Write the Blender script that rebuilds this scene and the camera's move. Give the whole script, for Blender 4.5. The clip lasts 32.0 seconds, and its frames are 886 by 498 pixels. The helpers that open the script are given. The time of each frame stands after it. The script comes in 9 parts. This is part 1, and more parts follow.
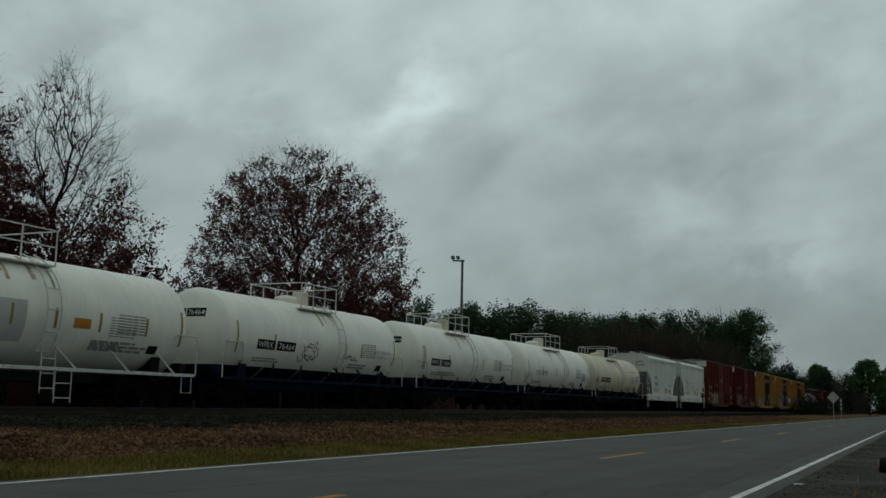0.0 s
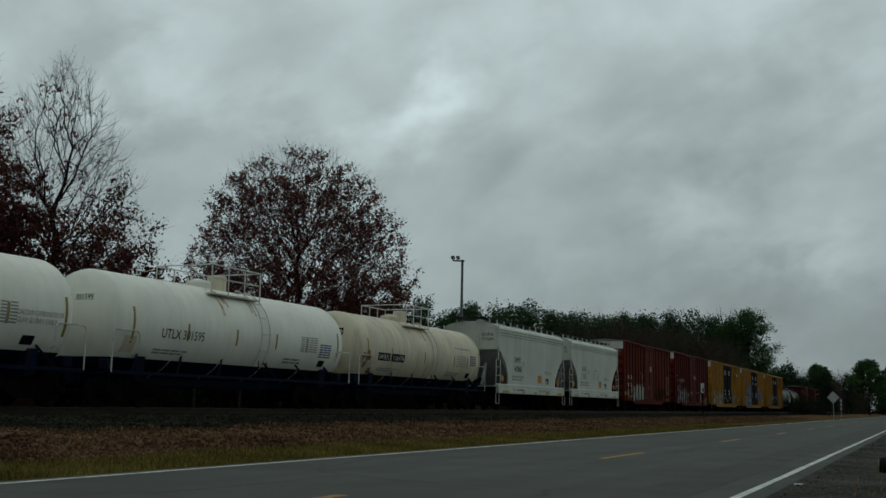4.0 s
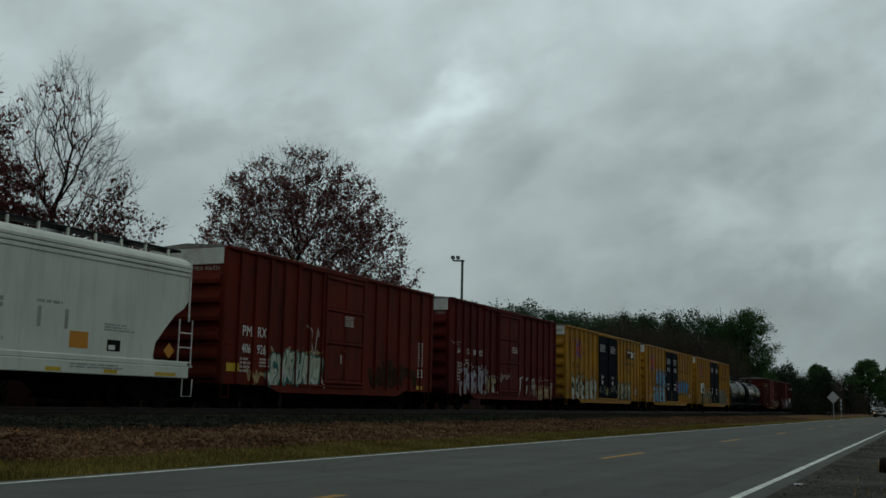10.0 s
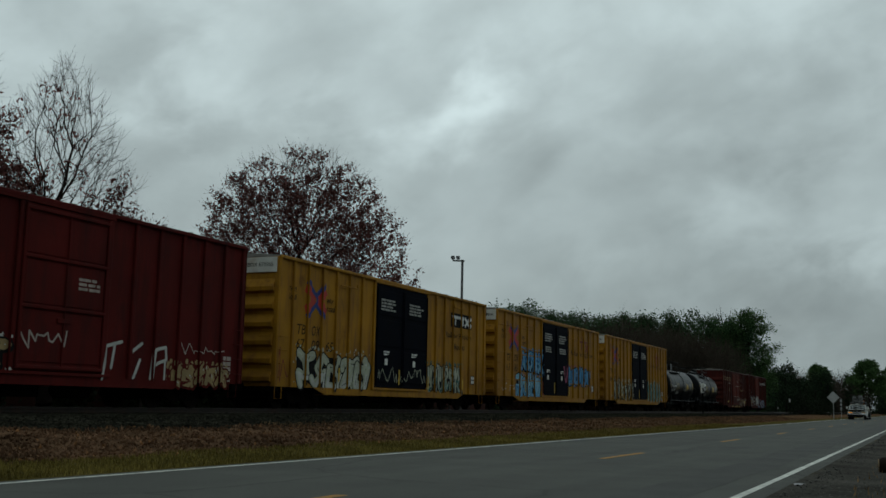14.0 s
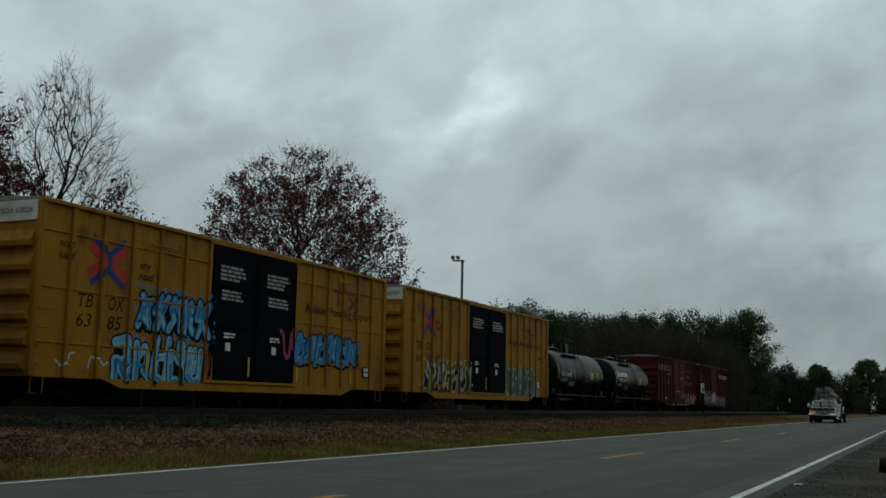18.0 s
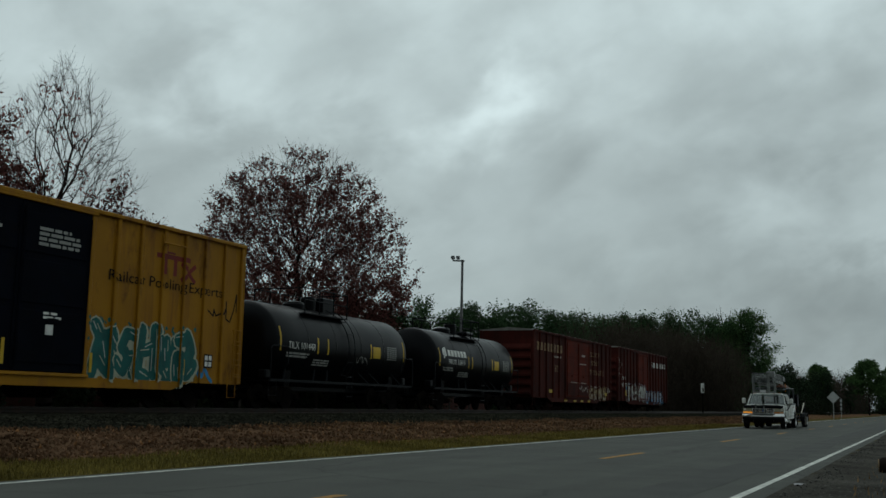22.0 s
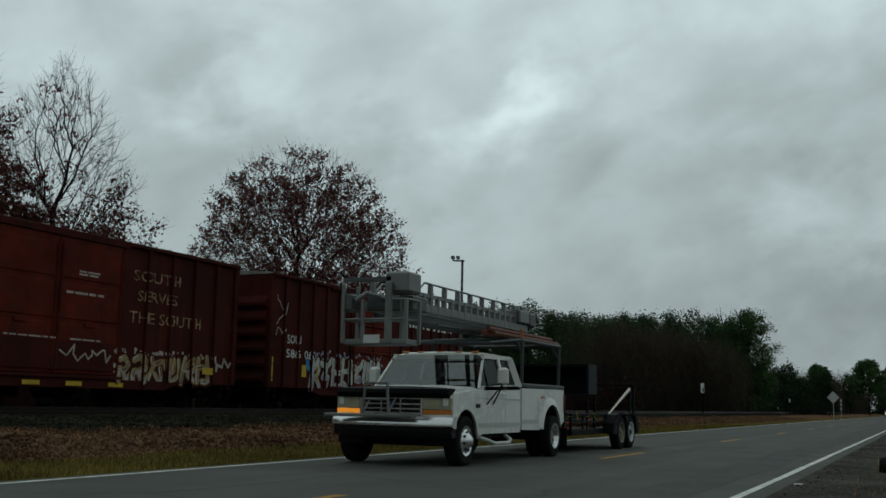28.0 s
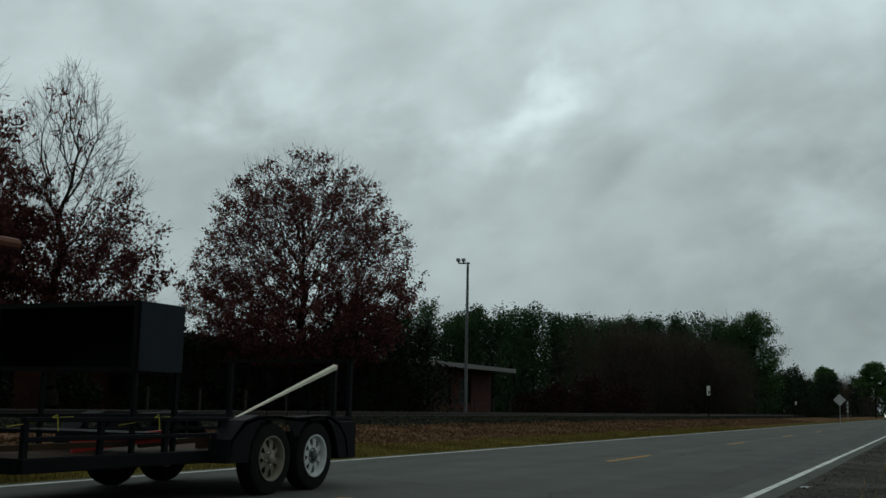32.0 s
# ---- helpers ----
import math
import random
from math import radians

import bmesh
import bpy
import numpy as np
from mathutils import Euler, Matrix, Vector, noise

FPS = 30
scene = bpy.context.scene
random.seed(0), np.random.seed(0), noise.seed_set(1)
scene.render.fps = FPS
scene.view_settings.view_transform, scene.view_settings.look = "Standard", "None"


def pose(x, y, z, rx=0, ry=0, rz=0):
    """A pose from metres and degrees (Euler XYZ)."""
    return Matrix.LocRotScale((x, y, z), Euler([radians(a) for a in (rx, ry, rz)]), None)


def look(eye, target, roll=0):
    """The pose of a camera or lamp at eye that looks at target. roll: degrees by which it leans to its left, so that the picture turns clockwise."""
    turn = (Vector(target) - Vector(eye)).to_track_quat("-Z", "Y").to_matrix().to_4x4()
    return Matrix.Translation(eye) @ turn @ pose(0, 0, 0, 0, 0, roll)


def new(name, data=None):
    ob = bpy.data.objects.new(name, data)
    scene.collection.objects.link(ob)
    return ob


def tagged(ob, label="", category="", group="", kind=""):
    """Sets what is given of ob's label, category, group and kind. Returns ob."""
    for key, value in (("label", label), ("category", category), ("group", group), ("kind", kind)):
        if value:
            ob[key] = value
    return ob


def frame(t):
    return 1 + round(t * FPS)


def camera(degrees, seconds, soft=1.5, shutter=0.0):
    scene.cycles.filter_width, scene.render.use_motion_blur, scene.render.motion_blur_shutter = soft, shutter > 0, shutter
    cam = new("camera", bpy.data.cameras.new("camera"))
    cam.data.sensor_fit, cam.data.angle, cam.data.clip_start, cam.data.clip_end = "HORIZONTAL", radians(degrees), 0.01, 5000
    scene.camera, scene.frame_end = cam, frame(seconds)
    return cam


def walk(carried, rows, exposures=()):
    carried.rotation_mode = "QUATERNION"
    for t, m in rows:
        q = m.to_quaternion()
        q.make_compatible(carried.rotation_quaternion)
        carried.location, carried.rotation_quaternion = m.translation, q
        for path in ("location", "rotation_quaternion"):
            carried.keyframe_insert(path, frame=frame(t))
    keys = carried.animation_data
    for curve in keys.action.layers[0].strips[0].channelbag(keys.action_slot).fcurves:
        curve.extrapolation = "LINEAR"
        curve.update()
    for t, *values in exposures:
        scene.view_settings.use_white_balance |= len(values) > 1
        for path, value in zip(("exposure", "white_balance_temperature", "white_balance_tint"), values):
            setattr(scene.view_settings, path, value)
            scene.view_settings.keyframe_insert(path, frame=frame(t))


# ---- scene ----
EYE = Vector((0, 0, 0.919))


def aim(yaw, pitch, roll):
    """A pose at the eye: yaw to the left of the road's direction and pitch up, in degrees."""
    a, b = radians(yaw), radians(pitch)
    way = Vector((-math.sin(a) * math.cos(b), math.cos(a) * math.cos(b), math.sin(b)))
    return look(EYE, EYE + way * 10, roll)


cam = camera(45.93, 32.0, soft=1.55)
walk(cam, [(0, aim(24.686, 8.394, 1.161)), (15, aim(24.686, 8.394, 1.161)), (30.5, aim(24.686, 8.394, 1.161)),
           (31.0, aim(24.65, 8.394, 1.161)), (31.5, aim(24.82, 8.48, 1.161)), (32, aim(24.99, 8.53, 1.161))],
     [(0, 0.0), (9, 0.06), (19, 0.18), (28, 0.22), (32, 0.22)])

# ---- world: an overcast sky ----
world = bpy.data.worlds.new("overcast_sky")
scene.world = world
world.use_nodes = True


def sky_nodes():
    nt = world.node_tree
    nt.nodes.clear()
    N, L = nt.nodes.new, nt.links.new
    out, bg = N("ShaderNodeOutputWorld"), N("ShaderNodeBackground")
    sky = N("ShaderNodeTexSky")
    sky.sky_type, sky.sun_disc = "NISHITA", False
    sky.sun_elevation, sky.sun_rotation = radians(46), radians(-31)
    sky.air_density, sky.dust_density, sky.ozone_density = 1.0, 3.0, 1.0
    grey = N("ShaderNodeMix")
    grey.data_type = "RGBA"
    grey.inputs["Factor"].default_value = 0.92
    grey.inputs["B"].default_value = (4.0, 4.85, 4.85, 1)
    L(sky.outputs["Color"], grey.inputs["A"])
    tc = N("ShaderNodeTexCoord")
    big = N("ShaderNodeTexNoise")
    big.inputs["Scale"].default_value = 2.2
    big.inputs["Detail"].default_value = 5.0
    big.inputs["Roughness"].default_value = 0.5
    mp = N("ShaderNodeMapping")
    mp.inputs["Scale"].default_value = (1, 1, 2.2)
    L(tc.outputs["Generated"], mp.inputs["Vector"])
    L(mp.outputs[0], big.inputs["Vector"])
    ramp = N("ShaderNodeMapRange")
    ramp.inputs["From Min"].default_value, ramp.inputs["From Max"].default_value = 0.3, 0.7
    ramp.inputs["To Min"].default_value, ramp.inputs["To Max"].default_value = 0.8, 1.12
    L(big.outputs["Fac"], ramp.inputs["Value"])
    # thinner cloud, and so more light, towards the hidden sun
    dot = N("ShaderNodeVectorMath")
    dot.operation = "DOT_PRODUCT"
    dot.inputs[1].default_value = (-0.7, 0.6, 0.1)
    L(tc.outputs["Generated"], dot.inputs[0])
    side = N("ShaderNodeMapRange")
    side.inputs["From Min"].default_value, side.inputs["From Max"].default_value = -0.9, 0.95
    side.inputs["To Min"].default_value, side.inputs["To Max"].default_value = 0.4, 1.12
    L(dot.outputs["Value"], side.inputs["Value"])
    both = N("ShaderNodeMath")
    both.operation = "MULTIPLY"
    L(side.outputs["Result"], both.inputs[0])
    L(ramp.outputs["Result"], both.inputs[1])
    mul = N("ShaderNodeVectorMath")
    mul.operation = "SCALE"
    L(grey.outputs["Result"], mul.inputs[0])
    L(both.outputs[0], mul.inputs["Scale"])
    L(mul.outputs[0], bg.inputs["Color"])
    bg.inputs["Strength"].default_value = 0.1
    L(bg.outputs[0], out.inputs[0])


sky_nodes()
sun = new("sun", bpy.data.lights.new("sun", "SUN"))
sun.data.energy, sun.data.angle, sun.data.color = 0.55, radians(40), (1, 0.97, 0.93)
sun.matrix_world = look((-25, 42, 50), (0, 0, 0))


# ---- broken lower cloud that drifts past ----
def toward(right, up):
    """A direction, by degrees to the right of and above the camera's first aim."""
    a, b = radians(24.686 - right), radians(8.394 + up)
    return (-math.sin(a) * math.cos(b), math.cos(a) * math.cos(b), math.sin(b))


# thin (brighter) and thick (darker) places: degrees right, degrees up, radius in degrees, strength
CLOUD_PLACES = ((-2.6, 7.3, 3.8, 0.13), (-0.4, 8.0, 3.2, 0.1), (-4.8, 6.4, 4.0, 0.09), (-9.6, 7.4, 3.2, 0.07), (-17.0, 8.2, 4.4, 0.15), (19.8, -0.6, 3.4, 0.16), (7.0, -0.4, 3.6, 0.06),
                (-13.0, 12.0, 9.0, 0.06), (4.5, 9.8, 3.0, 0.05), (21.0, 12.0, 6.0, 0.04), (-5.0, 2.5, 4.5, 0.05), (9.0, 3.6, 5.5, -0.08), (14.0, 6.2, 4.5, -0.06), (19.5, 7.4, 4.5, -0.07), (7.5, -2.2, 7.5, -0.11), (2.0, 0.0, 5.5, -0.06), (17.0, 1.6, 4.5, 0.07), (14.0, -4.5, 5.0, -0.06), (10.8, -3.0, 2.4, 0.05),
                (21.5, -4.6, 4.0, -0.07), (-10.5, 3.2, 4.0, -0.05), (1.5, 4.0, 3.2, -0.04))
CLOUD_GRAIN = Euler((0, radians(-14), radians(24.686)))      # the clouds' streaks climb to the right
CLOUD_STRETCH = (1.5, 1.3, 1.0)


def build_cloud_layer():
    m = bpy.data.materials.new("drifting_grey_cloud")
    m.use_nodes = True
    nt = m.node_tree
    nt.nodes.clear()
    N, L = nt.nodes.new, nt.links.new
    out, mix, clear, glow = N("ShaderNodeOutputMaterial"), N("ShaderNodeMixShader"), N("ShaderNodeBsdfTransparent"), N("ShaderNodeEmission")
    tc = N("ShaderNodeTexCoord")
    way = N("ShaderNodeVectorMath")
    way.operation = "NORMALIZE"
    L(tc.outputs["Object"], way.inputs[0])
    flat = N("ShaderNodeMapping")
    flat.vector_type = "TEXTURE"
    flat.inputs["Rotation"].default_value, flat.inputs["Scale"].default_value = CLOUD_GRAIN, CLOUD_STRETCH
    L(way.outputs[0], flat.inputs["Vector"])

    def field(scale, detail, rough, distort=0.0):
        n = N("ShaderNodeTexNoise")
        n.inputs["Scale"].default_value, n.inputs["Detail"].default_value = scale, detail
        n.inputs["Roughness"].default_value, n.inputs["Distortion"].default_value = rough, distort
        L(flat.outputs[0], n.inputs["Vector"])
        return n

    def mapped(socket, a, b, c, d):
        r = N("ShaderNodeMapRange")
        r.interpolation_type = "SMOOTHSTEP"
        for k, v in zip(("From Min", "From Max", "To Min", "To Max"), (a, b, c, d)):
            r.inputs[k].default_value = v
        L(socket, r.inputs["Value"])
        return r.outputs["Result"]

    def math_node(op, p, q):
        n = N("ShaderNodeMath")
        n.operation = op
        for i, v in enumerate((p, q)):
            if isinstance(v, float):
                n.inputs[i].default_value = v
            else:
                L(v, n.inputs[i])
        return n.outputs[0]

    broad, middle, fine = field(6.5, 4.0, 0.5, 0.15), field(16.0, 4.0, 0.5, 0.2), field(38.0, 4.0, 0.5, 0.1)
    warp = N("ShaderNodeVectorMath")
    warp.operation = "MULTIPLY_ADD"
    L(middle.outputs["Color"], warp.inputs[0])
    warp.inputs[1].default_value = (0.15, 0.15, 0.15)
    L(flat.outputs[0], warp.inputs[2])
    tone = math_node("ADD", mapped(broad.outputs["Fac"], 0.3, 0.7, 0.36, 0.485), mapped(middle.outputs["Fac"], 0.3, 0.7, -0.04, 0.045))
    tone = math_node("ADD", tone, mapped(fine.outputs["Fac"], 0.3, 0.7, -0.012, 0.012))
    for right, up, wide, strength in CLOUD_PLACES:
        c = CLOUD_GRAIN.to_matrix().inverted() @ Vector(toward(right, up))
        d = N("ShaderNodeVectorMath")
        d.operation = "DISTANCE"
        L(warp.outputs[0], d.inputs[0])
        d.inputs[1].default_value = [c[k] / CLOUD_STRETCH[k] + 0.075 for k in range(3)]
        tone = math_node("ADD", tone, mapped(d.outputs["Value"], 0.0, radians(wide) * 0.85, strength, 0.0))
    # less light away from the hidden sun
    dot = N("ShaderNodeVectorMath")
    dot.operation = "DOT_PRODUCT"
    dot.inputs[1].default_value = (-0.7, 0.6, 0.1)
    L(way.outputs[0], dot.inputs[0])
    tone = math_node("MULTIPLY", tone, mapped(dot.outputs["Value"], -0.9, 0.5, 0.64, 1.0))
    rise = N("ShaderNodeSeparateXYZ")
    L(way.outputs[0], rise.inputs[0])
    tone = math_node("MULTIPLY", tone, mapped(rise.outputs["Z"], 0.0, 0.4, 0.76, 1.12))
    L(tone, glow.inputs["Strength"])
    glow.inputs["Color"].default_value = (0.83, 1.0, 1.02, 1)
    L(mapped(fine.outputs["Fac"], 0.2, 0.7, 0.8, 0.92), mix.inputs[0])
    L(clear.outputs[0], mix.inputs[1])
    L(glow.outputs[0], mix.inputs[2])
    L(mix.outputs[0], out.inputs["Surface"])
    me = bpy.data.meshes.new("cloud_layer")
    r, n, k = 4500, 64, 20
    vs = [(r * math.cos(b) * math.cos(a), r * math.cos(b) * math.sin(a), r * math.sin(b)) for b in [radians(-2 + 92 * j / k) for j in range(k)] for a in [2 * math.pi * i / n for i in range(n)]] + [(0, 0, r)]
    fs = [(j * n + i, j * n + (i + 1) % n, (j + 1) * n + (i + 1) % n, (j + 1) * n + i) for j in range(k - 1) for i in range(n)]
    fs += [((k - 1) * n + i, (k - 1) * n + (i + 1) % n, k * n) for i in range(n)]
    me.from_pydata(vs, [], fs)
    me.materials.append(m)
    return tagged(new("cloud_layer", me), "broken grey cloud drifting overhead", kind="structure")


cloud_layer = build_cloud_layer()
# ---- mesh helpers ----
class Shape:
    """Vertices and faces of one mesh in the making."""

    def __init__(self):
        self.v, self.f = [], []

    def add(self, vs, fs):
        n = len(self.v)
        self.v += [tuple(p) for p in vs]
        self.f += [tuple(i + n for i in f) for f in fs]
        return self

    def box(self, x0, x1, y0, y1, z0, z1, b=0.0):
        if b <= 0:
            vs = [(x, y, z) for x in (x0, x1) for y in (y0, y1) for z in (z0, z1)]
            return self.add(vs, [(0, 1, 3, 2), (4, 6, 7, 5), (0, 4, 5, 1), (2, 3, 7, 6), (0, 2, 6, 4), (1, 5, 7, 3)])
        b = min(b, (x1 - x0) * 0.45, (y1 - y0) * 0.45, (z1 - z0) * 0.45)
        vs, at = [], {}
        X, Y, Z = (x0, x1), (y0, y1), (z0, z1)
        for i in (0, 1):
            for j in (0, 1):
                for k in (0, 1):
                    sx, sy, sz = (b, -b)[i], (b, -b)[j], (b, -b)[k]
                    for a, p in (("x", (X[i], Y[j] + sy, Z[k] + sz)), ("y", (X[i] + sx, Y[j], Z[k] + sz)), ("z", (X[i] + sx, Y[j] + sy, Z[k]))):
                        at[a, i, j, k] = len(vs)
                        vs.append(p)
        c = ((0, 0), (1, 0), (1, 1), (0, 1))
        fs = [tuple(at["x", i, j, k] for j, k in c) for i in (0, 1)] + [tuple(at["y", i, j, k] for i, k in c) for j in (0, 1)] + [tuple(at["z", i, j, k] for i, j in c) for k in (0, 1)]
        for i in (0, 1):
            for j in (0, 1):
                fs.append((at["x", i, j, 0], at["x", i, j, 1], at["y", i, j, 1], at["y", i, j, 0]))
                fs.append((at["x", i, 0, j], at["x", i, 1, j], at["z", i, 1, j], at["z", i, 0, j]))
                fs.append((at["y", 0, i, j], at["y", 1, i, j], at["z", 1, i, j], at["z", 0, i, j]))
                fs += [(at["x", i, j, k], at["y", i, j, k], at["z", i, j, k]) for k in (0, 1)]
        return self.add(vs, fs)

    def path(self, pts, r, n=6, caps=True):
        """A round tube along points; r is one radius or one for each point."""
        pts = [Vector(p) for p in pts]
        rs = r if isinstance(r, (list, tuple)) else [r] * len(pts)
        vs, fs = [], []
        side = None
        for i, p in enumerate(pts):
            d = (pts[min(i + 1, len(pts) - 1)] - pts[max(i - 1, 0)]).normalized()
            if side is None:
                side = d.cross(Vector((0, 0, 1)) if abs(d.z) < 0.9 else Vector((1, 0, 0))).normalized()
            side = (side - d * side.dot(d)).normalized()
            up = d.cross(side)
            for k in range(n):
                a = 2 * math.pi * k / n
                vs.append(p + (side * math.cos(a) + up * math.sin(a)) * rs[i])
        for i in range(len(pts) - 1):
            for k in range(n):
                l = (k + 1) % n
                fs.append((i * n + k, i * n + l, (i + 1) * n + l, (i + 1) * n + k))
        if caps:
            fs += [tuple(range(n))[::-1], tuple(range((len(pts) - 1) * n, len(pts) * n))]
        return self.add(vs, fs)

    def beam(self, p, q, w, h):
        """A square bar from p to q, w across and h high."""
        p, q = Vector(p), Vector(q)
        d = (q - p).normalized()
        s = d.cross(Vector((0, 0, 1)) if abs(d.z) < 0.95 else Vector((0, 1, 0))).normalized()
        u = s.cross(d)
        vs = [e + s * a * w / 2 + u * b * h / 2 for e in (p, q) for a, b in ((-1, -1), (1, -1), (1, 1), (-1, 1))]
        return self.add(vs, [(0, 1, 2, 3), (7, 6, 5, 4), (0, 4, 5, 1), (1, 5, 6, 2), (2, 6, 7, 3), (3, 7, 4, 0)])

    def lathe(self, prof, n=24, axis="y", o=(0, 0, 0), ring=False):
        """Rings of (radius, place along the axis). ring: the last one joins the first, and the middle stays open."""
        vs, fs = [], []
        for r, h in prof:
            for k in range(n):
                a = 2 * math.pi * k / n
                c, s = r * math.cos(a), r * math.sin(a)
                p = {"x": (h, c, s), "y": (c, h, s), "z": (c, s, h)}[axis]
                vs.append((p[0] + o[0], p[1] + o[1], p[2] + o[2]))
        m = len(prof)
        for i in range(m if ring else m - 1):
            j = (i + 1) % m
            for k in range(n):
                l = (k + 1) % n
                fs.append((i * n + k, i * n + l, j * n + l, j * n + k))
        if ring:
            return self.add(vs, fs)
        fs += [tuple(range(n))[::-1], tuple(range((len(prof) - 1) * n, len(prof) * n))]
        return self.add(vs, fs)

    def prism(self, poly, a, b, axis="x"):
        """A flat outline, drawn out along an axis from a to b."""
        def p3(u, v, w):
            return {"x": (w, u, v), "y": (u, w, v), "z": (u, v, w)}[axis]
        n = len(poly)
        vs = [p3(u, v, a) for u, v in poly] + [p3(u, v, b) for u, v in poly]
        fs = [tuple(range(n)), tuple(range(2 * n - 1, n - 1, -1))]
        fs += [(i, (i + 1) % n, n + (i + 1) % n, n + i) for i in range(n)]
        return self.add(vs, fs)

    def loft(self, rings):
        n = len(rings[0])
        vs = [p for r in rings for p in r]
        fs = [(i * n + k, i * n + (k + 1) % n, (i + 1) * n + (k + 1) % n, (i + 1) * n + k) for i in range(len(rings) - 1) for k in range(n)]
        fs += [tuple(range(n))[::-1], tuple(range((len(rings) - 1) * n, len(rings) * n))]
        return self.add(vs, fs)


def mesh_of(name, shape, material, smooth=False):
    me = bpy.data.meshes.new(name)
    me.from_pydata(shape.v, [], shape.f)
    bm = bmesh.new()
    bm.from_mesh(me)
    if len(bm.faces) < 60000:
        bmesh.ops.recalc_face_normals(bm, faces=bm.faces)
    for f in bm.faces:
        f.smooth = smooth
    if smooth:
        for e in bm.edges:
            if len(e.link_faces) == 2 and e.calc_face_angle(0) > 0.6:
                e.smooth = False
    bm.to_mesh(me)
    bm.free()
    me.materials.append(material)
    return me


def part(name, shape, material, parent=None, label="", smooth=False, at=None):
    """One mesh object under a thing or a part; shape is a Shape or a finished mesh."""
    me = shape if isinstance(shape, bpy.types.Mesh) else mesh_of(name, shape, material, smooth)
    ob = new(name, me)
    ob.parent = parent
    if at is not None:
        ob.matrix_basis = Matrix.Translation(at)
    return tagged(ob, label) if label else ob


def thing(name, m, label, category, group=""):
    ob = new(name)
    ob.empty_display_size = 0.3
    ob.matrix_basis = m
    return tagged(ob, label, category, group)


def setting(name, shape, material, label="", smooth=False):
    return tagged(part(name, shape, material, None, label, smooth), kind="structure")


def raw_mesh(name, verts, faces, material, smooth=False):
    """A large mesh straight from arrays; faces of one size."""
    me = bpy.data.meshes.new(name)
    faces = np.asarray(faces)
    me.vertices.add(len(verts))
    me.vertices.foreach_set("co", np.asarray(verts, dtype=np.float32).ravel())
    k = faces.shape[1]
    me.loops.add(faces.size)
    me.loops.foreach_set("vertex_index", faces.astype(np.int32).ravel())
    me.polygons.add(len(faces))
    me.polygons.foreach_set("loop_start", np.arange(0, faces.size, k, dtype=np.int32))
    me.polygons.foreach_set("use_smooth", np.full(len(faces), smooth))
    me.update(calc_edges=True)
    me.validate()
    me.materials.append(material)
    return me


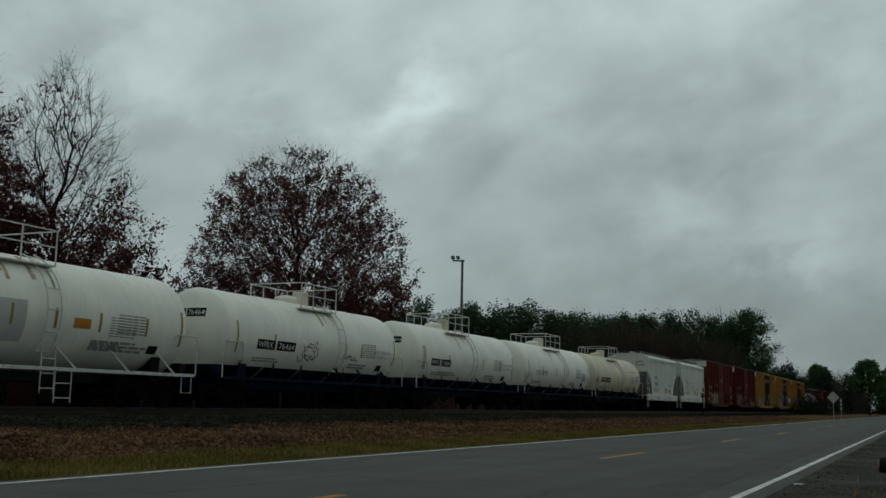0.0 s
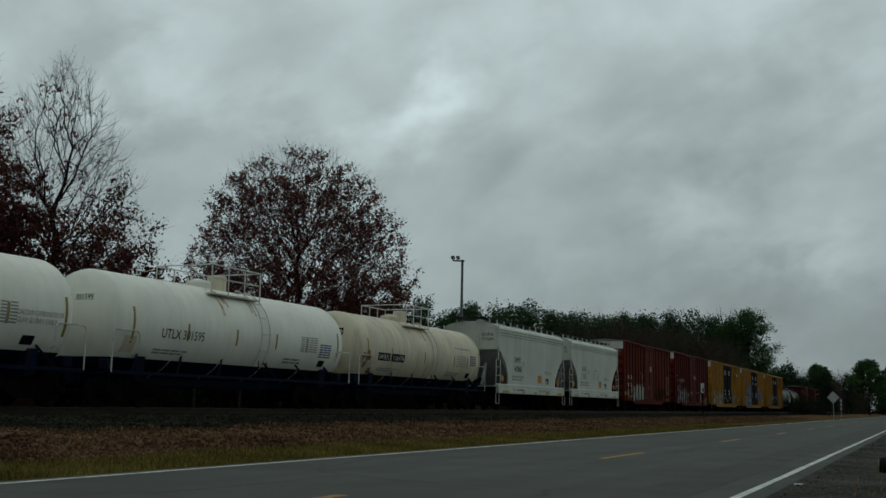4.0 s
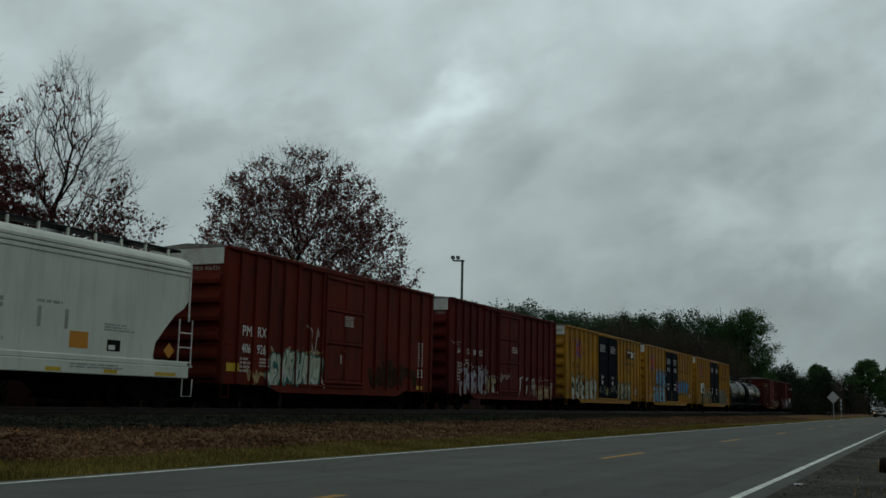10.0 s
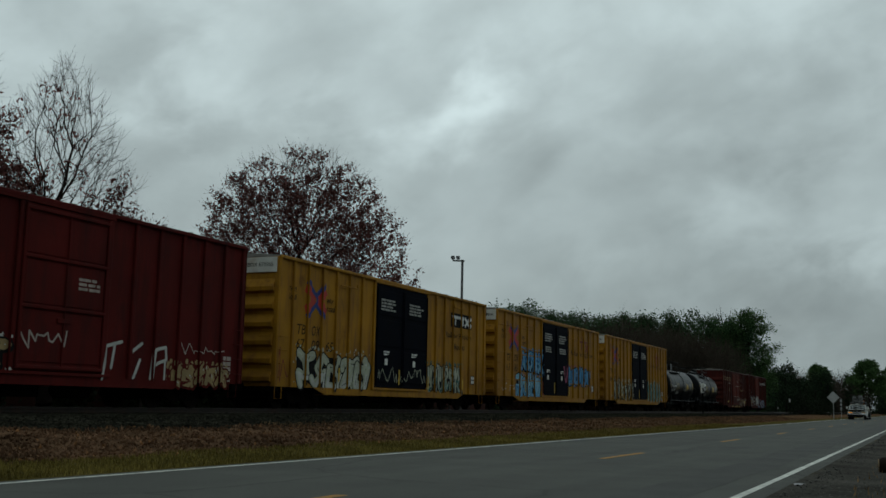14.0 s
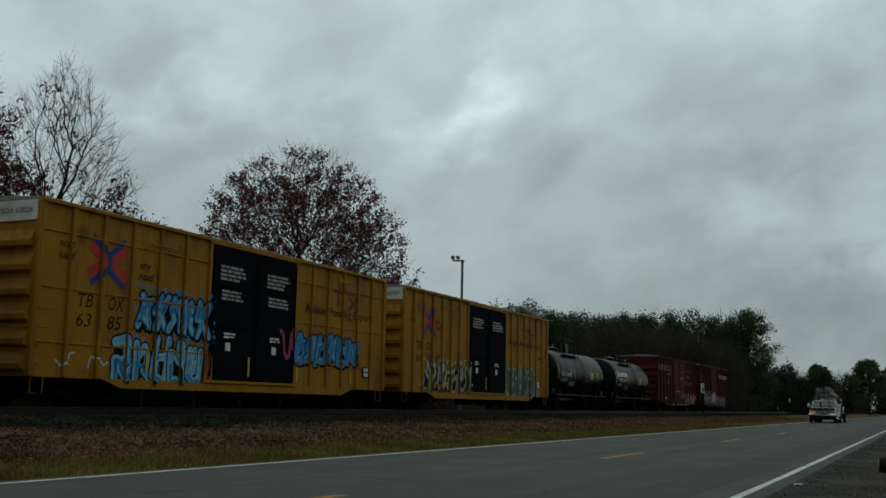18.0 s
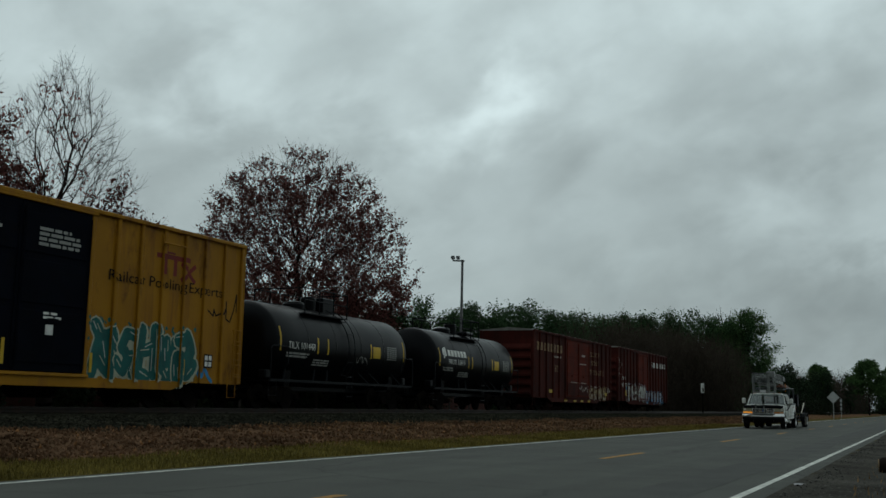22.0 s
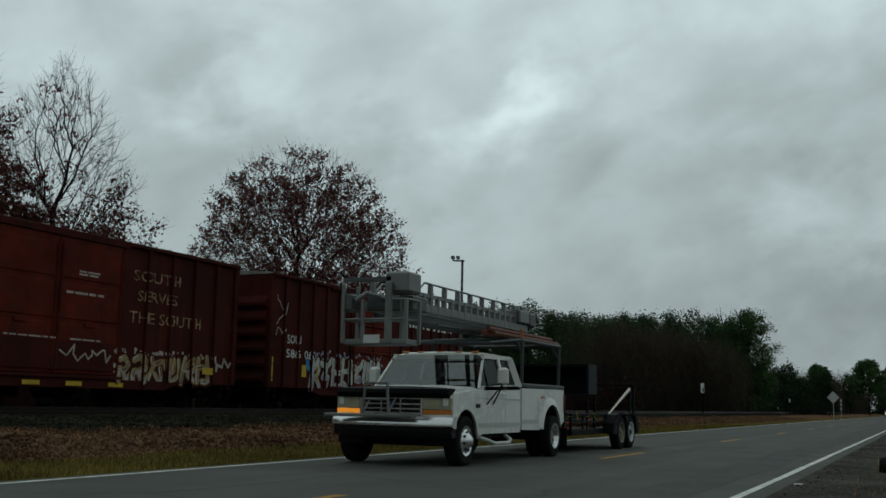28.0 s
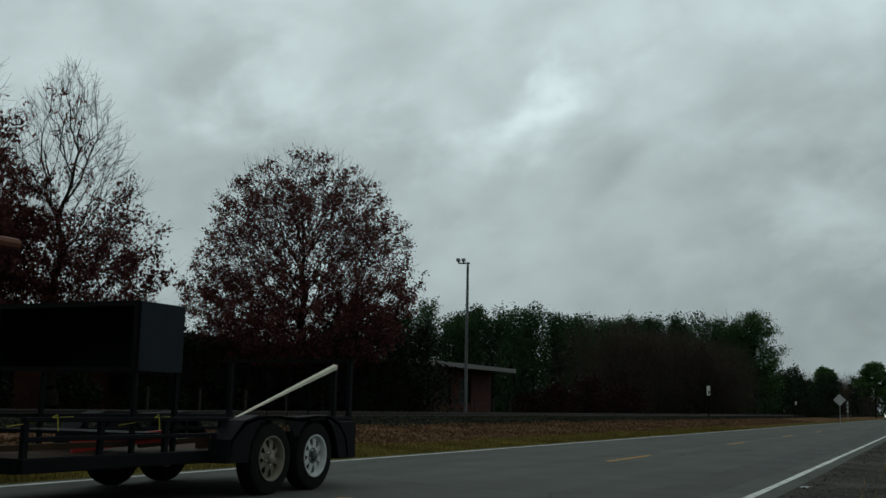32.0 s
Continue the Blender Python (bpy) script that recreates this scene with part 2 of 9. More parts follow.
# ---- materials ----
def material(name, base, rough=0.6, metal=0.0, vary=0.25, scale=1.5, dirt=None, amount=0.35, streak=False, bump=0.15, grain=60.0,
             island=0.0, spec=0.2, rust=None, rusty=0.6):
    """A painted, weathered surface: broad fading, stains or rain streaks of a second colour, fine relief."""
    m = bpy.data.materials.new(name)
    m.use_nodes = True
    nt = m.node_tree
    N, L = nt.nodes.new, nt.links.new
    bs = nt.nodes["Principled BSDF"]
    tc = N("ShaderNodeTexCoord")
    n1 = N("ShaderNodeTexNoise")
    n1.inputs["Scale"].default_value, n1.inputs["Detail"].default_value = scale, 5.0
    L(tc.outputs["Object"], n1.inputs["Vector"])
    r1 = N("ShaderNodeMapRange")
    r1.inputs["From Min"].default_value, r1.inputs["From Max"].default_value = 0.3, 0.7
    r1.inputs["To Min"].default_value, r1.inputs["To Max"].default_value = 1 - vary, 1 + vary
    L(n1.outputs["Fac"], r1.inputs["Value"])
    sc = N("ShaderNodeVectorMath")
    sc.operation = "SCALE"
    sc.inputs[0].default_value = base
    L(r1.outputs["Result"], sc.inputs["Scale"])
    col = sc.outputs[0]
    if island > 0:
        geo = N("ShaderNodeNewGeometry")
        ri = N("ShaderNodeMapRange")
        ri.inputs["To Min"].default_value, ri.inputs["To Max"].default_value = 1 - island, 1 + island
        L(geo.outputs["Random Per Island"], ri.inputs["Value"])
        s2 = N("ShaderNodeVectorMath")
        s2.operation = "SCALE"
        L(col, s2.inputs[0])
        L(ri.outputs["Result"], s2.inputs["Scale"])
        col = s2.outputs[0]
    if dirt:
        mp = N("ShaderNodeMapping")
        mp.inputs["Scale"].default_value = (1.0, 3.2, 0.35) if streak else (1, 1, 1)
        L(tc.outputs["Object"], mp.inputs["Vector"])
        n2 = N("ShaderNodeTexNoise")
        n2.inputs["Scale"].default_value, n2.inputs["Detail"].default_value, n2.inputs["Roughness"].default_value = scale * 1.7, 8.0, 0.65
        L(mp.outputs[0], n2.inputs["Vector"])
        r2 = N("ShaderNodeMapRange")
        r2.inputs["From Min"].default_value, r2.inputs["From Max"].default_value = 0.48, 0.74
        r2.inputs["To Min"].default_value, r2.inputs["To Max"].default_value = 0, amount * 2
        L(n2.outputs["Fac"], r2.inputs["Value"])
        mx = N("ShaderNodeMix")
        mx.data_type = "RGBA"
        L(r2.outputs["Result"], mx.inputs["Factor"])
        L(col, mx.inputs["A"])
        mx.inputs["B"].default_value = (*dirt, 1)
        col = mx.outputs["Result"]
    if rust:
        # blotches and runs of bare rusty steel
        mp = N("ShaderNodeMapping")
        mp.inputs["Scale"].default_value = (1.0, 1.7, 0.7)
        L(tc.outputs["Object"], mp.inputs["Vector"])
        n4 = N("ShaderNodeTexNoise")
        n4.inputs["Scale"].default_value, n4.inputs["Detail"].default_value, n4.inputs["Roughness"].default_value = 0.9, 9.0, 0.72
        L(mp.outputs[0], n4.inputs["Vector"])
        r4 = N("ShaderNodeMapRange")
        r4.inputs["From Min"].default_value, r4.inputs["From Max"].default_value = 0.54, 0.68
        r4.inputs["To Min"].default_value, r4.inputs["To Max"].default_value = 0, rusty
        L(n4.outputs["Fac"], r4.inputs["Value"])
        mx = N("ShaderNodeMix")
        mx.data_type = "RGBA"
        L(r4.outputs["Result"], mx.inputs["Factor"])
        L(col, mx.inputs["A"])
        mx.inputs["B"].default_value = (*rust, 1)
        col = mx.outputs["Result"]
    L(col, bs.inputs["Base Color"])
    n3 = N("ShaderNodeTexNoise")
    n3.inputs["Scale"].default_value, n3.inputs["Detail"].default_value = grain, 4.0
    L(tc.outputs["Object"], n3.inputs["Vector"])
    rr = N("ShaderNodeMapRange")
    rr.inputs["To Min"].default_value, rr.inputs["To Max"].default_value = max(0.02, rough - 0.12), min(1, rough + 0.12)
    L(n1.outputs["Fac"], rr.inputs["Value"])
    L(rr.outputs["Result"], bs.inputs["Roughness"])
    if bump > 0:
        bp = N("ShaderNodeBump")
        bp.inputs["Strength"].default_value, bp.inputs["Distance"].default_value = bump, 0.02
        L(n3.outputs["Fac"], bp.inputs["Height"])
        L(bp.outputs[0], bs.inputs["Normal"])
    bs.inputs["Metallic"].default_value = metal
    bs.inputs["Specular IOR Level"].default_value = spec
    return m



def leafy(m, share):
    """Lets light through thin leaves."""
    nt = m.node_tree
    bs = nt.nodes["Principled BSDF"]
    tr, mx = nt.nodes.new("ShaderNodeBsdfTranslucent"), nt.nodes.new("ShaderNodeMixShader")
    nt.links.new(bs.inputs["Base Color"].links[0].from_socket, tr.inputs["Color"])
    mx.inputs[0].default_value = share
    nt.links.new(bs.outputs[0], mx.inputs[1])
    nt.links.new(tr.outputs[0], mx.inputs[2])
    nt.links.new(mx.outputs[0], nt.nodes["Material Output"].inputs["Surface"])
    return m


RUST, SOOT = (0.07, 0.026, 0.012), (0.012, 0.011, 0.01)
M = dict(
    tank_white=material("tank_white_paint", (0.84, 0.83, 0.72), 0.45, vary=0.08, scale=0.8, dirt=(0.6, 0.54, 0.41), amount=0.15, streak=True, bump=0.04, grain=8, spec=0.35),
    tank_cream=material("tank_cream_paint", (0.68, 0.61, 0.45), 0.5, vary=0.14, scale=0.8, dirt=(0.3, 0.2, 0.12), amount=0.3, streak=True, bump=0.04, grain=8),
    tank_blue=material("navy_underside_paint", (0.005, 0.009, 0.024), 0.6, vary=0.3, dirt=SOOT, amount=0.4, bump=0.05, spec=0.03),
    tank_black=material("tank_black_paint", (0.002, 0.0024, 0.0032), 0.34, vary=0.3, scale=0.7, dirt=(0.005, 0.0047, 0.0045), amount=0.2, streak=True, bump=0.05, grain=8, spec=0.09),
    red_a=material("oxide_red_boxcar_paint", (0.108, 0.0155, 0.008), 0.65, vary=0.22, scale=0.6, dirt=(0.045, 0.014, 0.01), amount=0.45, streak=True, bump=0.08, spec=0.06, rust=(0.03, 0.012, 0.01), rusty=0.6),
    red_b=material("dark_red_boxcar_paint", (0.085, 0.0095, 0.008), 0.65, vary=0.22, scale=0.6, dirt=(0.04, 0.009, 0.008), amount=0.5, streak=True, bump=0.08, spec=0.06, rust=(0.028, 0.01, 0.009), rusty=0.5),
    red_c=material("faded_brown_red_boxcar_paint", (0.055, 0.0115, 0.0085), 0.7, vary=0.35, scale=0.7, dirt=(0.028, 0.012, 0.01), amount=0.6, streak=True, bump=0.1, spec=0.05, rust=(0.02, 0.009, 0.008), rusty=0.7),
    red_d=material("rust_red_door_paint", (0.1, 0.015, 0.008), 0.7, vary=0.35, scale=1.2, dirt=(0.06, 0.017, 0.012), amount=0.5, bump=0.1, spec=0.05, rust=(0.03, 0.011, 0.009), rusty=0.6),
    yellow=material("boxcar_yellow_paint", (0.32, 0.148, 0.01), 0.55, vary=0.14, scale=0.6, dirt=(0.2, 0.085, 0.018), amount=0.45, streak=True, bump=0.05, spec=0.1, rust=(0.085, 0.028, 0.012), rusty=0.7),
    yellow_old=material("weathered_yellow_paint", (0.34, 0.162, 0.013), 0.6, vary=0.2, scale=0.7, dirt=(0.16, 0.07, 0.022), amount=0.5, streak=True, bump=0.05, spec=0.1, rust=(0.09, 0.032, 0.014), rusty=0.6),
    navy=material("navy_door_paint", (0.0036, 0.0048, 0.0085), 0.7, vary=0.3, dirt=(0.006, 0.0055, 0.005), amount=0.3, bump=0.03, spec=0.02),
    hopper=material("hopper_grey_paint", (0.58, 0.6, 0.52), 0.5, vary=0.1, scale=0.6, dirt=(0.4, 0.4, 0.32), amount=0.3, streak=True, bump=0.03),
    # hopper grey made darker: the sloping ends' shade is in this colour
    hopper_dark=material("hopper_shade_grey_paint", (0.36, 0.37, 0.36), 0.6, vary=0.15, scale=0.9, dirt=(0.14, 0.13, 0.12), amount=0.3, streak=True, bump=0.04),
    # near-black base: the shade beneath the cars is put into the colour
    under=material("shade_black_underframe_steel", (0.005, 0.0046, 0.0042), 0.85, vary=0.4, scale=3, dirt=RUST, amount=0.06, spec=0.01),
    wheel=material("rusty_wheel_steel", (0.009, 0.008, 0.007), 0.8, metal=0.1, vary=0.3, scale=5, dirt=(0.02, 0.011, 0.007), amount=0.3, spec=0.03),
    tread=material("polished_wheel_tread", (0.45, 0.44, 0.43), 0.3, metal=1.0, vary=0.1),
    pale=material("pale_painted_tube", (0.6, 0.6, 0.56), 0.5, vary=0.15, scale=4, dirt=(0.25, 0.15, 0.08), amount=0.25),
    dark_tube=material("dark_painted_tube", (0.011, 0.012, 0.0135), 0.5, vary=0.2, spec=0.06),
    roof=material("galvanised_roof_sheet", (0.22, 0.21, 0.19), 0.6, vary=0.2, dirt=RUST, amount=0.25, spec=0.05),
    white=material("white_stencil_paint", (0.7, 0.7, 0.66), 0.6, vary=0.15, scale=3, bump=0.0, dirt=(0.3, 0.27, 0.24), amount=0.25),
    black=material("black_stencil_paint", (0.009, 0.009, 0.009), 0.6, vary=0.2, bump=0.0, spec=0.05),
    grey_ink=material("grey_stencil_paint", (0.3, 0.3, 0.28), 0.6, vary=0.2, bump=0.0),
    faint_ink=material("faded_white_stencil_paint", (0.36, 0.3, 0.26), 0.65, vary=0.3, scale=5, bump=0.0),
    cream_ink=material("faded_cream_lettering", (0.3, 0.2, 0.1), 0.65, vary=0.4, scale=3, bump=0.0, dirt=(0.07, 0.018, 0.011), amount=1.0),
    gold=material("reflective_yellow_strip", (0.5, 0.32, 0.02), 0.45, vary=0.15, bump=0.0),
    gold_dull=material("dull_yellow_strip", (0.3, 0.22, 0.05), 0.5, vary=0.15, bump=0.0),
    rust_run=material("pale_rust_run", (0.42, 0.31, 0.15), 0.6, vary=0.4, scale=3, bump=0.0, dirt=(0.72, 0.68, 0.58), amount=0.6),
    grey_patch=material("grey_touch_up_paint", (0.5, 0.5, 0.46), 0.55, vary=0.1, bump=0.0),
    orange=material("orange_placard", (0.5, 0.2, 0.02), 0.5, vary=0.1, bump=0.0),
    blue_ink=material("blue_emblem_paint", (0.02, 0.035, 0.17), 0.5, vary=0.12, bump=0.0),
    red_ink=material("red_emblem_paint", (0.42, 0.035, 0.018), 0.5, vary=0.12, bump=0.0),
    maroon_ink=material("maroon_lettering", (0.16, 0.02, 0.012), 0.55, vary=0.2, bump=0.0),
    spray_white=material("white_spray_paint", (0.45, 0.46, 0.42), 0.5, vary=0.2, scale=2, bump=0.0),
    spray_mint=material("pale_green_spray_paint", (0.36, 0.38, 0.28), 0.5, vary=0.25, scale=2, bump=0.0),
    spray_blue=material("bright_blue_spray_paint", (0.02, 0.2, 0.42), 0.45, vary=0.3, scale=2.5, bump=0.0),
    spray_sky=material("light_blue_spray_paint", (0.16, 0.4, 0.55), 0.45, vary=0.25, scale=2, bump=0.0),
    spray_teal=material("dark_teal_spray_paint", (0.01, 0.1, 0.09), 0.5, vary=0.3, scale=2, bump=0.0),
    spray_pink=material("pink_spray_paint", (0.26, 0.035, 0.09), 0.5, vary=0.35, scale=2, bump=0.0),
    spray_grey=material("silver_spray_paint", (0.26, 0.26, 0.31), 0.45, vary=0.25, scale=2, bump=0.0),
    spray_tan=material("tan_spray_paint", (0.28, 0.2, 0.09), 0.5, vary=0.3, scale=2, bump=0.0),
    spray_orange=material("orange_spray_paint", (0.36, 0.075, 0.012), 0.5, vary=0.3, scale=2, bump=0.0),
)
# ---- ground, road and track ----
def smooth_step(a, b, x):
    t = min(1, max(0, (x - a) / (b - a)))
    return t * t * (3 - 2 * t)


def bank(x):
    """Height of the ground across the road: verge, leaf-strewn bank, ballast shoulder, track bed, far side."""
    z = 0.06 * smooth_step(-9.1, -10.4, x) + 0.26 * smooth_step(-10.4, -15.0, x) + 0.14 * smooth_step(-15.2, -17.6, x)
    z -= 0.3 * smooth_step(-24.0, -27.0, x)
    z += -0.03 * smooth_step(-1.6, -0.8, x) - 0.03 * smooth_step(0, 6, x)
    return z


def hummock(x, y):
    k = smooth_step(-9.6, -11.0, x) * (1 - smooth_step(-15.0, -17.0, x)) + 0.6 * smooth_step(-26, -32, x) + 0.4 * smooth_step(-0.5, 1.5, x)
    return k * (0.07 * noise.noise((x * 0.5, y * 0.35, 1.7)) + 0.05 * noise.noise((x * 1.7, y * 1.3, 5.1)))


def axis_steps(fine, coarse):
    return sorted(set([round(v, 3) for v in fine + coarse]))


def zone_material(name, zones):
    """One sheet of ground: colours that change across the road's line, with ragged borders, and two sizes of grain.
    zones: (x from which the colour holds, colour), from west to east."""
    m = bpy.data.materials.new(name)
    m.use_nodes = True
    nt = m.node_tree
    N, L = nt.nodes.new, nt.links.new
    bs = nt.nodes["Principled BSDF"]
    tc = N("ShaderNodeTexCoord")
    sep = N("ShaderNodeSeparateXYZ")
    L(tc.outputs["Object"], sep.inputs[0])
    rag = N("ShaderNodeTexNoise")
    rag.inputs["Scale"].default_value, rag.inputs["Detail"].default_value = 0.9, 6.0
    L(tc.outputs["Object"], rag.inputs["Vector"])
    off = N("ShaderNodeMath")
    off.operation = "MULTIPLY_ADD"
    L(rag.outputs["Fac"], off.inputs[0])
    off.inputs[1].default_value = 1.5
    L(sep.outputs["X"], off.inputs[2])
    prev = None
    for x, c in zones:
        if prev is None:
            rgb = N("ShaderNodeRGB")
            rgb.outputs[0].default_value = (*c, 1)
            prev = rgb.outputs[0]
            continue
        st = N("ShaderNodeMapRange")
        st.inputs["From Min"].default_value, st.inputs["From Max"].default_value = x + 0.75 - 0.15, x + 0.75 + 0.15
        L(off.outputs[0], st.inputs["Value"])
        mx = N("ShaderNodeMix")
        mx.data_type = "RGBA"
        L(st.outputs["Result"], mx.inputs["Factor"])
        L(prev, mx.inputs["A"])
        mx.inputs["B"].default_value = (*c, 1)
        prev = mx.outputs["Result"]
    big, fine = N("ShaderNodeTexNoise"), N("ShaderNodeTexNoise")
    big.inputs["Scale"].default_value, big.inputs["Detail"].default_value = 0.6, 6.0
    fine.inputs["Scale"].default_value, fine.inputs["Detail"].default_value, fine.inputs["Roughness"].default_value = 14.0, 8.0, 0.75
    for n in (big, fine):
        L(tc.outputs["Object"], n.inputs["Vector"])
    mul = N("ShaderNodeMath")
    mul.operation = "MULTIPLY"
    a, b = N("ShaderNodeMapRange"), N("ShaderNodeMapRange")
    for r, n, lo, hi in ((a, big, 0.6, 1.4), (b, fine, 0.5, 1.5)):
        r.inputs["From Min"].default_value, r.inputs["From Max"].default_value = 0.28, 0.72
        r.inputs["To Min"].default_value, r.inputs["To Max"].default_value = lo, hi
        L(n.outputs["Fac"], r.inputs["Value"])
    L(a.outputs["Result"], mul.inputs[0])
    L(b.outputs["Result"], mul.inputs[1])
    sc = N("ShaderNodeVectorMath")
    sc.operation = "SCALE"
    L(prev, sc.inputs[0])
    L(mul.outputs[0], sc.inputs["Scale"])
    L(sc.outputs[0], bs.inputs["Base Color"])
    bp = N("ShaderNodeBump")
    bp.inputs["Strength"].default_value, bp.inputs["Distance"].default_value = 0.6, 0.05
    L(fine.outputs["Fac"], bp.inputs["Height"])
    L(bp.outputs[0], bs.inputs["Normal"])
    bs.inputs["Roughness"].default_value = 0.9
    bs.inputs["Specular IOR Level"].default_value = 0.0
    return m


def build_ground():
    xs = axis_steps([-34 + 0.35 * i for i in range(int(38 / 0.35))], [-4000, -1500, -600, -250, -120, -70, -48, -40, 6, 10, 20, 60, 200, 800, 4000])
    ys = axis_steps([2 + 0.5 * i for i in range(100)], [-400, -60, -20, -8, -2] + [54 + 2 * i for i in range(40)] + [140 + 10 * i for i in range(20)] + [380, 480, 700, 1200, 2500, 4900])
    vs = [(x, y, bank(x) + hummock(x, y) - (0.012 if -9.05 < x < -1.3 else 0)) for y in ys for x in xs]
    n = len(xs)
    fs = [(j * n + i, j * n + i + 1, (j + 1) * n + i + 1, (j + 1) * n + i) for j in range(len(ys) - 1) for i in range(n - 1)]
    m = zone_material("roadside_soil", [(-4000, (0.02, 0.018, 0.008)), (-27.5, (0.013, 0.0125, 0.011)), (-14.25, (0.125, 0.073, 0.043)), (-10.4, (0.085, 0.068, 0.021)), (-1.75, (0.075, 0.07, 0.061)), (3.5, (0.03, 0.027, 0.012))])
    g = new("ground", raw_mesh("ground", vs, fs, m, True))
    tagged(g, "roadside ground with grass verge, leafy bank and gravel shoulder", kind="structure")


def road_material():
    m = material("worn_grey_asphalt", (0.09, 0.091, 0.081), 0.75, vary=0.2, scale=0.45, dirt=(0.068, 0.069, 0.062), amount=0.4, bump=0.35, grain=120, spec=0.06)
    nt = m.node_tree
    N, L = nt.nodes.new, nt.links.new
    bs = nt.nodes["Principled BSDF"]
    src = bs.inputs["Base Color"].links[0].from_socket
    tc = N("ShaderNodeTexCoord")
    # long bands worn by tyres, and thin sealed cracks
    mp = N("ShaderNodeMapping")
    mp.inputs["Scale"].default_value = (1.3, 0.02, 1)
    L(tc.outputs["Object"], mp.inputs["Vector"])
    nz = N("ShaderNodeTexNoise")
    nz.inputs["Scale"].default_value, nz.inputs["Detail"].default_value = 0.9, 3.0
    L(mp.outputs[0], nz.inputs["Vector"])
    vo = N("ShaderNodeTexVoronoi")
    vo.feature = "DISTANCE_TO_EDGE"
    vo.inputs["Scale"].default_value = 0.33
    wn = N("ShaderNodeTexNoise")
    wn.inputs["Scale"].default_value, wn.inputs["Detail"].default_value = 1.2, 5.0
    L(tc.outputs["Object"], wn.inputs["Vector"])
    ad = N("ShaderNodeMix")
    ad.data_type = "RGBA"
    ad.inputs["Factor"].default_value = 0.35
    L(tc.outputs["Object"], ad.inputs["A"])
    L(wn.outputs["Color"], ad.inputs["B"])
    L(ad.outputs["Result"], vo.inputs["Vector"])
    cr = N("ShaderNodeMapRange")
    cr.inputs["From Max"].default_value = 0.009
    cr.inputs["To Min"].default_value, cr.inputs["To Max"].default_value = 0.7, 1.0
    L(vo.outputs["Distance"], cr.inputs["Value"])
    r1 = N("ShaderNodeMapRange")
    r1.inputs["From Min"].default_value, r1.inputs["From Max"].default_value = 0.3, 0.7
    r1.inputs["To Min"].default_value, r1.inputs["To Max"].default_value = 0.84, 1.14
    L(nz.outputs["Fac"], r1.inputs["Value"])
    mu = N("ShaderNodeMath")
    mu.operation = "MULTIPLY"
    L(r1.outputs["Result"], mu.inputs[0])
    L(cr.outputs["Result"], mu.inputs[1])
    sc = N("ShaderNodeVectorMath")
    sc.operation = "SCALE"
    L(src, sc.inputs[0])
    L(mu.outputs[0], sc.inputs["Scale"])
    L(sc.outputs[0], bs.inputs["Base Color"])
    return m


def worn_line(x0, x1, y0, y1, rnd, step=1.2):
    """A painted line with slightly uneven edges."""
    s = Shape()
    n = max(2, int((y1 - y0) / step))
    vs = []
    for i in range(n + 1):
        y = y0 + (y1 - y0) * i / n
        vs += [(x0 + rnd.uniform(-0.008, 0.008), y, 0.006), (x1 + rnd.uniform(-0.008, 0.008), y, 0.006)]
    return s.add(vs, [(2 * i, 2 * i + 1, 2 * i + 3, 2 * i + 2) for i in range(n)])


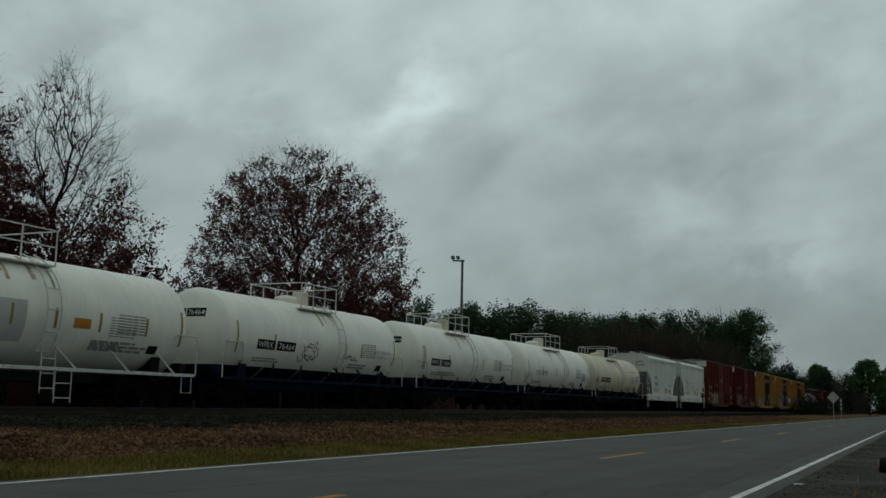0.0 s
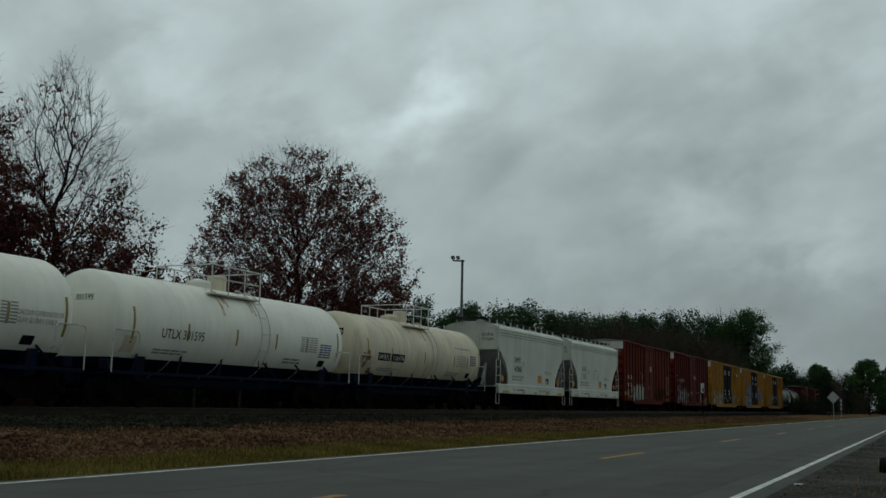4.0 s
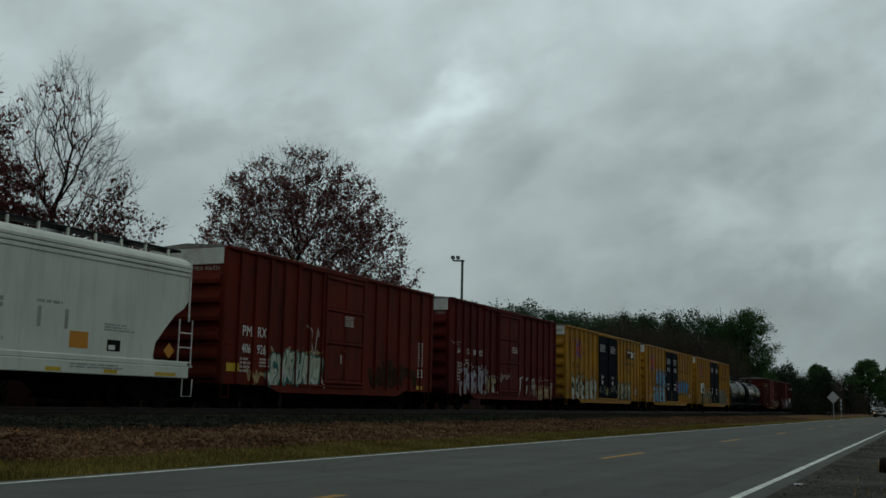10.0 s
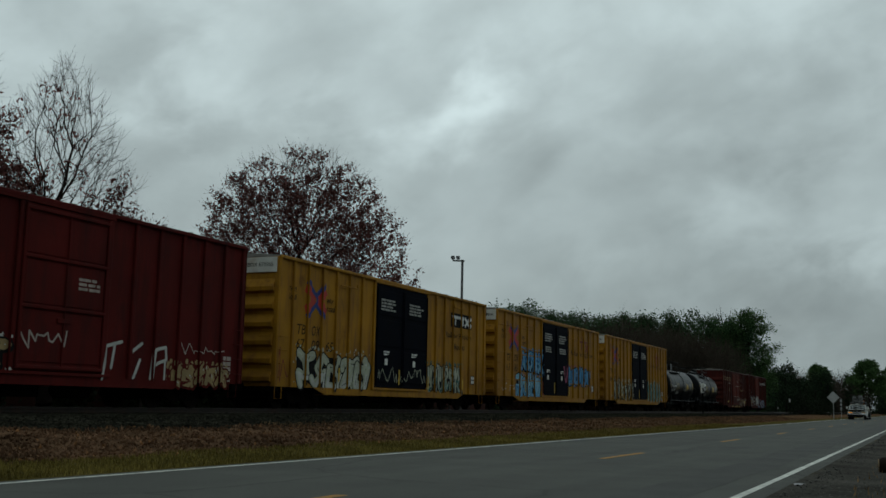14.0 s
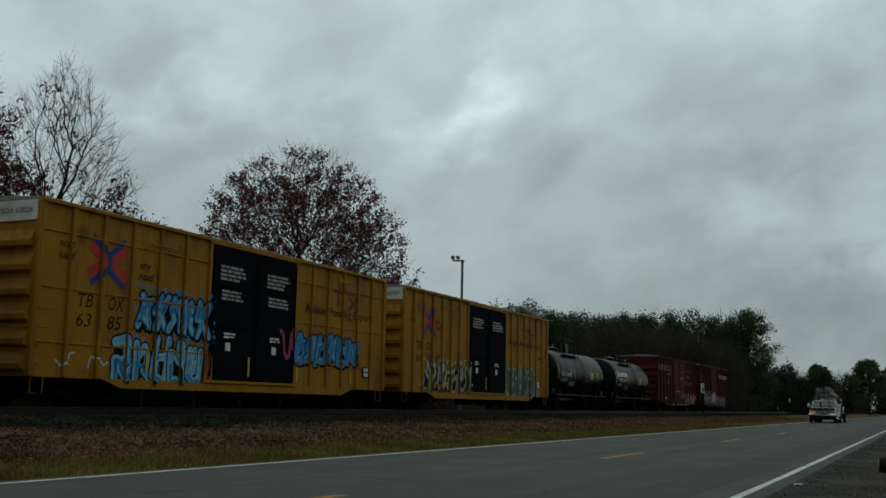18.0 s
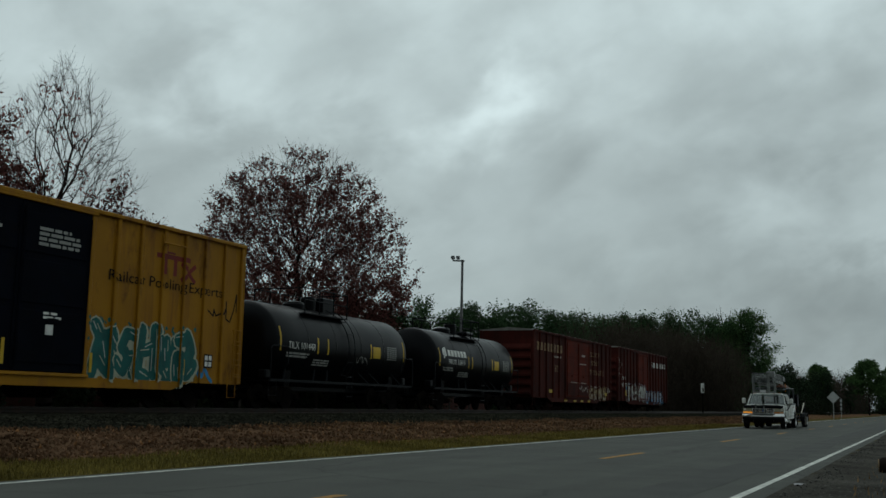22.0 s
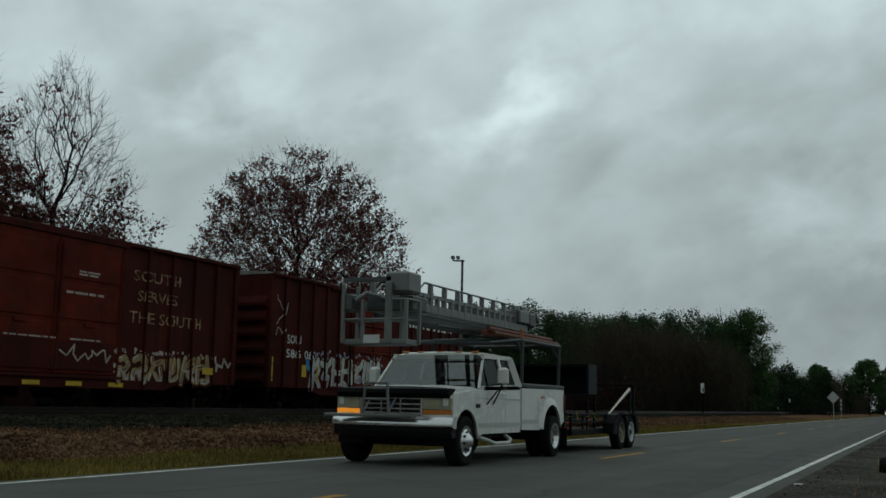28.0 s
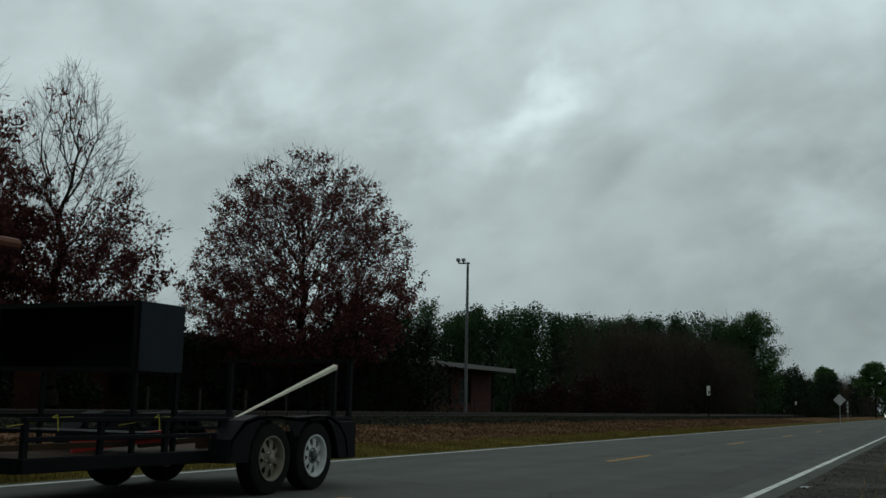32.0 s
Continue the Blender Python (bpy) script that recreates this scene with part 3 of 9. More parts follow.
def build_road():
    rnd = random.Random(3)
    xs = [-9.02, -8.99, -7, -5.27, -3.5, -1.62, -1.55]
    ys = [-60 + 4 * i for i in range(80)] + [270, 300, 360, 450, 600, 900]
    vs = [(x + (rnd.uniform(-0.05, 0.05) if x in (-9.02, -1.55) else 0), y, -0.03 if x in (-9.02, -1.55) else 0.0) for y in ys for x in xs]
    n = len(xs)
    s = Shape().add(vs, [(j * n + i, j * n + i + 1, (j + 1) * n + i + 1, (j + 1) * n + i) for j in range(len(ys) - 1) for i in range(n - 1)])
    road = setting("road", s, road_material(), "worn grey two-lane asphalt road", True)
    paint = material("road_line_white", (0.62, 0.62, 0.56), 0.7, vary=0.2, scale=2.5, dirt=(0.12, 0.12, 0.12), amount=0.4, bump=0.1, grain=120)
    amber = material("road_line_yellow", (0.42, 0.2, 0.02), 0.7, vary=0.2, scale=3, dirt=(0.12, 0.1, 0.07), amount=0.45, bump=0.1, grain=120)
    part("edge_line", worn_line(-8.8, -8.69, -40, 700, rnd), paint, road, "white edge line")
    part("edge_line", worn_line(-1.89, -1.79, -40, 700, rnd), paint, road, "white edge line")
    for i in range(-3, 26):
        part("centre_dash", worn_line(-5.33, -5.2, 18.34 + 12.19 * i, 21.39 + 12.19 * i, rnd, 0.5), amber, road, "yellow centre dash")
    # a darker strip of asphalt along the near lane, and small repairs
    darker_mat = material("darker_asphalt", (0.07, 0.07, 0.064), 0.7, vary=0.3, scale=0.8, dirt=(0.055, 0.055, 0.05), amount=0.3, bump=0.3, grain=120, spec=0.06)
    s, vs = Shape(), []
    for i in range(240):
        y = 4 + i * 0.5
        vs += [(-2.98 + 0.12 * noise.noise((y * 0.23, 3.1, 0)) + rnd.uniform(-0.02, 0.02), y, 0.003), (-2.26 + 0.1 * noise.noise((y * 0.3, 9.1, 0)) + rnd.uniform(-0.02, 0.02), y, 0.003)]
    part("asphalt_strip", s.add(vs, [(2 * i, 2 * i + 1, 2 * i + 3, 2 * i + 2) for i in range(239)]), darker_mat, road, "darker strip of asphalt along the near lane")
    for cx, cy, a, b in ((-7.9, 33.0, 0.3, 2.2), (-4.2, 26.0, 0.3, 1.4)):
        pts = [(cx + a * math.cos(q) * rnd.uniform(0.75, 1.15), cy + b * math.sin(q) * rnd.uniform(0.75, 1.15), 0.003) for q in [k * math.pi / 9 for k in range(18)]]
        part("asphalt_patch", Shape().add(pts, [tuple(range(18))]), darker_mat, road)
    # a small patch of standing water on the shoulder
    w = bpy.data.materials.new("puddle_water")
    w.use_nodes = True
    b = w.node_tree.nodes["Principled BSDF"]
    b.inputs["Base Color"].default_value, b.inputs["Roughness"].default_value = (0.02, 0.02, 0.02, 1), 0.3
    pts = [(-1.5 + 0.06 * math.cos(a) * (1 + 0.25 * math.sin(3 * a)), 14.2 + 0.24 * math.sin(a) * (1 + 0.2 * math.cos(2 * a)), -0.004) for a in [k * math.pi / 12 for k in range(24)]]
    setting("puddle", Shape().add(pts, [tuple(range(24))]), w, "shallow puddle on the gravel shoulder")


def build_track():
    steel = material("worn_rail_steel", (0.03, 0.024, 0.02), 0.6, metal=0.3, vary=0.3, dirt=RUST, amount=0.3)
    shine = material("dull_rail_head", (0.09, 0.085, 0.08), 0.5, metal=0.6, vary=0.2)
    wood = material("creosoted_tie_wood", (0.018, 0.014, 0.011), 0.9, vary=0.35, scale=4, dirt=(0.03, 0.028, 0.026), amount=0.3, bump=0.4)
    bed = new("railway_track")
    tagged(bed, "single railway track of steel rails on dark wooden ties", kind="structure")
    for x in (-0.7525, 0.7525):
        X = TRACK + x
        s = Shape().prism([(X - 0.07, 0.46), (X + 0.07, 0.46), (X + 0.07, 0.475), (X + 0.012, 0.495), (X + 0.012, 0.58), (X + 0.036, 0.588), (X + 0.036, 0.612), (X - 0.036, 0.612), (X - 0.036, 0.588), (X - 0.012, 0.58), (X - 0.012, 0.495), (X - 0.07, 0.475)], -60, 600, "y")
        part("rail", s, steel, bed)
        part("rail_head", Shape().box(X - 0.03, X + 0.03, -60, 600, 0.6121, 0.618), shine, bed, "polished rail head")
    tie = mesh_of("tie", Shape().box(-1.3, 1.3, -0.11, 0.11, 0.3, 0.458, 0.012), wood)
    for i in range(250):
        part("tie", tie, None, bed, at=(TRACK, 9 + i * 0.52, 0))
    far = Shape()
    for i in range(500):
        y = 9 + (250 + i) * 0.52
        far.box(TRACK - 1.3, TRACK + 1.3, y - 0.11, y + 0.11, 0.3, 0.458)
    tagged(part("far_ties", far, wood, bed), kind="stuff")


def scatter(name, count, area, size, mat, kind, seed, flat=0.6, label="", rise=0.0):
    """Loose pieces lying over the ground: stones (six points each), leaves (bent, four points), grass blades (three)."""
    r = np.random.default_rng(seed)
    x0, x1, y0, y1 = area
    # thicker near the camera's end of the strip
    t = r.random(count) ** 1.7
    Y = y0 + (y1 - y0) * t
    X = r.uniform(x0, x1, count)
    Z = np.array([bank(a) + hummock(a, b) for a, b in zip(X, Y)]) + rise
    S = r.uniform(size[0], size[1], count) * (1 + 0.5 * t)
    P = np.stack([X, Y, Z], 1)
    ang = r.uniform(0, 2 * np.pi, count)
    c, s = np.cos(ang), np.sin(ang)
    e1, e2 = np.stack([c, s, r.uniform(-0.3, 0.3, count)], 1), np.stack([-s, c, r.uniform(-0.3, 0.3, count)], 1)
    up = np.tile([0, 0, 1.0], (count, 1))
    if kind == "stone":
        k = r.uniform(0.6, 1.2, (count, 6))
        V = np.stack([P + e1 * (S * k[:, 0])[:, None], P - e1 * (S * k[:, 1])[:, None], P + e2 * (S * k[:, 2])[:, None], P - e2 * (S * k[:, 3])[:, None],
                      P + up * (S * flat * k[:, 4])[:, None], P - up * (S * flat * k[:, 5])[:, None]], 1).reshape(-1, 3)
        tri = np.array([(0, 2, 4), (2, 1, 4), (1, 3, 4), (3, 0, 4), (2, 0, 5), (1, 2, 5), (3, 1, 5), (0, 3, 5)])
        F = (np.arange(count)[:, None, None] * 6 + tri[None]).reshape(-1, 3)
    elif kind == "leaf":
        lift = r.uniform(0.01, 0.05, count)[:, None] * up
        V = np.stack([P + e1 * S[:, None], P + e2 * (S * 0.55)[:, None] + lift, P - e1 * S[:, None] + lift * 0.5, P - e2 * (S * 0.55)[:, None] + lift * 1.6], 1).reshape(-1, 3)
        F = (np.arange(count)[:, None, None] * 4 + np.array([(0, 1, 2), (0, 2, 3)])[None]).reshape(-1, 3)
    else:
        tip = P + up * S[:, None] + e1 * (S * r.uniform(0, 0.6, count))[:, None]
        w = e2 * (S * 0.07 + 0.004)[:, None]
        V = np.stack([P - w, P + w, tip], 1).reshape(-1, 3)
        F = np.arange(count * 3).reshape(-1, 3)
    return tagged(new(name, raw_mesh(name, V, F, mat)), label, kind="stuff")


build_ground()
build_road()

# ---- the freight train ----
TRACK, RAIL = -20.945, 0.62


def glyphs(text, shear=0.0):
    """Triangles of a line of text, one unit high, from the left end of its base line."""
    fc = bpy.data.curves.new("lettering", "FONT")
    fc.body, fc.size, fc.resolution_u, fc.shear = text, 1.4, 2, shear
    ob = new("lettering", fc)
    bpy.context.view_layer.update()
    me = bpy.data.meshes.new_from_object(ob.evaluated_get(bpy.context.evaluated_depsgraph_get()))
    co = [v.co.copy() for v in me.vertices]
    out = [[(co[i].x, co[i].y) for i in p.vertices] for p in me.polygons]
    bpy.data.objects.remove(ob)
    bpy.data.curves.remove(fc)
    bpy.data.meshes.remove(me)
    return out


def words(text, y, z, size, wide=None, shear=0.0):
    """A line of text as outlines (y, z), its base line starting at (y, z); wide: its whole width."""
    g = glyphs(text, shear)
    w = max((p[0] for q in g for p in q), default=1)
    k = wide / w if wide else size
    return [[(y + a * k, z + b * size) for a, b in q] for q in g]


def bars(rnd, y0, y1, z0, z1, lines, fill=0.85):
    """Small unreadable writing, as rows of plain bars."""
    out, h = [], (z1 - z0) / lines
    for i in range(lines):
        y, top = y0, z1 - i * h
        end = y0 + (y1 - y0) * rnd.uniform(0.7, 1)
        while y < end - 0.03:
            w = min(rnd.uniform(0.12, 0.45), end - y)
            out.append([(y, top - h * 0.62), (y + w, top - h * 0.62), (y + w, top), (y, top)])
            y += w + 0.05
    return out


def clipped(poly, a, b):
    for lim, keep in ((a, 1), (b, -1)):
        new_poly = []
        for i in range(len(poly)):
            p, q = poly[i - 1], poly[i]
            ip, iq = keep * (p[0] - lim) >= 0, keep * (q[0] - lim) >= 0
            if ip != iq:
                t = (lim - p[0]) / (q[0] - p[0])
                new_poly.append((lim, p[1] + t * (q[1] - p[1])))
            if iq:
                new_poly.append(q)
        poly = new_poly
        if len(poly) < 3:
            return []
    return poly


def on_side(name, polys, mat, parent, side, lift=0.004, label="", step=0.00006, lifts=None):
    """Paint on a car's side. side: strips (y0, y1, x) of a flat side, or ('tank', radius, centre's height)."""
    s, n = Shape(), 0
    for poly in polys:
        if side[0] == "tank":
            R, zc = side[1] + lift + n * step, side[2]
            pts = []
            for y, z in poly:
                a = math.asin(max(-1, min(1, (z - zc) / side[1])))
                pts.append((R * math.cos(a), y, zc + R * math.sin(a)))
            s.add(pts, [tuple(range(len(pts)))])
            n += 1
            continue
        up = lifts[n] if lifts else lift + n * step
        for a, b, x in side:
            c = clipped(poly, a, b)
            if c:
                s.add([(x + up, y, z) for y, z in c], [tuple(range(len(c)))])
        n += 1
    if s.f:
        ob = part(name, s, mat, parent, label)
        return tagged(ob, kind="stuff") if n > 1 else ob


def stroke(pts, w):
    """Outlines of a thick brush stroke."""
    out = []
    for i in range(len(pts) - 1):
        p, q = Vector(pts[i]), Vector(pts[i + 1])
        d = (q - p).normalized()
        n = Vector((-d.y, d.x)) * w / 2
        out.append([tuple(p + n), tuple(p - n), tuple(q - n), tuple(q + n)])
    for p in pts:
        out.append([(p[0] + w / 2 * math.cos(k * math.pi / 4), p[1] + w / 2 * math.sin(k * math.pi / 4)) for k in range(8)])
    return out


# sprayed forms: slabs, hooks, arrows and loops, no letters
SPRAYED = [
    [[(0.05, 0.1), (0.3, 0.75), (0.1, 0.95)], [(0.3, 0.75), (0.85, 0.85), (0.95, 0.6)], [(0.35, 0.35), (0.8, 0.1), (0.6, 0.55)]],
    [[(0.1, 0.5), (0.35, 0.95), (0.5, 0.45), (0.9, 0.92)], [(0.2, 0.05), (0.5, 0.45), (0.85, 0.08)]],
    [[(0.12, 0.05), (0.1, 0.7), (0.45, 0.95), (0.5, 0.55), (0.2, 0.4)], [(0.5, 0.55), (0.9, 0.7), (0.85, 0.12), (0.5, 0.05)]],
    [[(0.05, 0.85), (0.5, 0.72), (0.92, 0.95)], [(0.5, 0.72), (0.3, 0.3), (0.75, 0.35), (0.62, 0.03)]],
    [[(0.18, 0.02), (0.2, 0.9)], [(0.2, 0.5), (0.6, 0.92), (0.78, 0.6), (0.55, 0.3), (0.9, 0.06)]],
    [[(0.1, 0.3), (0.4, 0.08), (0.6, 0.4), (0.3, 0.6), (0.5, 0.95), (0.9, 0.85)], [(0.6, 0.4), (0.92, 0.45), (0.85, 0.05)]],
    [[(0.2, 0.95), (0.15, 0.1), (0.55, 0.05)], [(0.8, 0.95), (0.85, 0.1)], [(0.18, 0.55), (0.82, 0.6)]],
    [[(0.15, 0.9), (0.2, 0.15), (0.5, 0.05), (0.82, 0.3), (0.8, 0.92)], [(0.5, 0.9), (0.5, 0.4)]],
]


def graffiti(rnd, parent, side, box, letters, fill, line, accent=None, lean=0.0, weight=0.3, halo=None, label="spray-painted graffiti shapes"):
    """A row of fat, overlapping sprayed forms, within (y0, y1, z0, z1): mist behind them, a dropped shade,
    then form by form a dark outline, a fill, shading in a second colour, inner lines and thin highlights."""
    y0, y1, z0, z1 = box
    letters = max(2, round(letters * 1.15))
    w, h = (y1 - y0) / letters, z1 - z0
    mist, layers, top = [], {k: ([], []) for k in ("outline", "fill", "shading", "inner_line", "highlight")}, [0.006]

    def lay(kind, polys):
        for p in polys:
            layers[kind][0].append(p)
            layers[kind][1].append(top[0])
            top[0] += 0.00004

    def blob(y, z, q):
        return [(y + q * math.cos(j * math.pi / 4) * rnd.uniform(0.7, 1.15), z + q * math.sin(j * math.pi / 4) * rnd.uniform(0.7, 1.15)) for j in range(8)]

    for k in range(letters * 22):
        a = rnd.random()
        z = z0 + h * (rnd.choice((-0.04, 1.0)) + rnd.gauss(0, 0.04)) if a < 0.55 else rnd.uniform(z0, z1)
        mist.append(blob(rnd.uniform(y0 - 0.25, y1 + 0.25), z, rnd.uniform(0.02, 0.08)))
    # a ground of flat colour that the forms stand on
    lay("outline", [[(y0 + (y1 - y0) * k / 8 + 0.02, z0 + h * rnd.uniform(0.05, 0.2)), (y0 + (y1 - y0) * (k + 1) / 8, z0 + h * rnd.uniform(0.05, 0.2)),
                     (y0 + (y1 - y0) * (k + 1) / 8, z1 - h * rnd.uniform(0.15, 0.3)), (y0 + (y1 - y0) * k / 8 + 0.02, z1 - h * rnd.uniform(0.15, 0.3))] for k in range(8)])
    for i in range(letters):
        hz, oz = h * rnd.uniform(0.9, 1.05), z0 + h * rnd.uniform(-0.03, 0.06)
        tilt = lean + rnd.uniform(-0.12, 0.15)
        flip = rnd.random() < 0.5
        t = weight * min(w, h) * rnd.uniform(0.9, 1.2)
        form = []
        for st in SPRAYED[rnd.randrange(len(SPRAYED))]:
            pts = [(y0 + (i - 0.04 + (1 - a if flip else a) * 1.1 + rnd.uniform(-0.05, 0.05)) * w + tilt * (b - 0.5) * w, oz + (b * 0.84 + 0.08 + rnd.uniform(-0.04, 0.04)) * hz) for a, b in st]
            soft = [pts[0]]
            for p, q in zip(pts, pts[1:]):
                soft += [((p[0] + q[0]) / 2 + rnd.uniform(-0.05, 0.05) * w, (p[1] + q[1]) / 2 + rnd.uniform(-0.04, 0.04) * h), q]
            form.append(soft)
        for soft in form:
            lay("outline", stroke([(p[0] + 0.05, p[1] - 0.04) for p in soft], t + 0.07))
        for soft in form:
            lay("outline", stroke(soft, t + 0.1))
        for soft in form:
            lay("fill", stroke(soft, t))
        if accent:
            for soft in form:
                low = [p for p in soft if p[1] < oz + hz * 0.5]
                if len(low) > 1:
                    lay("shading", stroke([(p[0] + t * 0.1, p[1] - t * 0.12) for p in low], t * 0.5))
                lay("shading", [blob(p[0] + rnd.uniform(-0.2, 0.2) * t, p[1], t * rnd.uniform(0.08, 0.2)) for p in soft])
        for soft in form:
            k = rnd.randrange(len(soft) - 1)
            lay("inner_line", stroke([(p[0] + t * 0.16, p[1] + t * 0.05) for p in soft[k:k + 2]], 0.03))
            lay("highlight", stroke([(p[0] - t * 0.26, p[1] + t * 0.22) for p in soft[-2:]], 0.028))
    mist = [p for p in mist if min(z for _, z in p) > 0.78]
    on_side("graffiti_mist", mist, halo or accent or fill, parent, side, 0.003, label, 0.00001)
    for kind, mat in (("outline", line), ("fill", fill), ("shading", accent), ("inner_line", line), ("highlight", M["spray_white"])):
        if mat and layers[kind][0]:
            on_side("graffiti_" + kind, layers[kind][0], mat, parent, side, 0, label, lifts=layers[kind][1])


def scrawl(rnd, y0, y1, z0, z1, w=0.035):
    """A thin scribbled tag, of no language."""
    n = max(5, int((y1 - y0) / 0.12))
    return stroke([(y0 + (y1 - y0) * i / n + rnd.uniform(-0.08, 0.08), rnd.uniform(z0, z1)) for i in range(n + 1)], w)


# running gear, built once and shared
def gear_meshes():
    side_frame, bolster, wheels, tread, coupler = Shape(), Shape(), Shape(), Shape(), Shape()
    side_frame.prism([(-1.12, 0.36), (-0.95, 0.58), (-0.45, 0.72), (0.45, 0.72), (0.95, 0.58), (1.12, 0.36), (0.8, 0.36), (0.5, 0.22), (-0.5, 0.22), (-0.8, 0.36)], -0.07, 0.07)
    for y in (-0.86, 0.86):
        side_frame.box(-0.1, 0.12, y - 0.16, y + 0.16, 0.3, 0.56, 0.03)
        side_frame.lathe([(0.12, 0.1), (0.12, 0.2), (0.09, 0.24)], 10, "x", (0, y, 0.42))
    for y in (-0.22, 0, 0.22):
        side_frame.lathe([(0.09, 0.3), (0.09, 0.58)], 8, "z", (0, y, 0))
    bolster.box(-1.1, 1.1, -0.2, 0.2, 0.42, 0.72, 0.04)
    for sx in (-1, 1):
        x = sx * 0.717
        wheels.lathe([(0.1, x - 0.07), (0.34, x - 0.05), (0.42, x - 0.07), (0.42, x + 0.06), (0.34, x + 0.05), (0.1, x + 0.08)], 20, "x")
        tread.lathe([(0.423, x - 0.06), (0.425, x + 0.055)], 20, "x")
    for a in range(4):
        wheels.box(0.79, 0.82, 0.17 * math.cos(a * 1.571) - 0.05, 0.17 * math.cos(a * 1.571) + 0.05, 0.17 * math.sin(a * 1.571) - 0.05, 0.17 * math.sin(a * 1.571) + 0.05)
    wheels.lathe([(0.085, -1.0), (0.085, 1.0)], 10, "x")
    coupler.box(-0.12, 0.12, -0.75, 0.35, 0.72, 0.98, 0.03)
    coupler.box(-0.18, 0.16, -0.98, -0.7, 0.68, 1.02, 0.06)
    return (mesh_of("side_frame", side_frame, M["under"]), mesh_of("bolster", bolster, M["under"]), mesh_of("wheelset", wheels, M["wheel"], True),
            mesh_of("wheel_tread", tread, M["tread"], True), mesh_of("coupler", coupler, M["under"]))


GEAR = gear_meshes()
rolling = []        # freight wheelsets
cars = []           # (thing, place along the train)


def running_gear(car, y_a, y_b, end_a, end_b):
    for y in (y_a, y_b):
        bogie = part("bogie", GEAR[1], None, car, at=(0, y, 0))
        for x in (-1.02, 1.02):
            part("side_frame", GEAR[0], None, bogie, at=(x, 0, 0))
        for dy in (-0.86, 0.86):
            ws = part("wheelset", GEAR[2], None, bogie, at=(0, dy, 0.42))
            rolling.append(ws)
    part("coupler", GEAR[4], None, car, at=(0, end_a, 0))
    c = part("coupler", GEAR[4], None, car)
    c.matrix_basis = pose(0, end_b, 0, 0, 0, 180)


def car_thing(name, y0, label, category, group):
    ob = thing(name, pose(TRACK, y0, RAIL), label, category, group)
    cars.append((ob, y0))
    return ob


def ladder(s, x, y0, y1, z0, z1, step=0.36, r=0.016):
    for y in (y0, y1):
        s.path([(x, y, z0), (x, y, z1)], r, 5)
    z = z0 + 0.12
    while z < z1:
        s.path([(x, y0, z), (x, y1, z)], r * 0.9, 5)
        z += step


# ---- tank cars ----
def dome(R, n=7, depth=0.55):
    return [(max(0.03, R * math.sin(k / n * math.pi / 2)), -depth * math.cos(k / n * math.pi / 2)) for k in range(n + 1)]


def cut_at(shape, z, above):
    """The part of a shape above or below a level."""
    bm = bmesh.new()
    vs = [bm.verts.new(v) for v in shape.v]
    for f in shape.f:
        bm.faces.new([vs[i] for i in f])
    bmesh.ops.bisect_plane(bm, geom=bm.verts[:] + bm.edges[:] + bm.faces[:], plane_co=(0, 0, z), plane_no=(0, 0, 1), clear_inner=above, clear_outer=not above)
    bm.verts.index_update()
    out = Shape()
    out.v = [tuple(v.co) for v in bm.verts]
    out.f = [tuple(v.index for v in f.verts) for f in bm.faces]
    bm.free()
    return out


